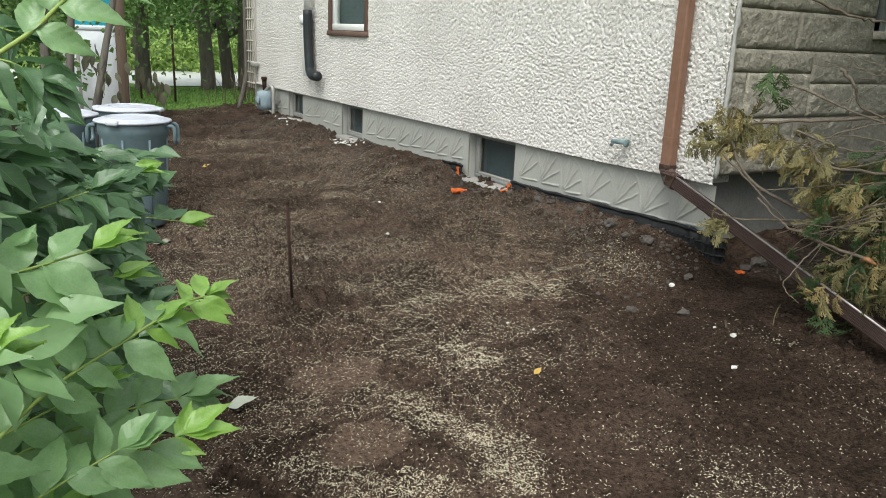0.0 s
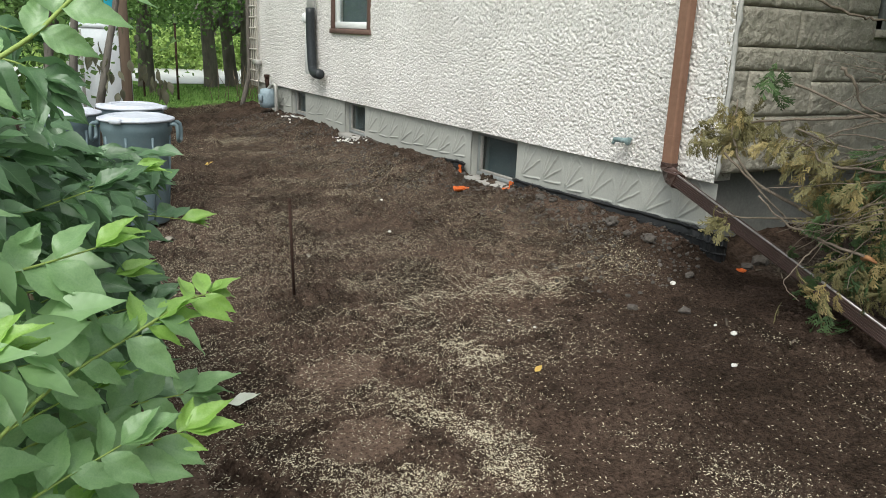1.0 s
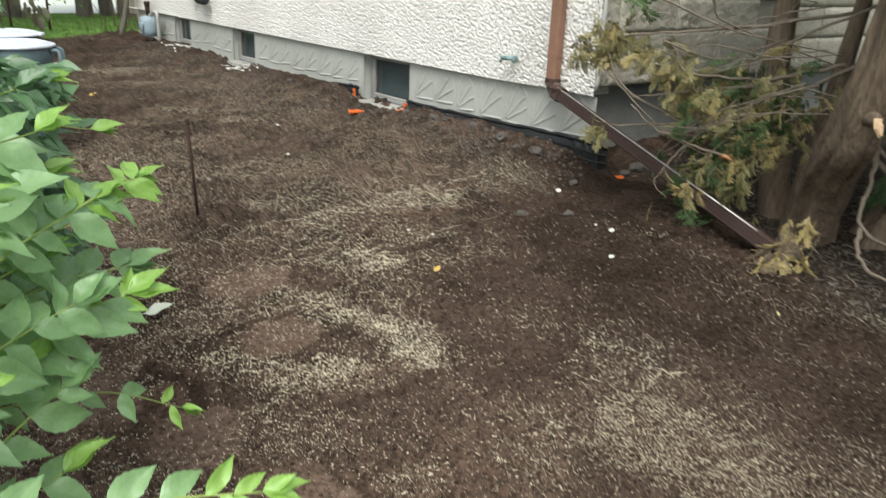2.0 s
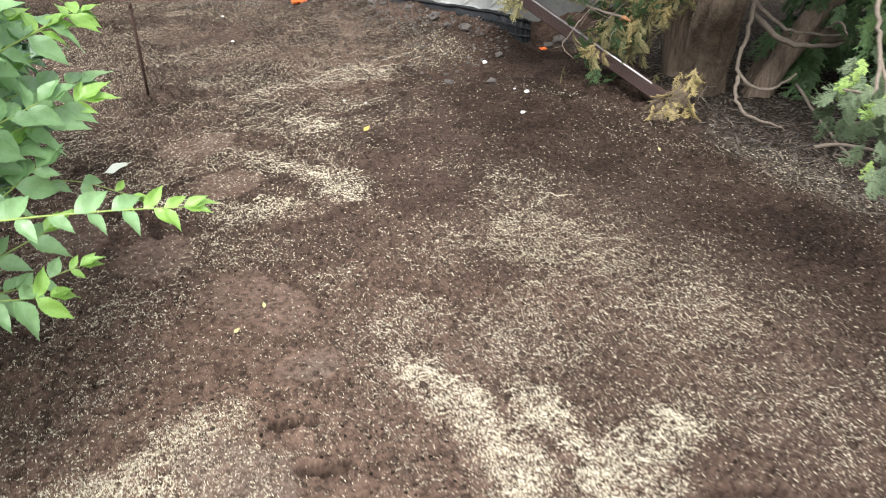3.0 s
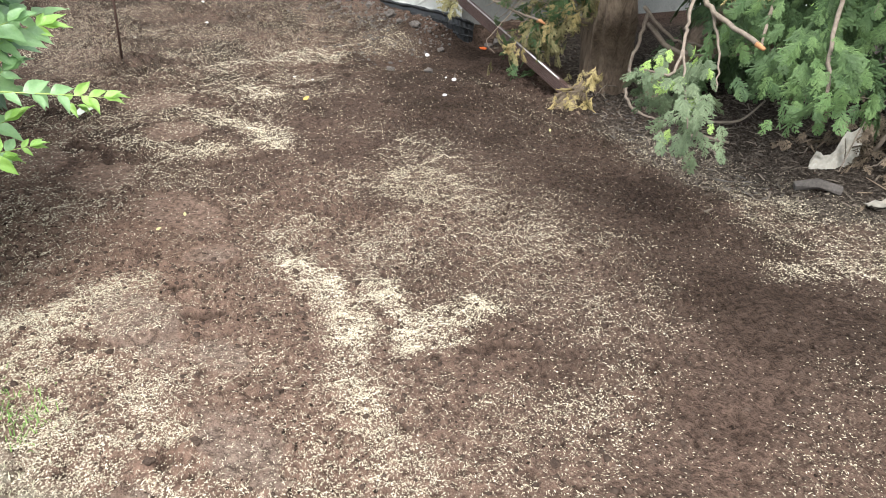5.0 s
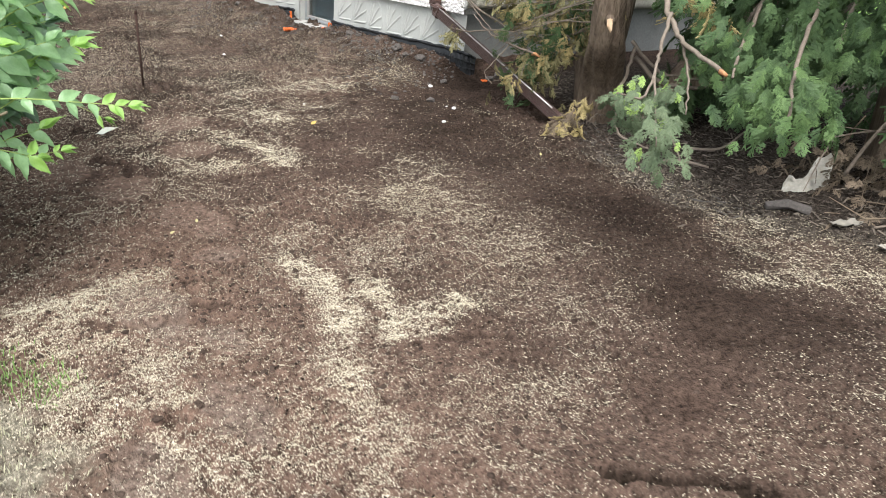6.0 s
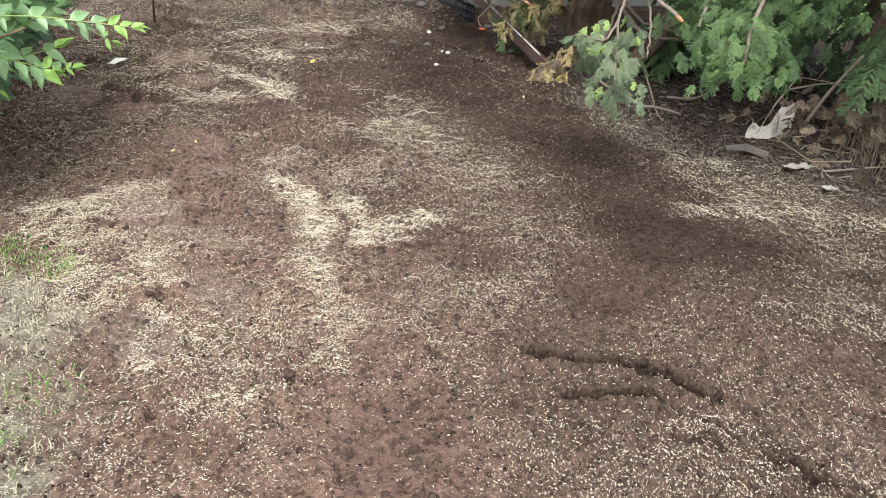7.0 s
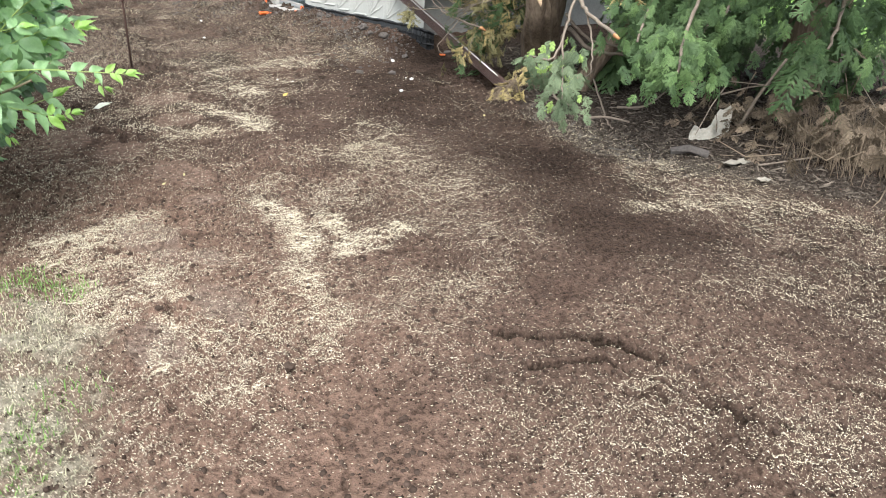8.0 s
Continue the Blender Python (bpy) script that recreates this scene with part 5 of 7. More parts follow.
# ---- the bins ----
def bin_at(x, y, turn, label):
    z = float(ground_base(np.array([x]), np.array([y]))[0]) + 0.03
    th = thing("garbage_bin", (x, y, z), label, "bin", group="bins beside the shrub")
    m = pose(x, y, z, 0, 0, turn) @ Matrix.Diagonal((0.87, 0.87, 1.1, 1))
    body = [(0.215, 0.0), (0.22, 0.01), (0.245, 0.3), (0.262, 0.58), (0.275, 0.60), (0.275, 0.665), (0.268, 0.67), (0.255, 0.66), (0.25, 0.60), (0.2, 0.03)]
    part("body", Geo().lathe(body, 36, m), M_BIN, th)
    for k in range(8):
        a = 2 * math.pi * k / 8 + 0.2
        part("rib", Geo().tube([(m @ Vector((r0 * math.cos(a), r0 * math.sin(a), h))) for r0, h in ((0.222, 0.04), (0.246, 0.3), (0.262, 0.57))], 0.009, 6), M_BIN, th)
    for s in (0, 1):
        a = math.pi * s + 0.35
        pts = [(0.265, -0.085, 0.645), (0.325, -0.085, 0.64), (0.332, -0.08, 0.545), (0.332, 0.08, 0.545), (0.325, 0.085, 0.64), (0.265, 0.085, 0.645)]
        part("handle", Geo().tube([m @ Matrix.Rotation(a, 4, "Z") @ Vector(p) for p in smooth_path(pts, 3)], 0.014, 8), M_BIN, th)
    lid = part("lid", Geo().lathe([(0.280, 0.664), (0.297, 0.668), (0.300, 0.674), (0.297, 0.680), (0.280, 0.684), (0.262, 0.680), (0.245, 0.693), (0.205, 0.700), (0.195, 0.690), (0.12, 0.694), (0.02, 0.696)], 40, m), M_LID, th, "pale grey lid")
    for s in (-1, 1):
        part("lid_grip", Geo().box((0.0, 0.29 * s, 0.675), (0.10, 0.05, 0.03), 0.008, m), M_LID, lid)
    part("lid_ridge", Geo().tube([m @ Vector((0.18 * math.cos(t), 0.18 * math.sin(t), 0.693)) for t in np.linspace(0.3, 2.6, 16)], 0.007, 6), M_LID, lid)


bin_at(0.94, 7.36, 140, "blue-grey plastic garbage bin with pale round lid")
bin_at(1.05, 8.21, 60, "blue-grey garbage bin behind with pale lid")
bin_at(0.54, 8.00, 20, "blue-grey garbage bin with pale lid, half behind leaves")

# ---- behind the bins ----
post = thing("wooden_post", (1.38, 10.5, 0), "weathered brown wooden post behind the bins", "post")
part("shaft", Geo().box((1.38, 10.5, 0.95), (0.095, 0.095, 2.2), 0.010), M_POST, post)
tank = thing("storage_tank", (1.45, 13.4, 0), "white plastic tank with bright blue top", "tank")
part("body", Geo().lathe([(0.37, -0.05), (0.39, 0.05), (0.39, 0.85), (0.38, 1.1), (0.34, 1.27), (0.31, 1.30)], 32, pose(1.51, 13.4, 0)), M_TANK, tank)
part("blue_top", Geo().lathe([(0.33, 1.28), (0.33, 1.36), (0.30, 1.85), (0.22, 2.1), (0.05, 2.2)], 32, pose(1.51, 13.4, 0)), M_BLUE, tank, "bright blue top")
part("rim", Geo().lathe([(0.345, 1.26), (0.36, 1.28), (0.36, 1.315), (0.345, 1.33)], 32, pose(1.51, 13.4, 0)), M_TANK, tank)
part("ladder", Geo().box((1.06, 12.98, 0.6), (0.05, 0.05, 1.3), 0.005).box((1.22, 12.95, 0.6), (0.04, 0.04, 1.3), 0.005), M_GREYPIPE, tank, "grey upright rails")
for x, y, h in ((3.0, 15.6, 1.35), (2.62, 16.6, 0.5)):
    fp = thing("fence_post", (x, y, 0), "thin dark metal fence post at the lawn edge", "post", group="metal fence posts")
    part("shaft", Geo().tube([(x, y, -0.1), (x - 0.01, y, h)], 0.019, 8), M_RUST, fp)
    part("cap", Geo().tube([(x - 0.01, y, h), (x - 0.01, y, h + 0.02)], 0.023, 8), M_RUST, fp)

# ---- leaves ----
LEAF_OUTLINE = [(0.0, 0.015), (0.07, 0.10), (0.19, 0.205), (0.35, 0.255), (0.52, 0.235), (0.68, 0.165), (0.82, 0.085), (0.92, 0.032), (1.0, 0.0)]
LEAF_V, LEAF_UV = [], []
LEAF_ROWS = 15
for k in range(LEAF_ROWS):
    t = k / (LEAF_ROWS - 1)
    w = 0.98 * float(np.interp(t, [q[0] for q in LEAF_OUTLINE], [q[1] for q in LEAF_OUTLINE]))
    for s in (-1, -0.5, 0, 0.5, 1):
        saw = 1 + (0.022 if k % 2 else -0.022) * (abs(s) == 1)
        LEAF_V.append((s * w * saw, t + 0.02 * (abs(s) == 1) * (k % 2), 0.17 * abs(s) * w * 2 - 0.14 * t * t + 0.022 * math.sin(8 * t + 2.5 * s) + 0.018 * s * math.sin(14 * t)))
        LEAF_UV.append((0.5 + s * w, t))
LEAF_F = [(k * 5 + i, k * 5 + i + 1, k * 5 + i + 6, k * 5 + i + 5) for k in range(LEAF_ROWS - 1) for i in range(4)]


PLAIN_V = [LEAF_V[k * 5 + i] for k in range(0, LEAF_ROWS, 2) for i in (0, 2, 4)]
PLAIN_UV = [LEAF_UV[k * 5 + i] for k in range(0, LEAF_ROWS, 2) for i in (0, 2, 4)]
PLAIN_F = [(k * 3 + i, k * 3 + i + 1, k * 3 + i + 4, k * 3 + i + 3) for k in range(LEAF_ROWS // 2) for i in (0, 1)]


def leaf_mesh(name, mat, bendy=0.0, slim=1.0):
    verts = [(x * slim, y, z - bendy * y * y) for x, y, z in LEAF_V]
    return copies(verts, LEAF_F, np.eye(4)[None], name, mat, True, LEAF_UV)


LEAF_OLD = [leaf_mesh("leaf", M_LEAF, b) for b in (0.0, 0.12, 0.25)]
LEAF_SHADED = [leaf_mesh("leaf", M_LEAFSHADE, b) for b in (0.0, 0.12, 0.25)]
LEAF_NEW = [leaf_mesh("leaf", M_YOUNG, b, 0.8) for b in (-0.05, 0.08)]


def aim(at, ahead, up, size, roll=0.0):
    """A pose whose y runs along ahead and z near up."""
    y = Vector(ahead).normalized()
    z = Vector(up) - y * Vector(up).dot(y)
    z = z.normalized() if z.length > 1e-4 else y.orthogonal().normalized()
    x = y.cross(z)
    m = Matrix((x, y, z)).transposed().to_4x4()
    return Matrix.Translation(at) @ m @ Matrix.Rotation(roll, 4, "Y") @ Matrix.Scale(size, 4)


for x, y, size, mat, label, turn in (
    (0.69, 4.20, 0.125, M_PALELEAF, "pale curled dry leaf on the soil", -0.35),
    (1.907, 3.894, 0.052, M_YELLOWLEAF, "yellow fallen leaf on the seedbed", 0.4),
    (0.62, 5.55, 0.066, M_ORANGEWOOD, "orange fallen leaf beside the shrub", 0.4),
    (2.74, 2.68, 0.03, M_DRYLEAF, "small yellow-green leaf on bare soil", 0.9),
    (0.52, 2.66, 0.026, M_DRYLEAF, "small yellowish leaf on packed soil", 0.2),
    (0.664, 2.728, 0.026, M_DRYLEAF, "small yellowish leaf on packed soil", 1.2),
    (1.9, 9.4, 0.088, M_YELLOWLEAF, "yellow leaf on the far soil", 0.2),
):
    me = leaf_mesh("fallen_leaf", mat, -0.35)
    fallen = tagged(new("fallen_leaf", me), label, "leaf")
    fallen.matrix_basis = pose(x, y, on_ground(x, y) + 0.012, 8, 14, math.degrees(turn) - 90) @ Matrix.Scale(size, 4)

shrub = thing("shrub", (-0.3, 3.0, on_ground(-0.3, 3.0)), "leafy green shrub hedge with pale young shoot tips", "shrub")
r = random.Random(21)


def shoot(pts, radius, size, young, pairs, mat=M_GREENSTEM):
    """A shoot with leaves in near-opposite pairs, the tip ones young and pale. Leaves are pieces of their own."""
    path = smooth_path(pts, 8)
    part("stem", Geo().tube(path, [radius * (1 - 0.6 * k / len(path)) for k in range(len(path))], 6), mat, shrub)
    n = len(path) - 1
    for k in range(pairs):
        s = (k + 0.6) / pairs
        at = path[min(int(s * n), n)]
        ahead = (path[min(int(s * n) + 1, n)] - path[max(int(s * n) - 1, 0)]).normalized()
        near = at.y < 2.95
        face = Vector((r.uniform(-0.2, 0.2), -0.8, r.uniform(0.6, 1.0))) if near else Vector((0.2, -0.5, 1.0))
        flat = ahead.cross(face).normalized()
        loose = 0.55 if near else 1.0
        for sgn in (-1, 1):
            if r.random() < 0.10:
                continue
            lean = face + loose * Vector((r.uniform(-0.6, 0.6), r.uniform(-0.4, 0.4), r.uniform(-0.4, 0.6)))
            way = ahead * r.uniform(0.45, 1.0) + flat * sgn * r.uniform(0.6, 0.95) + loose * Vector((r.uniform(-0.25, 0.25), r.uniform(-0.3, 0.2), r.uniform(-0.45, 0.15)))
            grow = size * r.uniform(0.78, 1.18) * (1.0 - 0.30 * s * s)
            tip = s > 1 - young
            leaf = part("leaf", r.choice(LEAF_NEW if tip else LEAF_SHADED if at.y > 2.95 else LEAF_OLD), None, shrub)
            leaf.matrix_basis = aim(path[min(int(s * n) + r.choice((0, 0, 1)), n)], way, lean, grow, loose * r.uniform(-0.6, 0.6))
    for k in range(4):
        way = ahead + Vector((r.uniform(-0.3, 0.3), r.uniform(-0.3, 0.3), r.uniform(-0.2, 0.45)))
        leaf = part("leaf", r.choice(LEAF_NEW if young else LEAF_SHADED if path[-1].y > 2.95 else LEAF_OLD), None, shrub)
        leaf.matrix_basis = aim(path[-1], way, (r.uniform(-0.5, 0.5), -0.4, 1), size * r.uniform(0.6, 0.9), r.uniform(-0.4, 0.4))


shoot([(-0.40, 2.45, 0.62), (-0.11, 2.25, 0.67), (0.08, 2.19, 0.66), (0.22, 2.13, 0.65)], 0.0027, 0.078, 0.2, 9)
shoot([(-0.35, 2.50, 0.50), (-0.10, 2.45, 0.43), (0.09, 2.46, 0.43)], 0.0024, 0.070, 0.2, 7)
shoot([(-0.12, 2.55, 0.76), (-0.02, 2.60, 0.84), (0.055, 2.66, 0.872), (0.15, 2.72, 0.895), (0.255, 2.79, 0.918), (0.31, 2.83, 0.915)], 0.0034, 0.100, 0.25, 8)
shoot([(-0.25, 2.70, 0.85), (-0.02, 2.73, 0.87), (0.10, 2.72, 0.88), (0.20, 2.76, 0.90)], 0.0030, 0.109, 0.1, 6)
shoot([(-0.10, 2.62, 0.66), (0.05, 2.64, 0.70), (0.14, 2.66, 0.735), (0.22, 2.67, 0.745)], 0.0030, 0.108, 0.12, 6)
shoot([(-0.20, 2.50, 0.60), (-0.08, 2.58, 0.66), (0.03, 2.62, 0.68)], 0.0030, 0.105, 0.1, 5)
shoot([(-0.28, 3.00, 0.92), (-0.03, 3.09, 1.00), (0.07, 3.10, 1.03), (0.16, 3.09, 1.06)], 0.0030, 0.108, 0.0, 7)
shoot([(-0.20, 2.50, 1.20), (0.02, 2.52, 1.33), (0.09, 2.52, 1.39), (0.16, 2.54, 1.46)], 0.0036, 0.080, 0.2, 6)
shoot([(-0.10, 3.60, 0.70), (0.15, 3.65, 0.82), (0.32, 3.70, 0.86), (0.45, 3.71, 0.84)], 0.0030, 0.118, 0.05, 7)
shoot([(-0.10, 3.60, 0.60), (0.12, 3.65, 0.68), (0.28, 3.71, 0.70)], 0.0030, 0.118, 0.05, 6)
shoot([(-0.05, 3.60, 0.90), (0.15, 3.65, 0.96), (0.33, 3.67, 0.99)], 0.0030, 0.118, 0.05, 6)
shoot([(-0.10, 2.75, 0.55), (0.15, 2.70, 0.55), (0.30, 2.67, 0.48)], 0.0018, 0.065, 0.3, 4)
shoot([(-0.30, 2.35, 0.55), (-0.14, 2.25, 0.52), (-0.02, 2.28, 0.47)], 0.0024, 0.100, 0.2, 5)
shoot([(-0.20, 2.75, 0.98), (0.00, 2.72, 1.02), (0.12, 2.74, 1.04)], 0.0030, 0.118, 0.05, 5)
shoot([(-0.38, 2.30, 0.56), (-0.28, 2.22, 0.50), (-0.21, 2.21, 0.43)], 0.0018, 0.060, 0.6, 4)
shoot([(-0.20, 2.45, 0.52), (-0.04, 2.55, 0.58), (0.08, 2.60, 0.63)], 0.0030, 0.110, 0.0, 5)
shoot([(-0.20, 2.60, 0.75), (-0.04, 2.66, 0.80), (0.08, 2.70, 0.83)], 0.0030, 0.105, 0.1, 4)
shoot([(-0.30, 2.55, 0.40), (-0.10, 2.55, 0.45), (0.06, 2.58, 0.48)], 0.0030, 0.11, 0.1, 4)
shoot([(-0.20, 3.10, 0.80), (0.02, 3.15, 0.85), (0.20, 3.18, 0.86)], 0.0030, 0.11, 0.05, 5)
shoot([(-0.16, 2.66, 0.72), (0.00, 2.71, 0.75), (0.14, 2.75, 0.765), (0.25, 2.78, 0.755)], 0.0030, 0.112, 0.0, 6)
shoot([(-0.15, 2.50, 0.70), (0.00, 2.58, 0.74), (0.12, 2.62, 0.77)], 0.0030, 0.110, 0.0, 5)
shoot([(-0.16, 2.76, 0.62), (0.02, 2.80, 0.66), (0.14, 2.82, 0.68)], 0.0030, 0.105, 0.1, 4)
shoot([(-0.05, 3.30, 0.62), (0.15, 3.35, 0.70), (0.30, 3.38, 0.72)], 0.0030, 0.115, 0.0, 5)
shoot([(-0.05, 3.30, 0.95), (0.12, 3.35, 1.00), (0.24, 3.38, 1.02)], 0.0030, 0.115, 0.0, 5)
shoot([(-0.10, 2.95, 0.72), (0.08, 3.00, 0.76), (0.22, 3.02, 0.78)], 0.0030, 0.115, 0.0, 5)
shoot([(-0.35, 2.40, 0.90), (-0.18, 2.42, 0.96), (-0.05, 2.45, 1.00)], 0.0030, 0.11, 0.05, 4)
shoot([(-0.40, 2.30, 0.75), (-0.22, 2.28, 0.80), (-0.10, 2.30, 0.82)], 0.0030, 0.10, 0.1, 4)
shoot([(-0.28, 3.20, 1.28), (-0.06, 3.22, 1.30), (0.05, 3.22, 1.29), (0.10, 3.20, 1.26)], 0.0036, 0.125, 0.0, 5)
shoot([(-0.25, 3.40, 1.34), (-0.02, 3.42, 1.36), (0.08, 3.42, 1.34)], 0.0036, 0.13, 0.0, 5)
shoot([(-0.25, 3.28, 1.06), (0.00, 3.30, 1.11), (0.10, 3.28, 1.09)], 0.0036, 0.12, 0.0, 5)
shoot([(-0.20, 3.55, 1.02), (0.03, 3.60, 1.07), (0.17, 3.60, 1.05)], 0.0036, 0.115, 0.0, 6)
shoot([(-0.15, 4.10, 0.75), (0.05, 4.15, 0.88), (0.16, 4.18, 0.93)], 0.0036, 0.115, 0.0, 6)
shoot([(-0.05, 4.20, 0.70), (0.15, 4.22, 0.84), (0.30, 4.25, 0.89)], 0.0036, 0.115, 0.0, 6)
shoot([(0.05, 4.30, 0.75), (0.26, 4.30, 0.85), (0.40, 4.30, 0.89)], 0.0036, 0.110, 0.0, 6)
shoot([(0.10, 4.20, 0.65), (0.30, 4.22, 0.80), (0.44, 4.22, 0.84)], 0.0036, 0.110, 0.0, 6)
shoot([(-0.25, 3.05, 1.10), (-0.08, 3.08, 1.14), (0.03, 3.08, 1.13)], 0.0036, 0.115, 0.0, 5)


# the body of the hedge, leaf by leaf but joined
def hedge_front(y, z):
    """How far the leaves reach towards the bed."""
    return np.interp(y, [2.0, 2.4, 2.8, 3.4, 4.0, 5.0, 6.5], [-0.34, -0.12, 0.07, 0.30, 0.42, 0.52, 0.58]) - 0.30 * step(0.70, 0.15, z) - 0.25 * step(0.95, 1.25, z)


# Leaves past y 2.9 take the darker green that stands for hedge shade.
mats, fresh = [], []
while len(mats) + len(fresh) < 3000:
    y = 2.05 + 4.0 * (0.65 * r.random() ** 1.4 + 0.35 * r.random() ** 2 * 0.5)
    z = r.uniform(0.10, float(np.interp(y, [2.0, 2.5, 3.0, 3.5, 4.5, 6.2], [0.95, 1.45, 1.40, 1.24, 1.08, 0.65])))
    edge = float(hedge_front(y, z)) + 0.12 * (float(fbm(np.array([y]), np.array([z]), 0.25, 2, 3.0)[0]) - 0.5) * 2
    x = edge - abs(r.gauss(0, 0.16)) if r.random() < 0.7 else edge - r.uniform(0, 0.9)
    low = float(np.interp(y, [2.0, 2.5, 3.0, 3.5, 4.5, 6.2], [0.95, 1.45, 1.36, 1.09, 0.92, 0.50]))
    if z > low + 0.09 * (y - 1.5) * float(step(0.02, -0.06, x - 0.08 * (y - 1.53))):
        continue
    if noise.noise(Vector((x * 3.1, y * 3.1, z * 3.1))) < -0.10:
        continue
    way = (r.uniform(-0.3, 1.0), r.uniform(-1.0, 0.4), r.uniform(-0.9, 0.25))
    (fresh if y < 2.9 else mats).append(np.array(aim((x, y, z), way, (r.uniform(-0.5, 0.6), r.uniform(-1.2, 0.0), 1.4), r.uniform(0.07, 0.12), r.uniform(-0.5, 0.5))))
tagged(part("foliage", copies(PLAIN_V, PLAIN_F, fresh, "foliage", M_LEAF, True, PLAIN_UV), None, shrub), "near hedge leaves in the lighter leaf green", kind="stuff")
tagged(part("foliage", copies(PLAIN_V, PLAIN_F, mats, "foliage", M_LEAFSHADE, True, PLAIN_UV), None, shrub), "dense leaves with hedge shade put into their dark green", kind="stuff")
for k in range(26):
    y = r.uniform(2.2, 5.8)
    x = float(hedge_front(y, 0.9)) - r.uniform(0.25, 0.7)
    top_ = Vector((x + r.uniform(0.0, 0.35), y + r.uniform(-0.3, 0.3), r.uniform(0.6, 0.85)))
    part("stem", Geo().tube(smooth_path([(x, y, on_ground(x, y) - 0.03), (x + r.uniform(-0.05, 0.08), y + r.uniform(-0.08, 0.08), 0.45), tuple(top_)], 5), [0.011 - 0.0007 * i for i in range(11)], 6, 0.2, seed=k), M_SHRUBSTEM, shrub)

# thin trees just behind, with wilted leaves
sapling = thing("sapling", (0.7, 8.8, 0), "thin leaning saplings with wilted drooping leaves", "tree")
for k, pts in enumerate((((0.64, 8.8, -0.1), (0.66, 8.8, 0.35), (0.71, 8.8, 1.04), (0.74, 8.8, 1.35), (0.77, 8.8, 1.65), (0.82, 8.8, 2.6)), ((0.80, 8.8, -0.1), (0.88, 8.85, 0.58), (0.93, 8.8, 0.85), (0.98, 8.8, 1.11), (1.09, 8.8, 1.62), (1.22, 8.8, 2.5)), ((0.50, 8.9, -0.1), (0.53, 8.9, 0.9), (0.56, 8.9, 1.7)))):
    part("stem", Geo().tube(smooth_path(pts, 5), [0.040 - 0.0007 * i for i in range(5 * (len(pts) - 1) + 1)], 8, 0.12, seed=k), M_BARK, sapling)
mats = []
for k in range(44):
    cx, cz = r.choice(((0.86, 1.14), (0.92, 1.04), (0.98, 0.92), (1.06, 0.78), (1.22, 1.0), (1.32, 0.92), (1.40, 0.85), (1.18, 1.28)))
    at = (cx + r.uniform(-0.07, 0.07), 8.8 + r.uniform(-0.15, 0.15), cz + r.uniform(-0.06, 0.06))
    mats.append(np.array(aim(at, (r.uniform(-0.4, 0.4), r.uniform(-0.3, 0.3), -1), (r.uniform(-1, 1), -1, 0.2), r.uniform(0.08, 0.15), r.uniform(-1.2, 1.2))))
tagged(part("foliage", copies(PLAIN_V, PLAIN_F, mats, "foliage", M_WILT, True, PLAIN_UV), None, sapling), "grey-green wilted leaves", kind="stuff")


# ---- cedars ----
def spray_template(length=0.15, seed=0, droop=0.25, thin=False):
    """A flat frond: an axis with side twigs in one plane, each set with short scale-leaf strips."""
    rr = random.Random(seed)
    verts, faces = [], []

    def strip(p, q, w0, w1):
        p, q = Vector(p), Vector(q)
        d = (q - p).normalized()
        s = Vector((-d.y, d.x, 0))
        n = len(verts)
        verts.extend([tuple(p - s * w0), tuple(p + s * w0), tuple(q + s * w1), tuple(q - s * w1)])
        faces.append((n, n + 1, n + 2, n + 3))

    def sag(x, y):
        return -droop * (x * x + y * y) / length + rr.uniform(-0.002, 0.002)

    strip((0, 0, 0), (0, length * 0.55, sag(0, length * 0.55)), 0.0014, 0.0012)
    strip((0, length * 0.55, sag(0, length * 0.55)), (0, length, sag(0, length)), 0.0012, 0.0009)
    twigs = 8 if thin else 9
    for k in range(twigs):
        t = 0.10 + 0.86 * k / (twigs - 1)
        y0 = t * length
        for sgn in (-1, 1):
            reach = length * (0.44 * math.sin(math.pi * min(t * 0.9 + 0.12, 1)) + 0.05) * rr.uniform(0.35, 1.25) * (0.9 if thin else 1)
            a = radians(rr.uniform(26, 50) if thin else rr.uniform(28, 56))
            ex, ey = sgn * reach * math.sin(a), y0 + reach * math.cos(a)
            if thin and rr.random() < 0.22:
                continue
            strip((0, y0, sag(0, y0)), (ex, ey, sag(ex, ey)), 0.0072 if thin else 0.0046, 0.0040 if thin else 0.0026)
            for j in range(3):
                s = 0.30 + 0.26 * j
                px, py = ex * s, y0 + (ey - y0) * s
                sub = reach * 0.46 * (1 - 0.45 * s) * rr.uniform(0.6, 1.4)
                for way in (-1, 1):
                    b = a * sgn + way * radians(rr.uniform(20, 42))
                    qx, qy = px + sub * math.sin(b), py + sub * math.cos(b)
                    strip((px, py, sag(px, py)), (qx, qy, sag(qx, qy)), 0.0068 if thin else 0.0048, 0.0036 if thin else 0.0026)
    return np.array(verts), np.array(faces)


SPRAYS = [spray_template(0.16, s, d) for s, d in ((1, 0.2), (2, 0.35), (3, 0.5))]
THIN = [spray_template(0.22, s, d, True) for s, d in ((4, 0.4), (5, 0.7), (6, 1.0))]


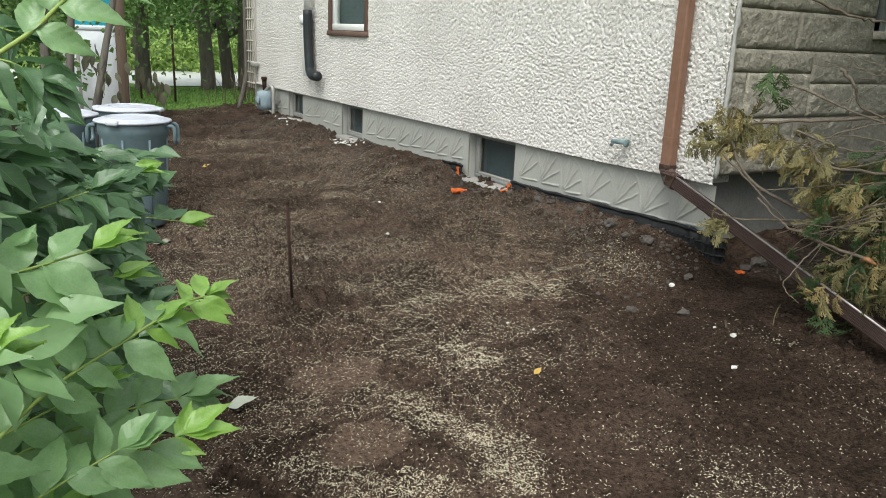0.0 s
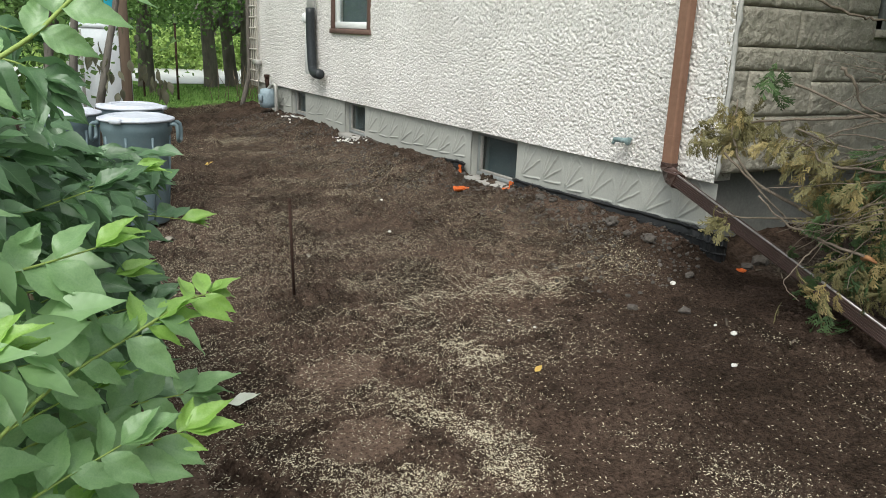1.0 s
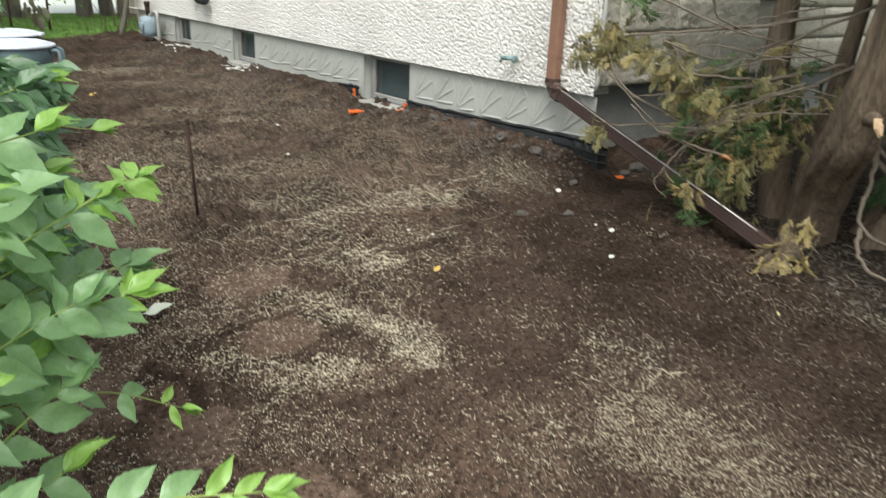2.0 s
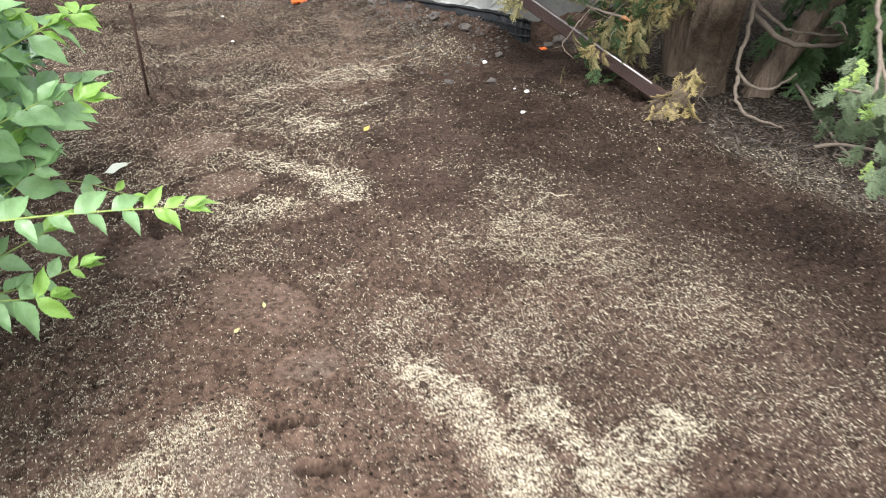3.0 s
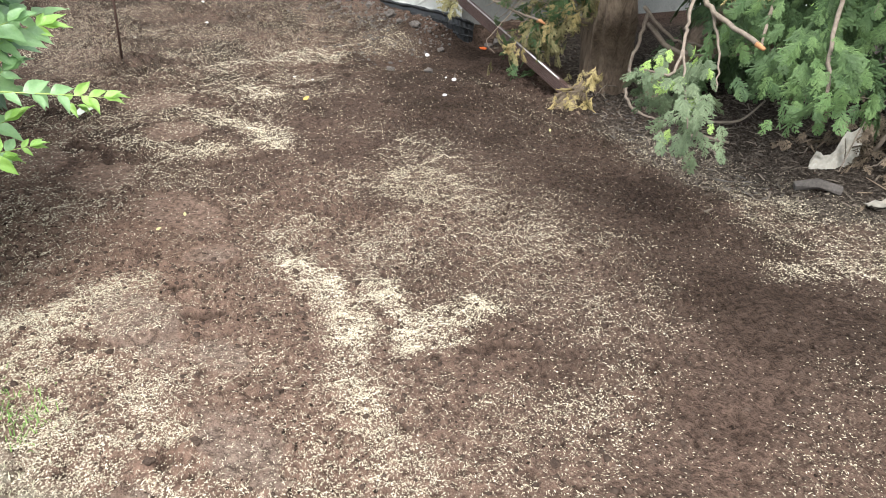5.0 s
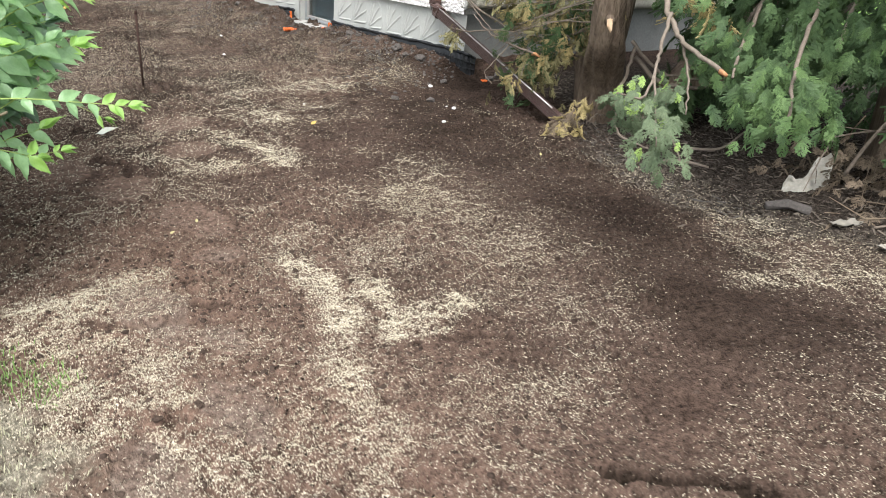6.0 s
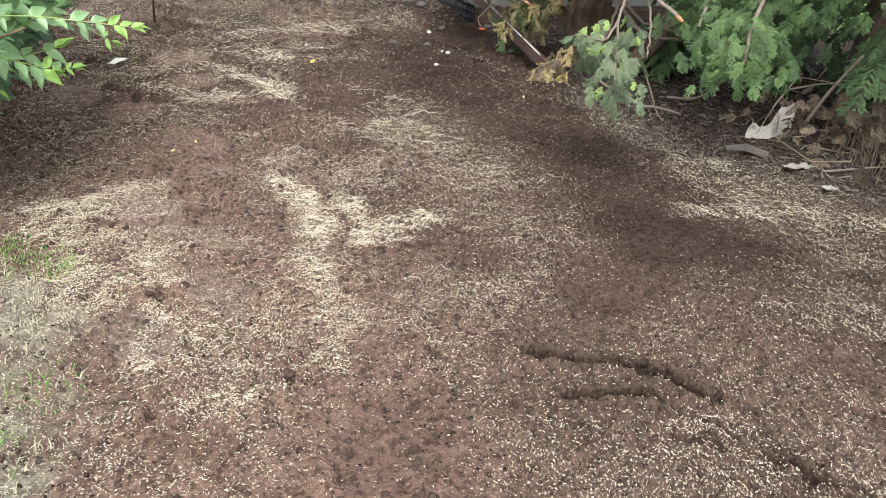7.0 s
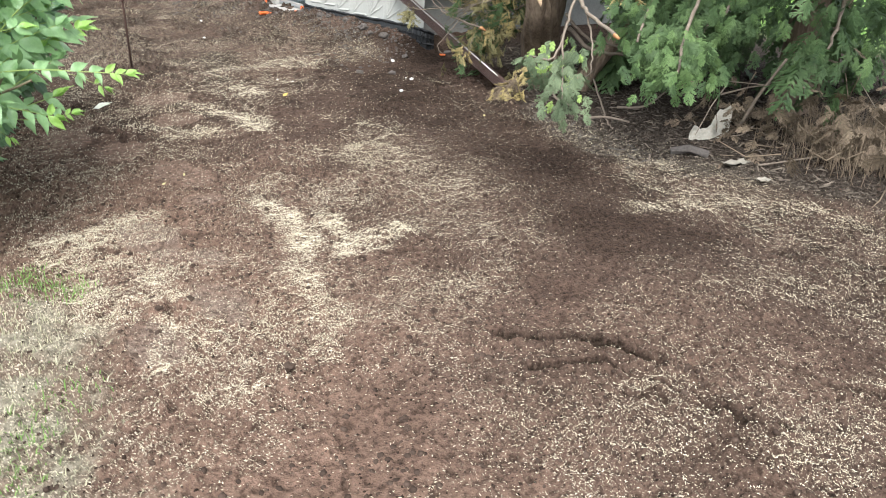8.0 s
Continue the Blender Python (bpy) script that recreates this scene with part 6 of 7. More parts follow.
def spray_cloud(name, poses, mat, parent, label, kinds=SPRAYS):
    """Sprays joined to one mass of foliage."""
    vs, fs, n = [], [], 0
    for k, m in enumerate(poses):
        v, f = kinds[k % 3]
        m = np.array(m)
        vs.append(v @ m[:3, :3].T + m[:3, 3])
        fs.append(f + n)
        n += len(v)
    return tagged(part(name, sheet(name, np.concatenate(vs), np.concatenate(fs), mat, False), None, parent, label), kind="stuff")


def bough(parent, pts, radius, mat=M_TWIG, name="branch", seed=0, end=0.45):
    path = smooth_path(pts, 6)
    rr = random.Random(seed + 100)
    path = [p if k in (0, len(path) - 1) else p + Vector([rr.gauss(0, 0.0025 + 0.11 * radius) for _ in range(3)]) for k, p in enumerate(path)]
    return part(name, Geo().tube(path, [radius * (1 - (1 - end) * k / (len(path) - 1)) for k in range(len(path))], 7, 0.22, seed=seed), mat, parent), path


def drape(path, count, start, spread, size, hang=0.6, seed=0):
    """Poses of sprays hung along a path."""
    rr = random.Random(seed)
    out = []
    for _ in range(count):
        s = start + (1 - start) * rr.random()
        k = min(int(s * (len(path) - 1)), len(path) - 2)
        p = path[k].lerp(path[k + 1], rr.random()) + Vector((rr.gauss(0, spread), rr.gauss(0, spread), rr.gauss(0, spread * 0.7) - spread * 0.4))
        ahead = (path[k + 1] - path[k]).normalized() * 0.7 + Vector((rr.uniform(-0.7, 0.5), rr.uniform(-0.7, 0.5), -hang * rr.uniform(0.3, 1.4)))
        out.append(aim(p, ahead, (rr.uniform(-1, 0.4), rr.uniform(-1, 0.4), rr.uniform(0.2, 1)), size * rr.uniform(0.7, 1.25), rr.uniform(-0.6, 0.6)))
    return out


cedar = thing("cedar_tree", (3.68, 3.1, on_ground(3.68, 3.1)), "old leaning cedar with reddish trunk and dying yellow sprays", "tree")
TRUNK = [(3.76, 3.14, -0.12), (3.71, 3.09, 0.10), (3.54, 2.97, 0.42), (3.30, 2.79, 0.72), (3.18, 2.69, 1.02), (3.14, 2.62, 1.60), (3.40, 2.60, 2.60), (3.90, 2.65, 4.00)]


def gnarled(name, pts, radii, parent, seed, flutes=0.16, n=20):
    """A trunk with lengthwise flutes and a flared foot."""
    path = smooth_path(pts, 7)
    rad = np.interp(np.linspace(0, 1, len(path)), np.linspace(0, 1, len(radii)), radii)
    geo, rows = Geo(), []
    side = Vector((1, 0.2, 0)).normalized()
    for k, p in enumerate(path):
        along = (path[min(k + 1, len(path) - 1)] - path[max(k - 1, 0)]).normalized()
        side = (side - along * side.dot(along)).normalized()
        other = along.cross(side)
        for i in range(n):
            a = 2 * math.pi * i / n
            f = 1 + flutes * noise.noise(Vector((2.2 * math.cos(a) + seed, 2.2 * math.sin(a), 0.12 * k))) + 0.5 * flutes * noise.noise(Vector((6 * math.cos(a), 6 * math.sin(a) + seed, 0.25 * k)))
            rows.append(p + (side * math.cos(a) + other * math.sin(a)) * rad[k] * f)
    faces = [(k * n + i, k * n + (i + 1) % n, (k + 1) * n + (i + 1) % n, (k + 1) * n + i) for k in range(len(path) - 1) for i in range(n)]
    geo.add(rows, faces + [tuple(range(n - 1, -1, -1)), tuple(range((len(path) - 1) * n, len(path) * n))])
    return part(name, geo, M_CEDARBARK, parent)


trunk = gnarled("trunk", TRUNK, [0.17, 0.128, 0.108, 0.098, 0.080, 0.070, 0.06, 0.04], cedar, 1.0, 0.42, 44)
gnarled("stem", [(3.91, 3.34, -0.08), (3.94, 3.44, 0.34), (3.97, 3.51, 0.65), (3.97, 3.56, 0.96), (4.02, 3.55, 2.2)], [0.095, 0.082, 0.075, 0.07, 0.04], cedar, 2.0, 0.2, 14)
gnarled("stem", [(3.84, 3.24, -0.05), (3.91, 3.24, 0.3), (4.00, 3.24, 0.65), (4.12, 3.2, 1.5)], [0.075, 0.06, 0.055, 0.03], cedar, 3.0, 0.2, 12)
gnarled("stem", [(3.82, 2.85, -0.05), (3.92, 2.76, 0.25), (4.10, 2.66, 0.55), (4.40, 2.50, 0.85), (4.9, 2.3, 1.3)], [0.09, 0.068, 0.06, 0.05, 0.04], cedar, 4.0, 0.4, 18)
gnarled("stem", [(3.95, 2.95, 0.0), (4.05, 2.78, 0.38), (4.15, 2.60, 0.42), (4.5, 2.3, 0.50), (4.9, 2.1, 0.72)], [0.07, 0.06, 0.055, 0.05, 0.03], cedar, 5.0, 0.2, 10)
stub = part("branch_stub", Geo().tube([(3.24, 2.74, 0.80), (3.16, 2.665, 0.815), (3.115, 2.63, 0.82)], [0.050, 0.030, 0.022], 10, 0.2), M_CEDARBARK, cedar)
part("torn_wood", Geo().tube([(3.135, 2.64, 0.82), (3.105, 2.62, 0.815), (3.095, 2.615, 0.79), (3.10, 2.60, 0.755)], [0.015, 0.016, 0.012, 0.004], 7, 0.8, seed=3).tube([(3.12, 2.625, 0.82), (3.095, 2.60, 0.80), (3.09, 2.59, 0.765)], [0.010, 0.010, 0.003], 6, 0.8, seed=4), M_CUTWOOD, stub, "pale torn wood", False)
for k, (pts, rad) in enumerate((
    ([(3.62, 2.80, 0.62), (3.52, 2.76, 0.45), (3.47, 2.75, 0.30), (3.51, 2.63, 0.22), (3.57, 2.55, 0.25), (3.60, 2.50, 0.31)], 0.012),
    ([(3.47, 2.74, 0.27), (3.40, 2.70, 0.18), (3.40, 2.60, 0.10), (3.45, 2.45, 0.07)], 0.012),
    ([(3.70, 2.85, 0.55), (3.75, 2.65, 0.42), (3.95, 2.45, 0.42), (4.2, 2.2, 0.5)], 0.018),
    ([(3.68, 2.88, 0.65), (3.72, 2.72, 0.52), (3.80, 2.60, 0.47), (4.0, 2.35, 0.46)], 0.013),
    ([(3.60, 2.40, 0.55), (3.50, 2.30, 0.60), (3.35, 2.20, 0.58)], 0.008),
    ([(3.10, 3.75, 1.60), (3.30, 3.62, 1.52), (3.45, 3.55, 1.50), (3.80, 3.15, 1.45)], 0.0065),
    ([(3.28, 3.64, 1.30), (3.34, 3.59, 1.22), (3.42, 3.55, 1.12), (3.75, 3.15, 0.95)], 0.0078),
    ([(3.17, 3.78, 1.22), (3.45, 3.50, 1.08), (3.75, 3.15, 1.0)], 0.0059),
    ([(3.20, 3.75, 1.02), (3.32, 3.62, 0.96), (3.50, 3.45, 0.95), (3.80, 3.1, 1.0)], 0.0052),
    ([(3.18, 4.12, 0.86), (3.26, 3.92, 0.68), (3.32, 3.75, 0.55), (3.40, 3.50, 0.45)], 0.0059),
    ([(3.33, 3.40, 0.49), (3.27, 3.60, 0.53), (3.23, 3.76, 0.58), (3.20, 3.90, 0.68)], 0.0084),
    ([(3.28, 3.58, 0.53), (3.20, 3.62, 0.43), (3.10, 3.62, 0.33), (3.08, 3.52, 0.28)], 0.0039),
    ([(3.40, 3.40, 0.60), (3.22, 3.52, 0.62), (3.05, 3.66, 0.62)], 0.0033),
    ([(3.50, 3.30, 0.85), (3.30, 3.55, 0.80), (3.05, 3.80, 0.74)], 0.0033),
    ([(3.66, 2.95, 0.14), (3.48, 2.92, 0.17), (3.35, 2.88, 0.13)], 0.0046),
    ([(3.62, 2.5, 0.25), (3.3, 2.1, 0.1), (3.05, 1.85, 0.12)], 0.0078),
)):
    bough(cedar, pts, rad, seed=k)
part("torn_wood", Geo().tube([(3.335, 3.42, 0.485), (3.33, 3.385, 0.49), (3.335, 3.35, 0.475)], [0.013, 0.015, 0.005], 7, 0.6, seed=9), M_ORANGEWOOD, cedar, "torn orange wood of a broken bough")
_, p1 = bough(cedar, [(3.78, 3.10, 0.95), (3.60, 3.32, 0.87), (3.48, 3.48, 0.80), (3.40, 3.60, 0.74)], 0.012, seed=20)
_, p2 = bough(cedar, [(3.85, 3.10, 1.20), (3.55, 3.65, 1.08), (3.40, 4.05, 1.02), (3.30, 4.32, 0.95)], 0.010, seed=21)
_, p3 = bough(cedar, [(3.75, 3.10, 0.75), (3.55, 3.30, 0.62), (3.42, 3.45, 0.45), (3.38, 3.55, 0.35)], 0.010, seed=22)
_, p4 = bough(cedar, [(3.30, 3.72, 0.60), (3.22, 4.00, 0.55), (3.20, 4.16, 0.56)], 0.006, seed=23)
_, p5 = bough(cedar, [(3.85, 3.0, 1.0), (3.62, 3.25, 0.78), (3.48, 3.42, 0.58), (3.42, 3.50, 0.36)], 0.010, seed=24)
_, p7 = bough(cedar, [(3.36, 3.66, 0.60), (3.26, 4.00, 0.75), (3.26, 4.15, 0.94), (3.35, 4.22, 1.11)], 0.009, seed=26)
_, p8 = bough(cedar, [(3.62, 3.35, 0.85), (3.28, 3.60, 0.87), (3.27, 3.72, 0.94), (3.21, 3.80, 0.97)], 0.008, seed=27)
_, p6 = bough(cedar, [(3.85, 3.0, 1.25), (3.60, 3.35, 1.02), (3.45, 3.55, 0.85), (3.38, 3.66, 0.72)], 0.008, seed=25)
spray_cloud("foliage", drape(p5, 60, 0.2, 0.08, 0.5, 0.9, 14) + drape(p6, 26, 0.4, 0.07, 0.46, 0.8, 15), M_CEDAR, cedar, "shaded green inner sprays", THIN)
spray_cloud("foliage", drape(p7, 26, 0.60, 0.055, 0.46, 0.7, 51) + drape(p8, 34, 0.25, 0.07, 0.46, 0.9, 52), M_CEDARDRY, cedar, "yellowing dying cedar sprays", THIN)
spray_cloud("foliage", drape(p7, 9, 0.62, 0.05, 0.42, 0.7, 53) + drape(p8, 18, 0.2, 0.08, 0.46, 0.9, 54), M_CEDARGOLD, cedar, "golden dead spray tips", THIN)
spray_cloud("foliage", drape(p5, 26, 0.2, 0.08, 0.46, 0.9, 16) + drape(p6, 30, 0.3, 0.07, 0.46, 0.8, 17), M_CEDARGOLD, cedar, "golden dead spray tips", THIN)
spray_cloud("foliage", drape(p1, 60, 0.2, 0.08, 0.48, 0.8, 1) + drape(p2, 46, 0.60, 0.06, 0.48, 0.7, 2) + drape(p3, 70, 0.2, 0.09, 0.48, 0.9, 3) + drape(p4, 9, 0.6, 0.03, 0.42, 0.8, 4), M_CEDARDRY, cedar, "yellowing dying cedar sprays", THIN)
spray_cloud("foliage", drape(p1, 34, 0.3, 0.08, 0.46, 0.8, 11) + drape(p2, 12, 0.70, 0.05, 0.46, 0.7, 12) + drape(p3, 30, 0.2, 0.08, 0.46, 0.9, 13), M_CEDARGOLD, cedar, "golden dead spray tips", THIN)
spray_cloud("foliage", drape(p1, 44, 0.3, 0.10, 0.46, 0.8, 5) + drape(p3, 36, 0.2, 0.10, 0.46, 0.9, 6) + drape([Vector((3.18, 3.90, 1.36)), Vector((3.20, 3.90, 1.20))], 4, 0.1, 0.02, 0.6, 0.9, 7), M_CEDAR, cedar, "green cedar sprays", THIN)
spray_cloud("foliage", drape([Vector((3.38, 2.98, 0.30)), Vector((3.25, 2.95, 0.20)), Vector((3.19, 2.92, 0.13))], 24, 0.0, 0.045, 0.5, 0.9, 8), M_CEDARGOLD, cedar, "golden dry sprays hanging over the pipe end", THIN)
spray_cloud("foliage", drape([Vector((3.38, 2.98, 0.28)), Vector((3.25, 2.95, 0.18)), Vector((3.19, 2.92, 0.12))], 22, 0.0, 0.05, 0.45, 0.9, 19), M_CEDARDEAD, cedar, "brown dead sprays at the pipe end", THIN)
rr = random.Random(77)
# Crown sprays lie above view, thickened to shade trunk and stone front.
crown = [aim((4.4 + r.gauss(0, 0.6), 2.5 + r.gauss(0, 0.75), r.uniform(1.9, 4.3)), (r.uniform(-1, 1), r.uniform(-1, 1), -0.6), (0, 0, 1), r.uniform(1.8, 3.0)) for _ in range(760)]
shade = [aim((4.75 + r.gauss(0, 0.35), 2.75 + r.gauss(0, 0.35), r.uniform(0.15, 1.9)), (r.uniform(-1, 0.4), r.uniform(-1, 1), -0.5), (0, 0, 1), r.uniform(1.1, 1.9)) for _ in range(330)]
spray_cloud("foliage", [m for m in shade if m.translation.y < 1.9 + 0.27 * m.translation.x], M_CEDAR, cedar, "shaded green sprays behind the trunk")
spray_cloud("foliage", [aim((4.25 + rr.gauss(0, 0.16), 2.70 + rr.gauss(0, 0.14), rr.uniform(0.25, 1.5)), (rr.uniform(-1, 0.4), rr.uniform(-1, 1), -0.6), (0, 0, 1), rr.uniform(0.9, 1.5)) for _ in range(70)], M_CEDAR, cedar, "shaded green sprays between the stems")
spray_cloud("foliage", drape([Vector((2.92, 2.08, 1.20)), Vector((3.0, 2.02, 1.05)), Vector((3.08, 1.98, 0.95))], 12, 0.0, 0.05, 0.55, 0.9, 18), M_CEDARGOLD, cedar, "golden hanging sprays", THIN)
spray_cloud("crown", [m for m in crown if m.translation.y < 1.35 + 0.5 * m.translation.x or m.translation.z > 2.2], M_CEDAR, cedar, "green crown")

for k in range(26):
    a = Vector((rr.uniform(3.45, 3.75), rr.uniform(3.25, 3.6), rr.uniform(0.45, 1.35)))
    b = a + Vector((-rr.uniform(0.15, 0.42), rr.uniform(-0.1, 0.45), rr.uniform(-0.22, 0.12)))
    c = a.lerp(b, 0.5) + Vector((rr.uniform(-0.05, 0.05), rr.uniform(-0.05, 0.05), rr.uniform(-0.05, 0.06)))
    bough(cedar, [tuple(a), tuple(c), tuple(b)], rr.uniform(0.0018, 0.0036), name="twig", seed=200 + k)

for k in range(14):
    a = Vector((rr.uniform(3.40, 3.62), rr.uniform(2.95, 3.25), rr.uniform(0.75, 1.25)))
    b = a + Vector((-rr.uniform(0.10, 0.30), rr.uniform(0.35, 0.75), -rr.uniform(0.10, 0.38)))
    c = a.lerp(b, 0.5) + Vector((rr.uniform(-0.06, 0.04), rr.uniform(-0.05, 0.05), rr.uniform(0.0, 0.10)))
    _, way = bough(cedar, [tuple(a), tuple(c), tuple(b)], rr.uniform(0.0028, 0.0046), name="twig", seed=300 + k)
    for j in (7, 10):
        p = way[j]
        bough(cedar, [tuple(p), tuple(p + Vector((rr.uniform(-0.05, 0.02), rr.uniform(0.0, 0.08), rr.uniform(-0.10, 0.02)))), tuple(p + Vector((rr.uniform(-0.10, 0.02), rr.uniform(0.04, 0.16), rr.uniform(-0.18, 0.02))))], 0.0018, name="twig", seed=330 + 3 * k + j)

cedar_b = thing("cedar_tree", (4.6, 1.5, on_ground(4.6, 1.5)), "green cedar with drooping sprays over dead brush", "tree")
gnarled("trunk", [(4.6, 1.5, -0.1), (4.55, 1.5, 0.8), (4.5, 1.45, 2.0), (4.5, 1.4, 3.4)], [0.14, 0.11, 0.09, 0.04], cedar_b, 7.0, 0.25, 14)
_, q0 = bough(cedar_b, [(4.0, 2.4, 1.75), (3.2, 2.2, 1.5), (2.62, 1.96, 1.18), (2.49, 1.79, 0.95), (2.44, 1.67, 0.865), (2.36, 1.41, 0.79)], 0.016, seed=31, end=0.6)
part("torn_wood", Geo().tube([(2.362, 1.42, 0.79), (2.35, 1.38, 0.782)], [0.012, 0.007], 7, 0.5), M_ORANGEWOOD, cedar_b, "torn orange branch end")
_, q1 = bough(cedar_b, [(2.50, 1.80, 0.97), (2.38, 1.74, 0.84), (2.26, 1.66, 0.74), (2.12, 1.60, 0.66), (2.0, 1.64, 0.68)], 0.009, seed=32)
_, q1b = bough(cedar_b, [(2.26, 1.66, 0.74), (2.16, 1.55, 0.60), (2.06, 1.45, 0.50)], 0.006, seed=33)
bough(cedar_b, [(2.45, 1.68, 0.86), (2.42, 1.60, 0.72), (2.38, 1.55, 0.58)], 0.007, seed=34)
spray_cloud("foliage", drape(q1, 12, 0.5, 0.05, 0.36, 0.6, 44) + drape(q1b, 6, 0.3, 0.06, 0.36, 0.6, 45), M_BANKLEAF, cedar_b, "yellow-green young spray tips")
spray_cloud("foliage", drape(q1b, 62, 0.0, 0.07, 0.5, 0.8, 41) + drape(q1, 20, 0.55, 0.05, 0.42, 0.5, 42), M_CEDARPALE, cedar_b, "pale green hanging sprays")
greens, tips = [], []
for k, (pts, count, spread) in enumerate((
    ([(4.4, 1.7, 1.9), (3.8, 1.65, 1.5), (3.3, 1.55, 1.0), (2.95, 1.40, 0.75), (2.75, 1.28, 0.60)], 46, 0.10),
    ([(4.4, 1.5, 1.7), (3.7, 1.50, 1.2), (3.35, 1.42, 0.85)], 46, 0.12),
    ([(4.4, 1.3, 1.9), (3.6, 1.00, 1.55), (3.1, 0.78, 1.32), (2.85, 0.70, 1.20)], 40, 0.12),
    ([(4.5, 1.2, 1.9), (3.9, 0.70, 1.5), (3.5, 0.45, 1.25)], 40, 0.12),
    ([(4.4, 1.8, 1.6), (3.5, 2.05, 1.3), (3.0, 1.95, 1.02)], 34, 0.12),
    ([(4.4, 2.0, 1.6), (3.8, 2.45, 1.3), (3.45, 2.42, 1.05)], 34, 0.10),
    ([(4.4, 1.7, 1.2), (3.9, 1.75, 0.9), (3.6, 1.7, 0.65)], 36, 0.12),
    ([(4.5, 1.3, 1.2), (4.1, 1.1, 0.9), (3.8, 1.0, 0.7)], 36, 0.14),
    ([(4.4, 1.9, 1.7), (3.7, 1.95, 1.2), (3.2, 1.82, 0.86), (2.95, 1.70, 0.68)], 40, 0.11),
    ([(4.4, 1.95, 1.5), (3.8, 2.1, 1.0), (3.4, 2.02, 0.70)], 40, 0.12),
    ([(4.4, 1.6, 1.8), (3.4, 1.25, 1.5), (2.9, 1.05, 1.28)], 30, 0.09),
)):
    _, q = bough(cedar_b, pts, 0.016, seed=50 + k)
    greens += drape(q, int(1.5 * count), 0.25, 1.15 * spread, 0.72, 0.7, 60 + k)
    tips += drape(q, count // (1 if k < 2 else 4), 0.7, spread, 0.6, 0.7, 80 + k)
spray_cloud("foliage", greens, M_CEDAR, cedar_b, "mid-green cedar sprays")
spray_cloud("foliage", tips, M_CEDARTIP, cedar_b, "fresh bright green spray tips")
# Unseen sprays added overhead to keep sun and sky off the trunk.
over = [aim((3.9 + r.gauss(0, 0.55), 1.75 + r.gauss(0, 0.85), r.uniform(1.75, 3.6)), (r.uniform(-1, 0.6), r.uniform(-1, 1), -0.4), (0, 0, 1), r.uniform(2.0, 3.0)) for _ in range(520)]
spray_cloud("crown", [m for m in over if m.translation.z > 1.6 + 0.5 * max(0, 3.4 - m.translation.x) and m.translation.y < 3.3], M_CEDAR, cedar_b, "unseen green sprays added overhead to block the sun")
inner = [aim((4.5 + r.gauss(0, 0.4), 1.4 + r.gauss(0, 0.6), r.uniform(0.3, 2.6)), (r.uniform(-1, 0.4), r.uniform(-1, 1), -0.6), (0, 0, 1), r.uniform(1.2, 2.0)) for _ in range(170)]
spray_cloud("crown", inner, M_CEDAR, cedar_b, "dense inner foliage")

# Added tree; its dark sprays cover the bright lawn past the house.
cedar_c = thing("cedar_tree", (5.9, 1.9, on_ground(5.9, 1.9)), "dark green cedar added to hide the lawn past the front", "tree")
gnarled("trunk", [(5.9, 1.9, -0.1), (5.88, 1.9, 1.0), (5.85, 1.9, 2.4)], [0.12, 0.09, 0.04], cedar_c, 8.0, 0.25, 12)
spray_cloud("crown", [aim((5.8 + r.gauss(0, 0.45), 1.9 + r.gauss(0, 0.6), r.uniform(0.2, 2.6)), (r.uniform(-1, 0.4), r.uniform(-1, 1), -0.5), (0, 0, 1), r.uniform(1.6, 2.6)) for _ in range(210)], M_CEDAR, cedar_c, "dense dark green sprays")

brush = thing("brush_pile", (3.9, 0.7, on_ground(3.9, 0.7)), "heap of dead brown cedar brush and sticks", "brush")
dead = [aim((3.92 + r.gauss(0, 0.30), 0.70 + r.gauss(0, 0.34), 0.06 + abs(r.gauss(0, 0.26))), (r.uniform(-1, 1), r.uniform(-1, 1), r.uniform(-0.9, 0.3)), (r.uniform(-1, 1), r.uniform(-1, 1), 1), r.uniform(0.5, 0.95)) for _ in range(240)]
dead += [aim((3.78 + r.gauss(0, 0.16), 1.52 + r.gauss(0, 0.16), 0.08 + abs(r.gauss(0, 0.14))), (r.uniform(-1, 1), r.uniform(-1, 1), r.uniform(-0.9, 0.2)), (r.uniform(-1, 1), r.uniform(-1, 1), 1), r.uniform(0.4, 0.8)) for _ in range(70)]
dead += [aim((4.05 + r.gauss(0, 0.28), 0.55 + r.gauss(0, 0.32), 0.05 + abs(r.gauss(0, 0.20))), (r.uniform(-1, 1), r.uniform(-1, 1), r.uniform(-0.9, 0.3)), (r.uniform(-1, 1), r.uniform(-1, 1), 1), r.uniform(0.3, 0.6)) for _ in range(200)]
spray_cloud("dead_sprays", dead, M_CEDARDEAD, brush, "brown dead sprays")
for k in range(46):
    a, h = r.uniform(0, 6.28), r.uniform(0.05, 0.60)
    x, y = 3.82 + r.gauss(0, 0.33), 0.78 + r.gauss(0, 0.40)
    length = r.uniform(0.15, 0.45)
    part("stick", Geo().tube([(x, y, h), (x + 0.5 * length * math.cos(a) + r.uniform(-0.03, 0.03), y + 0.5 * length * math.sin(a), h * 0.8), (x + length * math.cos(a), y + length * math.sin(a), max(h * r.uniform(0.2, 1.2), 0.08))], [0.0042, 0.0036, 0.002], 5, 0.2, seed=k), M_CEDARDEAD if k % 3 else M_TWIG, brush)
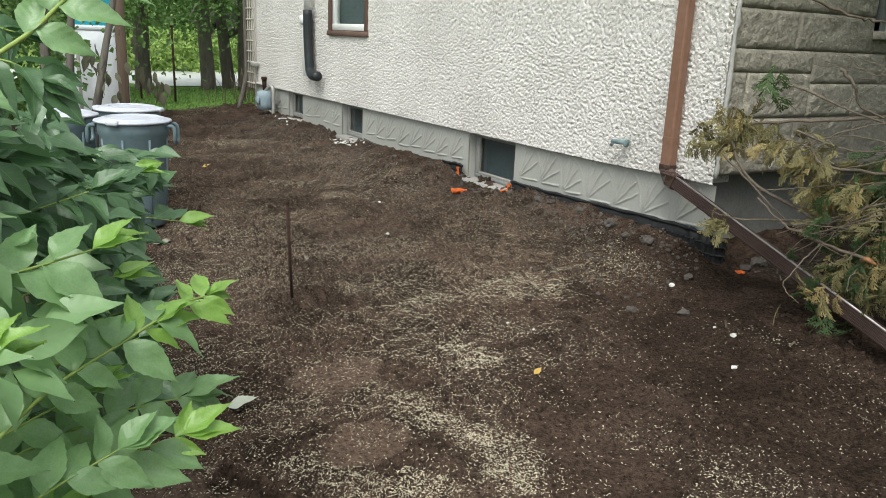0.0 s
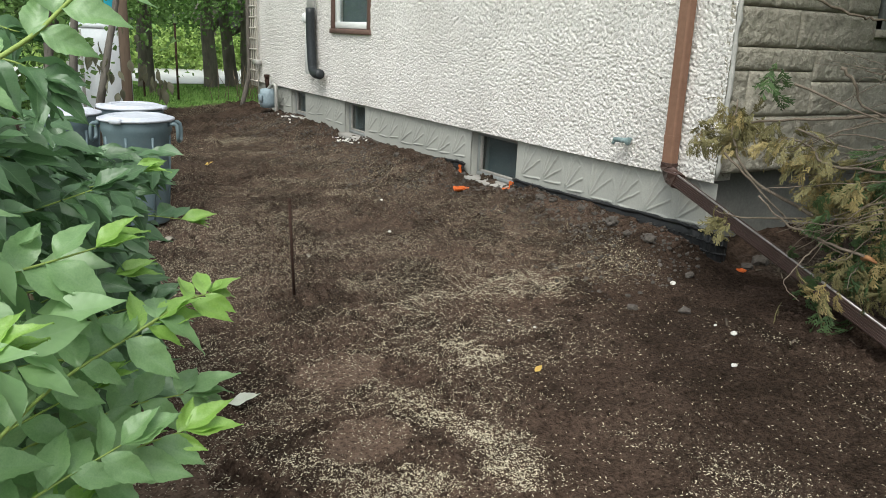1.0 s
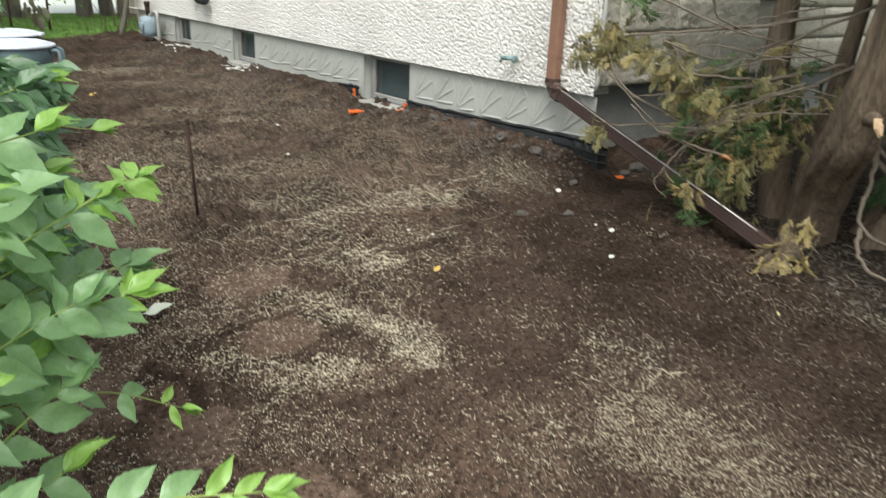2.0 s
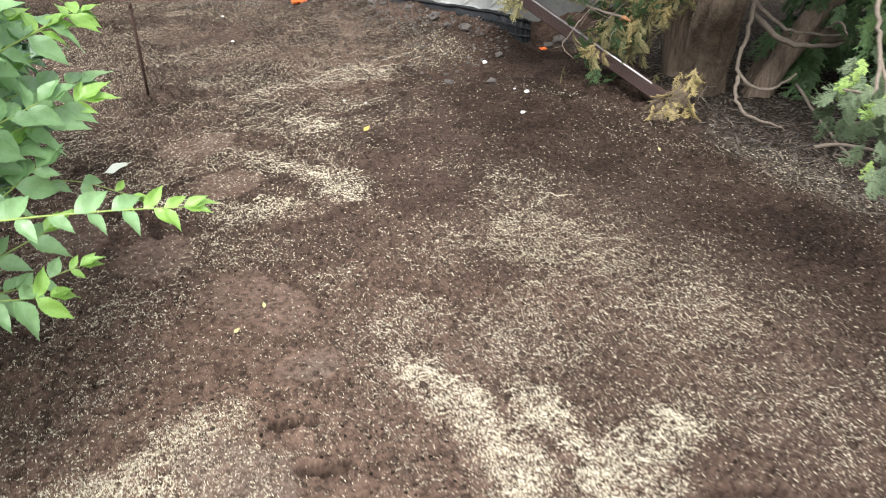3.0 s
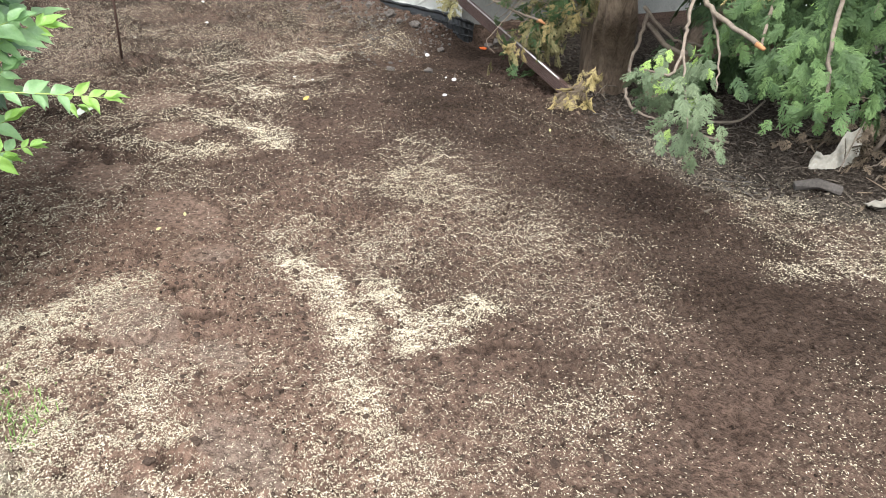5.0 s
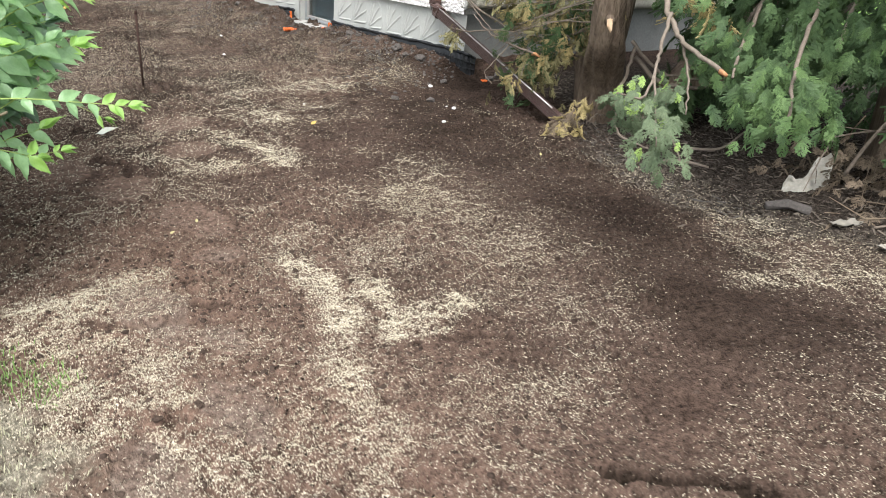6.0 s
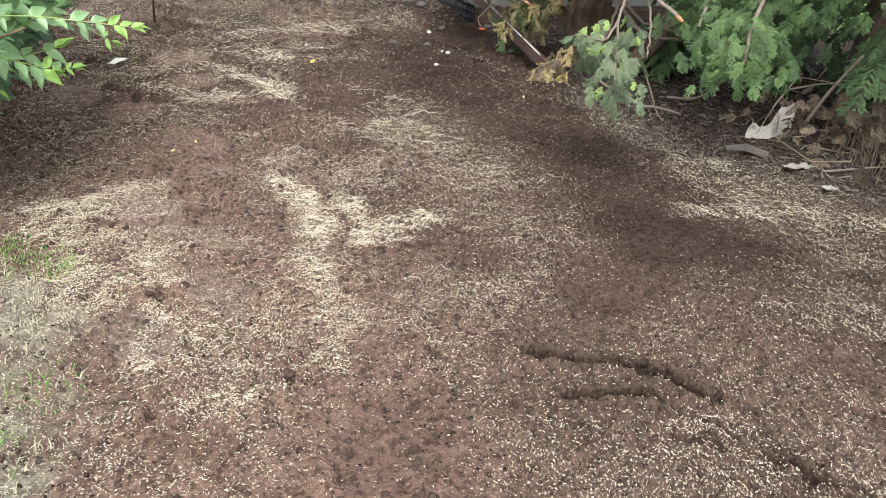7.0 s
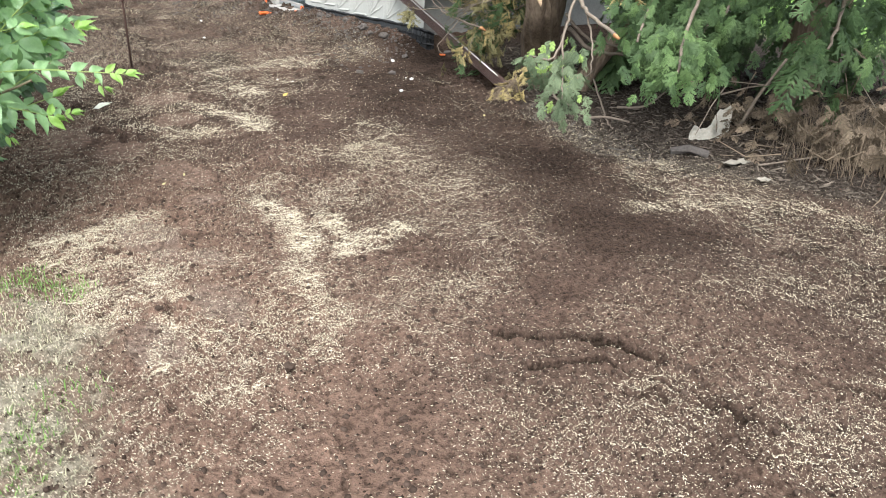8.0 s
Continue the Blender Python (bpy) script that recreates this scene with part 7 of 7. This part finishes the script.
for k, (pts, rad) in enumerate((
    ([(3.63, 1.335, 0.20), (3.66, 1.27, 0.40), (3.71, 1.18, 0.62)], 0.011), ([(3.62, 2.26, 0.10), (3.80, 2.16, 0.11), (4.05, 2.16, 0.20)], 0.009), ([(3.20, 2.17, 0.095), (3.28, 2.10, 0.11), (3.38, 1.97, 0.095)], 0.010),
    ([(3.25, 0.98, 0.10), (3.40, 0.92, 0.11), (3.58, 0.82, 0.14)], 0.006), ([(3.9, 1.1, 0.35), (3.75, 1.05, 0.45), (3.5, 0.95, 0.52)], 0.007), ([(3.62, 1.5, 0.35), (3.75, 1.35, 0.42), (3.95, 1.2, 0.44)], 0.006),
)):
    st = thing("dead_stick", pts[0], "grey dead stick lying in the cedar litter", "stick", group="sticks under the cedars")
    part("wood", Geo().tube(smooth_path(pts, 4), [rad * (1 - 0.04 * i) for i in range(4 * (len(pts) - 1) + 1)], 7, 0.25, seed=k), M_TWIG, st)


# ---- trees beyond the lawn ----
def leaf_cloud(count, centre, spread, size, mat, name, parent, label, seed, floor=0.4):
    """Crown of many small folded leaves in loose clumps with gaps."""
    rr = np.random.default_rng(seed)
    clumps = rr.normal(0, 1, (max(count // 45, 6), 3)) * np.array(spread) * 0.6 + centre
    at = clumps[rr.integers(0, len(clumps), count)] + rr.normal(0, 1, (count, 3)) * np.array(spread) * 0.17
    at = at[at[:, 2] > floor]
    q = rr.normal(0, 1, (len(at), 3, 3))
    x = q[:, 0] / np.linalg.norm(q[:, 0], axis=1)[:, None]
    y = np.cross(x, q[:, 1])
    y /= np.linalg.norm(y, axis=1)[:, None]
    z = np.cross(x, y)
    m = np.zeros((len(at), 4, 4))
    s = size * rr.uniform(0.6, 1.3, len(at))
    m[:, :3, 0], m[:, :3, 1], m[:, :3, 2], m[:, :3, 3], m[:, 3, 3] = x * s[:, None], y * s[:, None], z * s[:, None], at, 1
    v = [(0, 0, 0), (-0.4, 0.4, 0.1), (0, 0.45, -0.05), (0.4, 0.4, 0.1), (0, 1, 0)]
    return tagged(part(name, copies(v, [(0, 3, 2), (0, 2, 1), (1, 2, 4), (2, 3, 4)], m, name, mat), None, parent, label), kind="stuff")


def tree(x, y, rad, lean, height, crown, count, seed, low=1.0):
    th = thing("tree", (x, y, 0), "tall broadleaf tree with dark trunk beyond the lawn", "tree", group="trees beyond the lawn")
    rr = random.Random(seed)
    pts = [(x, y, -0.2), (x + lean * 0.3, y, 0.8), (x + lean, y, 2.5), (x + lean * 1.6, y, height * 0.6), (x + lean * 2, y, height)]
    path = smooth_path(pts, 4)
    part("trunk", Geo().tube(path, [rad * (1.25 if k == 0 else 1.05 - 0.75 * k / len(path)) for k in range(len(path))], 12, 0.15, seed=seed), M_BARK, th)
    for k in range(6):
        p = path[int(len(path) * (0.35 + 0.1 * k)) % len(path)]
        a = rr.uniform(0, 6.28)
        part("limb", Geo().tube(smooth_path([tuple(p), tuple(p + Vector((math.cos(a) * 0.8, math.sin(a) * 0.8, 0.4))), tuple(p + Vector((math.cos(a) * 2.1, math.sin(a) * 2.1, rr.uniform(-0.6, 0.8))))], 4), [0.09 - 0.008 * i for i in range(9)], 7, 0.2, seed=k), M_BARK, th)
    leaf_cloud(int(3.0 * count), (x + lean, y - 0.5, crown), (2.6, 2.2, 1.5), 0.078, M_TREELEAF, "crown", th, "deep green leaves", seed, low)


tree(4.50, 19.2, 0.17, -0.12, 8, 3.4, 2600, 1, 1.7)
tree(5.02, 19.4, 0.15, -0.25, 8, 3.4, 2200, 2, 1.5)
tree(5.28, 19.0, 0.19, -0.02, 8, 3.4, 2200, 3, 1.6)
tree(3.05, 18.8, 0.17, 0.05, 7, 3.1, 2400, 4, 1.35)
tree(1.2, 17.5, 0.16, 0.1, 7, 2.6, 3600, 5, 0.5)
tree(-0.6, 15.5, 0.16, 0.1, 7, 2.4, 3000, 6, 0.4)
tree(7.6, 31.0, 0.2, 0.1, 8, 3.6, 2600, 7, 0.9)
bank = tagged(new("bank_plants", None), "bright green tall plants across the water", "plants", kind="stuff")
leaf_cloud(16000, (8.0, 26.0, 0.45), (8.0, 1.0, 0.65), 0.13, M_BANKLEAF, "foliage", bank, "bright green leaves", 21, 0.1)
woods = tagged(new("far_woods", None), "far dark green woods", "woods", kind="stuff")
for k in range(7):
    leaf_cloud(3800, (2 + 4.5 * k, 44 + 3 * (k % 2), 3.6), (4.5, 2.5, 3.0), 0.33, M_TREELEAF, "foliage", woods, "", 30 + k, 0.3)

bush = thing("bush", (-0.2, 11.4, 0), "dense dark green bush behind the bins", "bush")
for k in range(9):
    x, y = r.uniform(-1.6, 0.9), r.uniform(11.1, 11.8)
    part("stem", Geo().tube(smooth_path([(x, y, -0.1), (x + r.uniform(-0.1, 0.1), y, 0.7), (x + r.uniform(-0.3, 0.3), y, 1.5)], 4), [0.022 - 0.0015 * i for i in range(9)], 6, 0.2, seed=k), M_BARK, bush)
leaf_cloud(15000, (-1.0, 11.4, 1.05), (1.35, 0.45, 1.05), 0.09, M_TREELEAF, "foliage", bush, "dark green leaves", 71, 0.0)

# dead shrub and weeds at the house end
weeds = thing("dry_shrub", (4.2, 15.2, 0.05), "thin brown dry shrub at the lawn edge", "shrub")
geo = Geo()
for k in range(60):
    x, y = 4.3 + r.gauss(0, 0.28), 15.3 + r.gauss(0, 0.25)
    geo.tube([(x, y, 0.0), (x + r.uniform(-0.1, 0.1), y, r.uniform(0.2, 0.4)), (x + r.uniform(-0.25, 0.25), y + r.uniform(-0.1, 0.1), r.uniform(0.4, 0.8))], [0.008, 0.005, 0.003], 4)
tagged(part("stems", geo, M_CEDARDEAD, weeds), kind="stuff")


# ---- what nobody could count: seed, clods, litter, grass ----
def scatter(count, box, density, seed):
    rr = np.random.default_rng(seed)
    x, y = rr.uniform(box[0], box[1], count), rr.uniform(box[2], box[3], count)
    keep = rr.random(count) < density(x, y)
    return x[keep], y[keep]


def lay(x, y, size, flatness, lift, seed, tilt=0.35):
    """Poses that lie on the ground, turned at random."""
    rr = np.random.default_rng(seed)
    n = len(x)
    a, b, c = rr.uniform(0, 2 * np.pi, n), rr.normal(0, tilt, n), rr.normal(0, tilt, n)
    s = size[0] + (size[1] - size[0]) * rr.random(n) ** 1.8
    ca, sa, cb, sb, cc, sc = np.cos(a), np.sin(a), np.cos(b), np.sin(b), np.cos(c), np.sin(c)
    R = np.zeros((n, 3, 3))
    R[:, 0], R[:, 1], R[:, 2] = np.stack([ca * cb, ca * sb * sc - sa * cc, ca * sb * cc + sa * sc], 1), np.stack([sa * cb, sa * sb * sc + ca * cc, sa * sb * cc - ca * sc], 1), np.stack([-sb, cb * sc, cb * cc], 1)
    m = np.zeros((n, 4, 4))
    m[:, :3, :3] = R * s[:, None, None] * np.array([1, 1, flatness])
    m[:, 0, 3], m[:, 1, 3], m[:, 2, 3], m[:, 3, 3] = x, y, ground_height(x, y) + lift * s, 1
    return m


SEED_V = [(-1.2, 0.05, -0.1), (-0.05, -0.40, 0.0), (1.2, -0.05, -0.1), (0.1, 0.38, 0.0), (0, 0, 0.38)]
SEED_F = [(0, 1, 4), (1, 2, 4), (2, 3, 4), (3, 0, 4)]
x, y = scatter(1650000, (-0.7, 3.4, -1.7, 5.0), seed_near, 5)
xb, yb = scatter(330000, (-0.2, 3.6, 5.0, 11.5), seed_far, 25)
xc, yc = scatter(240000, (-0.4, 1.7, 0.4, 2.6), lambda x, y: np.clip(1.6 * seed_near(x, y) - 0.6, 0, 1) * step(0.28, 0.62, fbm(x, y, 0.06, 3, 9.9)), 26)
x, y = np.concatenate([x, xb, xc]), np.concatenate([y, yb, yc])
drop = (y > 2.7) & (np.random.default_rng(27).random(len(y)) < 0.42)
x, y = x[~drop], y[~drop]
poses = lay(x, y, (0.0020, 0.0046), 1.0, 0.5, 6)
poses[:, :3, :3] *= (1 + 0.45 * step(2.3, 3.2, y))[:, None, None]
tagged(new("seed", copies(SEED_V, SEED_F, poses, "seed", M_SEED)), "pale cream seed pellets scattered over the soil", "seed", kind="stuff")

ico = bmesh.new()
bmesh.ops.create_icosphere(ico, subdivisions=1, radius=1.0)
ICO_V = [tuple(v.co * (1 + 0.5 * noise.noise(v.co * 1.7))) for v in ico.verts]
ICO_F = [tuple(v.index for v in f.verts) for f in ico.faces]
ico.free()
CRUMB_V = [(-1, 0.1, 0), (-0.2, -0.95, 0.1), (0.95, -0.25, -0.1), (0.3, 0.9, 0.05), (0.1, 0.15, 0.95), (0, 0, -0.6)]
CRUMB_F = [(0, 1, 4), (1, 2, 4), (2, 3, 4), (3, 0, 4), (1, 0, 5), (2, 1, 5), (3, 2, 5), (0, 3, 5)]
off_groove = lambda x, y: np.prod([step(1.2 * w, 1.7 * w, near_line(x, y, pts)) for pts, w, depth in GROOVES], 0)
x, y = scatter(42000, (-0.8, 3.7, -1.7, 9.5), lambda x, y: off_groove(x, y) * (0.10 + 0.60 * step(0.45, 0.72, fbm(x, y, 0.4, 3, 12.2)) * step(12, 6, y)) * np.prod([step(0.8, 1.1, np.hypot((x - cx) / rx, (y - cy) / ry)) for cx, cy, rx, ry in FLATS], 0) * (1 - 0.85 * step(0.35, 0.7, seed_near(x, y))), 8)
tagged(new("soil_clods", copies(ICO_V, ICO_F, lay(x, y, (0.003, 0.014), 0.7, -0.2, 9), "soil_clods", M_CLOD, True)), "dark crumbs and clods of loose soil", "soil", kind="stuff")
x, y = scatter(46000, (-0.6, 3.0, -1.2, 4.6), lambda x, y: off_groove(x, y) * (0.10 + 0.5 * step(0.40, 0.66, fbm(x, y, 0.30, 3, 18.2))) * np.prod([step(0.8, 1.1, np.hypot((x - cx) / rx, (y - cy) / ry)) for cx, cy, rx, ry in FLATS], 0) * (1 - 0.8 * step(0.45, 0.8, seed_near(x, y))), 18)
# Dark crumbs that carry the shade of small pits in their colour.
tagged(new("damp_crumbs", copies(CRUMB_V, CRUMB_F, lay(x, y, (0.0019, 0.0090), 0.6, -0.25, 19), "damp_crumbs", M_CRUMB, True)), "small crumbs of soil, pit shade put into their dark colour", "soil", kind="stuff")
x, y = scatter(1800, (-0.5, 3.4, -0.6, 9.0), lambda x, y: off_groove(x, y) * (0.25 + 0.5 * step(0.45, 0.65, fbm(x, y, 0.5, 3, 21.2))) * (0.35 + 0.65 * np.maximum(step(1.1, 0.6, x), step(4.0, 5.0, y))), 28)
tagged(new("large_clods", copies(ICO_V, ICO_F, lay(x, y, (0.005, 0.016), 0.65, -0.25, 29), "large_clods", M_CLOD, True)), "larger dark clods on the seedbed", "soil", kind="stuff")
x, y = scatter(9000, (2.6, 3.72, 4.4, 12.8), lambda x, y: step(2.5, 3.6, x) * step(0.4, 0.6, fbm(x, y, 0.35, 3, 5.2)), 10)
tagged(new("gravel", copies(ICO_V, ICO_F, lay(x, y, (0.004, 0.017), 0.7, 0.1, 11), "gravel", M_GRAVEL)), "grey gravel and lumps along the foundation foot", "gravel", kind="stuff")
x, y = scatter(420, (3.50, 3.71, 9.3, 12.2), lambda x, y: np.exp(-((y - 9.75) / 0.25) ** 2) + 0.7 * np.exp(-((y - 11.6) / 0.2) ** 2), 40)
tagged(new("rubble", copies(ICO_V, ICO_F, lay(x, y, (0.006, 0.022), 0.6, 0.2, 41), "rubble", M_PEBBLE)), "white plaster rubble below the far basement windows", "rubble", kind="stuff")
CHIP_V = [(-1, -0.2, 0), (1, -0.14, 0.1), (1, 0.16, 0.06), (-1, 0.2, 0.03), (0, 0.02, 0.22)]
CHIP_F = [(0, 1, 4), (1, 2, 4), (2, 3, 4), (3, 0, 4)]
x, y = scatter(9000, (2.5, 5.0, -0.8, 4.5), lambda x, y: bed_edge(x, y) * 0.7 + 0.02, 12)
tagged(new("plant_litter", copies(CHIP_V, CHIP_F, lay(x, y, (0.008, 0.034), 1.0, 0.15, 13, 0.3), "plant_litter", M_LITTER)), "grey-brown chips and dead needles under the cedars", "litter", kind="stuff")
x, y = scatter(800, (2.6, 3.6, 1.3, 3.2), lambda x, y: np.exp(-(near_line(x, y, [(3.45, 2.85), (3.0, 2.2), (2.9, 1.6)]) / 0.14) ** 2), 14)
tagged(new("bark_chips", copies(CHIP_V, CHIP_F, lay(x, y, (0.010, 0.035), 1.0, 0.2, 15, 0.35), "bark_chips", M_GRAVEL)), "grey bark chips along the bed edge", "chips", kind="stuff")


def grass(name, count, box, density, tall, width, mat, label, seed):
    rr = np.random.default_rng(seed)
    x, y = scatter(count, box, density, seed)
    n = len(x)
    z = ground_height(x, y) - 0.01
    a, h, lean = rr.uniform(0, 6.28, n), rr.uniform(*tall, n), rr.uniform(0.1, 0.9, n)
    b = a + rr.uniform(-0.6, 0.6, n)
    dx, dy, wx, wy_ = np.cos(a) * lean * h, np.sin(a) * lean * h, -np.sin(b) * width, np.cos(b) * width
    P = np.stack([np.stack([x - wx, y - wy_, z], 1), np.stack([x + wx, y + wy_, z], 1), np.stack([x + dx * 0.4 + wx * 0.7, y + dy * 0.4 + wy_ * 0.7, z + h * 0.6], 1), np.stack([x + dx * 0.4 - wx * 0.7, y + dy * 0.4 - wy_ * 0.7, z + h * 0.6], 1), np.stack([x + dx, y + dy, z + h * (1.0 - 0.35 * lean)], 1)], 1)
    i = np.arange(n) * 5
    faces = np.concatenate([np.stack([i, i + 1, i + 2], 1), np.stack([i, i + 2, i + 3], 1), np.stack([i + 3, i + 2, i + 4], 1)])
    tagged(new(name, sheet(name, P.reshape(-1, 3), faces, mat, False)), label, "grass", kind="stuff")


tuft = lambda x, y: np.exp(-(near_line(x, y, [(-0.50, 2.02), (-0.32, 1.98), (-0.20, 1.80)]) / 0.09) ** 2) + 0.45 * np.exp(-(near_line(x, y, [(-0.75, 0.6), (-0.50, 1.02), (-0.40, 1.12)]) / 0.09) ** 2)
grass("grass_tufts", 26000, (-1.0, 0.1, 0.2, 2.3), lambda x, y: 0.8 * tuft(x, y), (0.012, 0.045), 0.0020, M_GRASS, "short green grass tufts at the bed edge", 31)
grass("dry_grass", 20000, (-1.1, 0.1, 0.0, 2.2), lambda x, y: 0.6 * np.exp(-(near_line(x, y, STRAW) / 0.20) ** 2), (0.010, 0.04), 0.0022, M_DRYGRASS, "pale dry grass along the bed edge", 32)
grass("dry_stalks", 5200, (3.35, 4.9, -0.2, 1.5), lambda x, y: np.exp(-(np.hypot((x - 4.0) / 0.55, (y - 0.62) / 0.50)) ** 4), (0.10, 0.36), 0.0018, M_CEDARDEAD, "tangled tan dead stalks in the brush heap", 35)
grass("lawn", 16000, (0.5, 8.0, 14.3, 19.4), lambda x, y: 0.9 * step(14.4, 14.9, y + 0.4 * (fbm(x, y, 0.6, 2, 1.1) - 0.5)), (0.03, 0.08), 0.010, M_GRASS, "green lawn grass beyond the soil", 33)
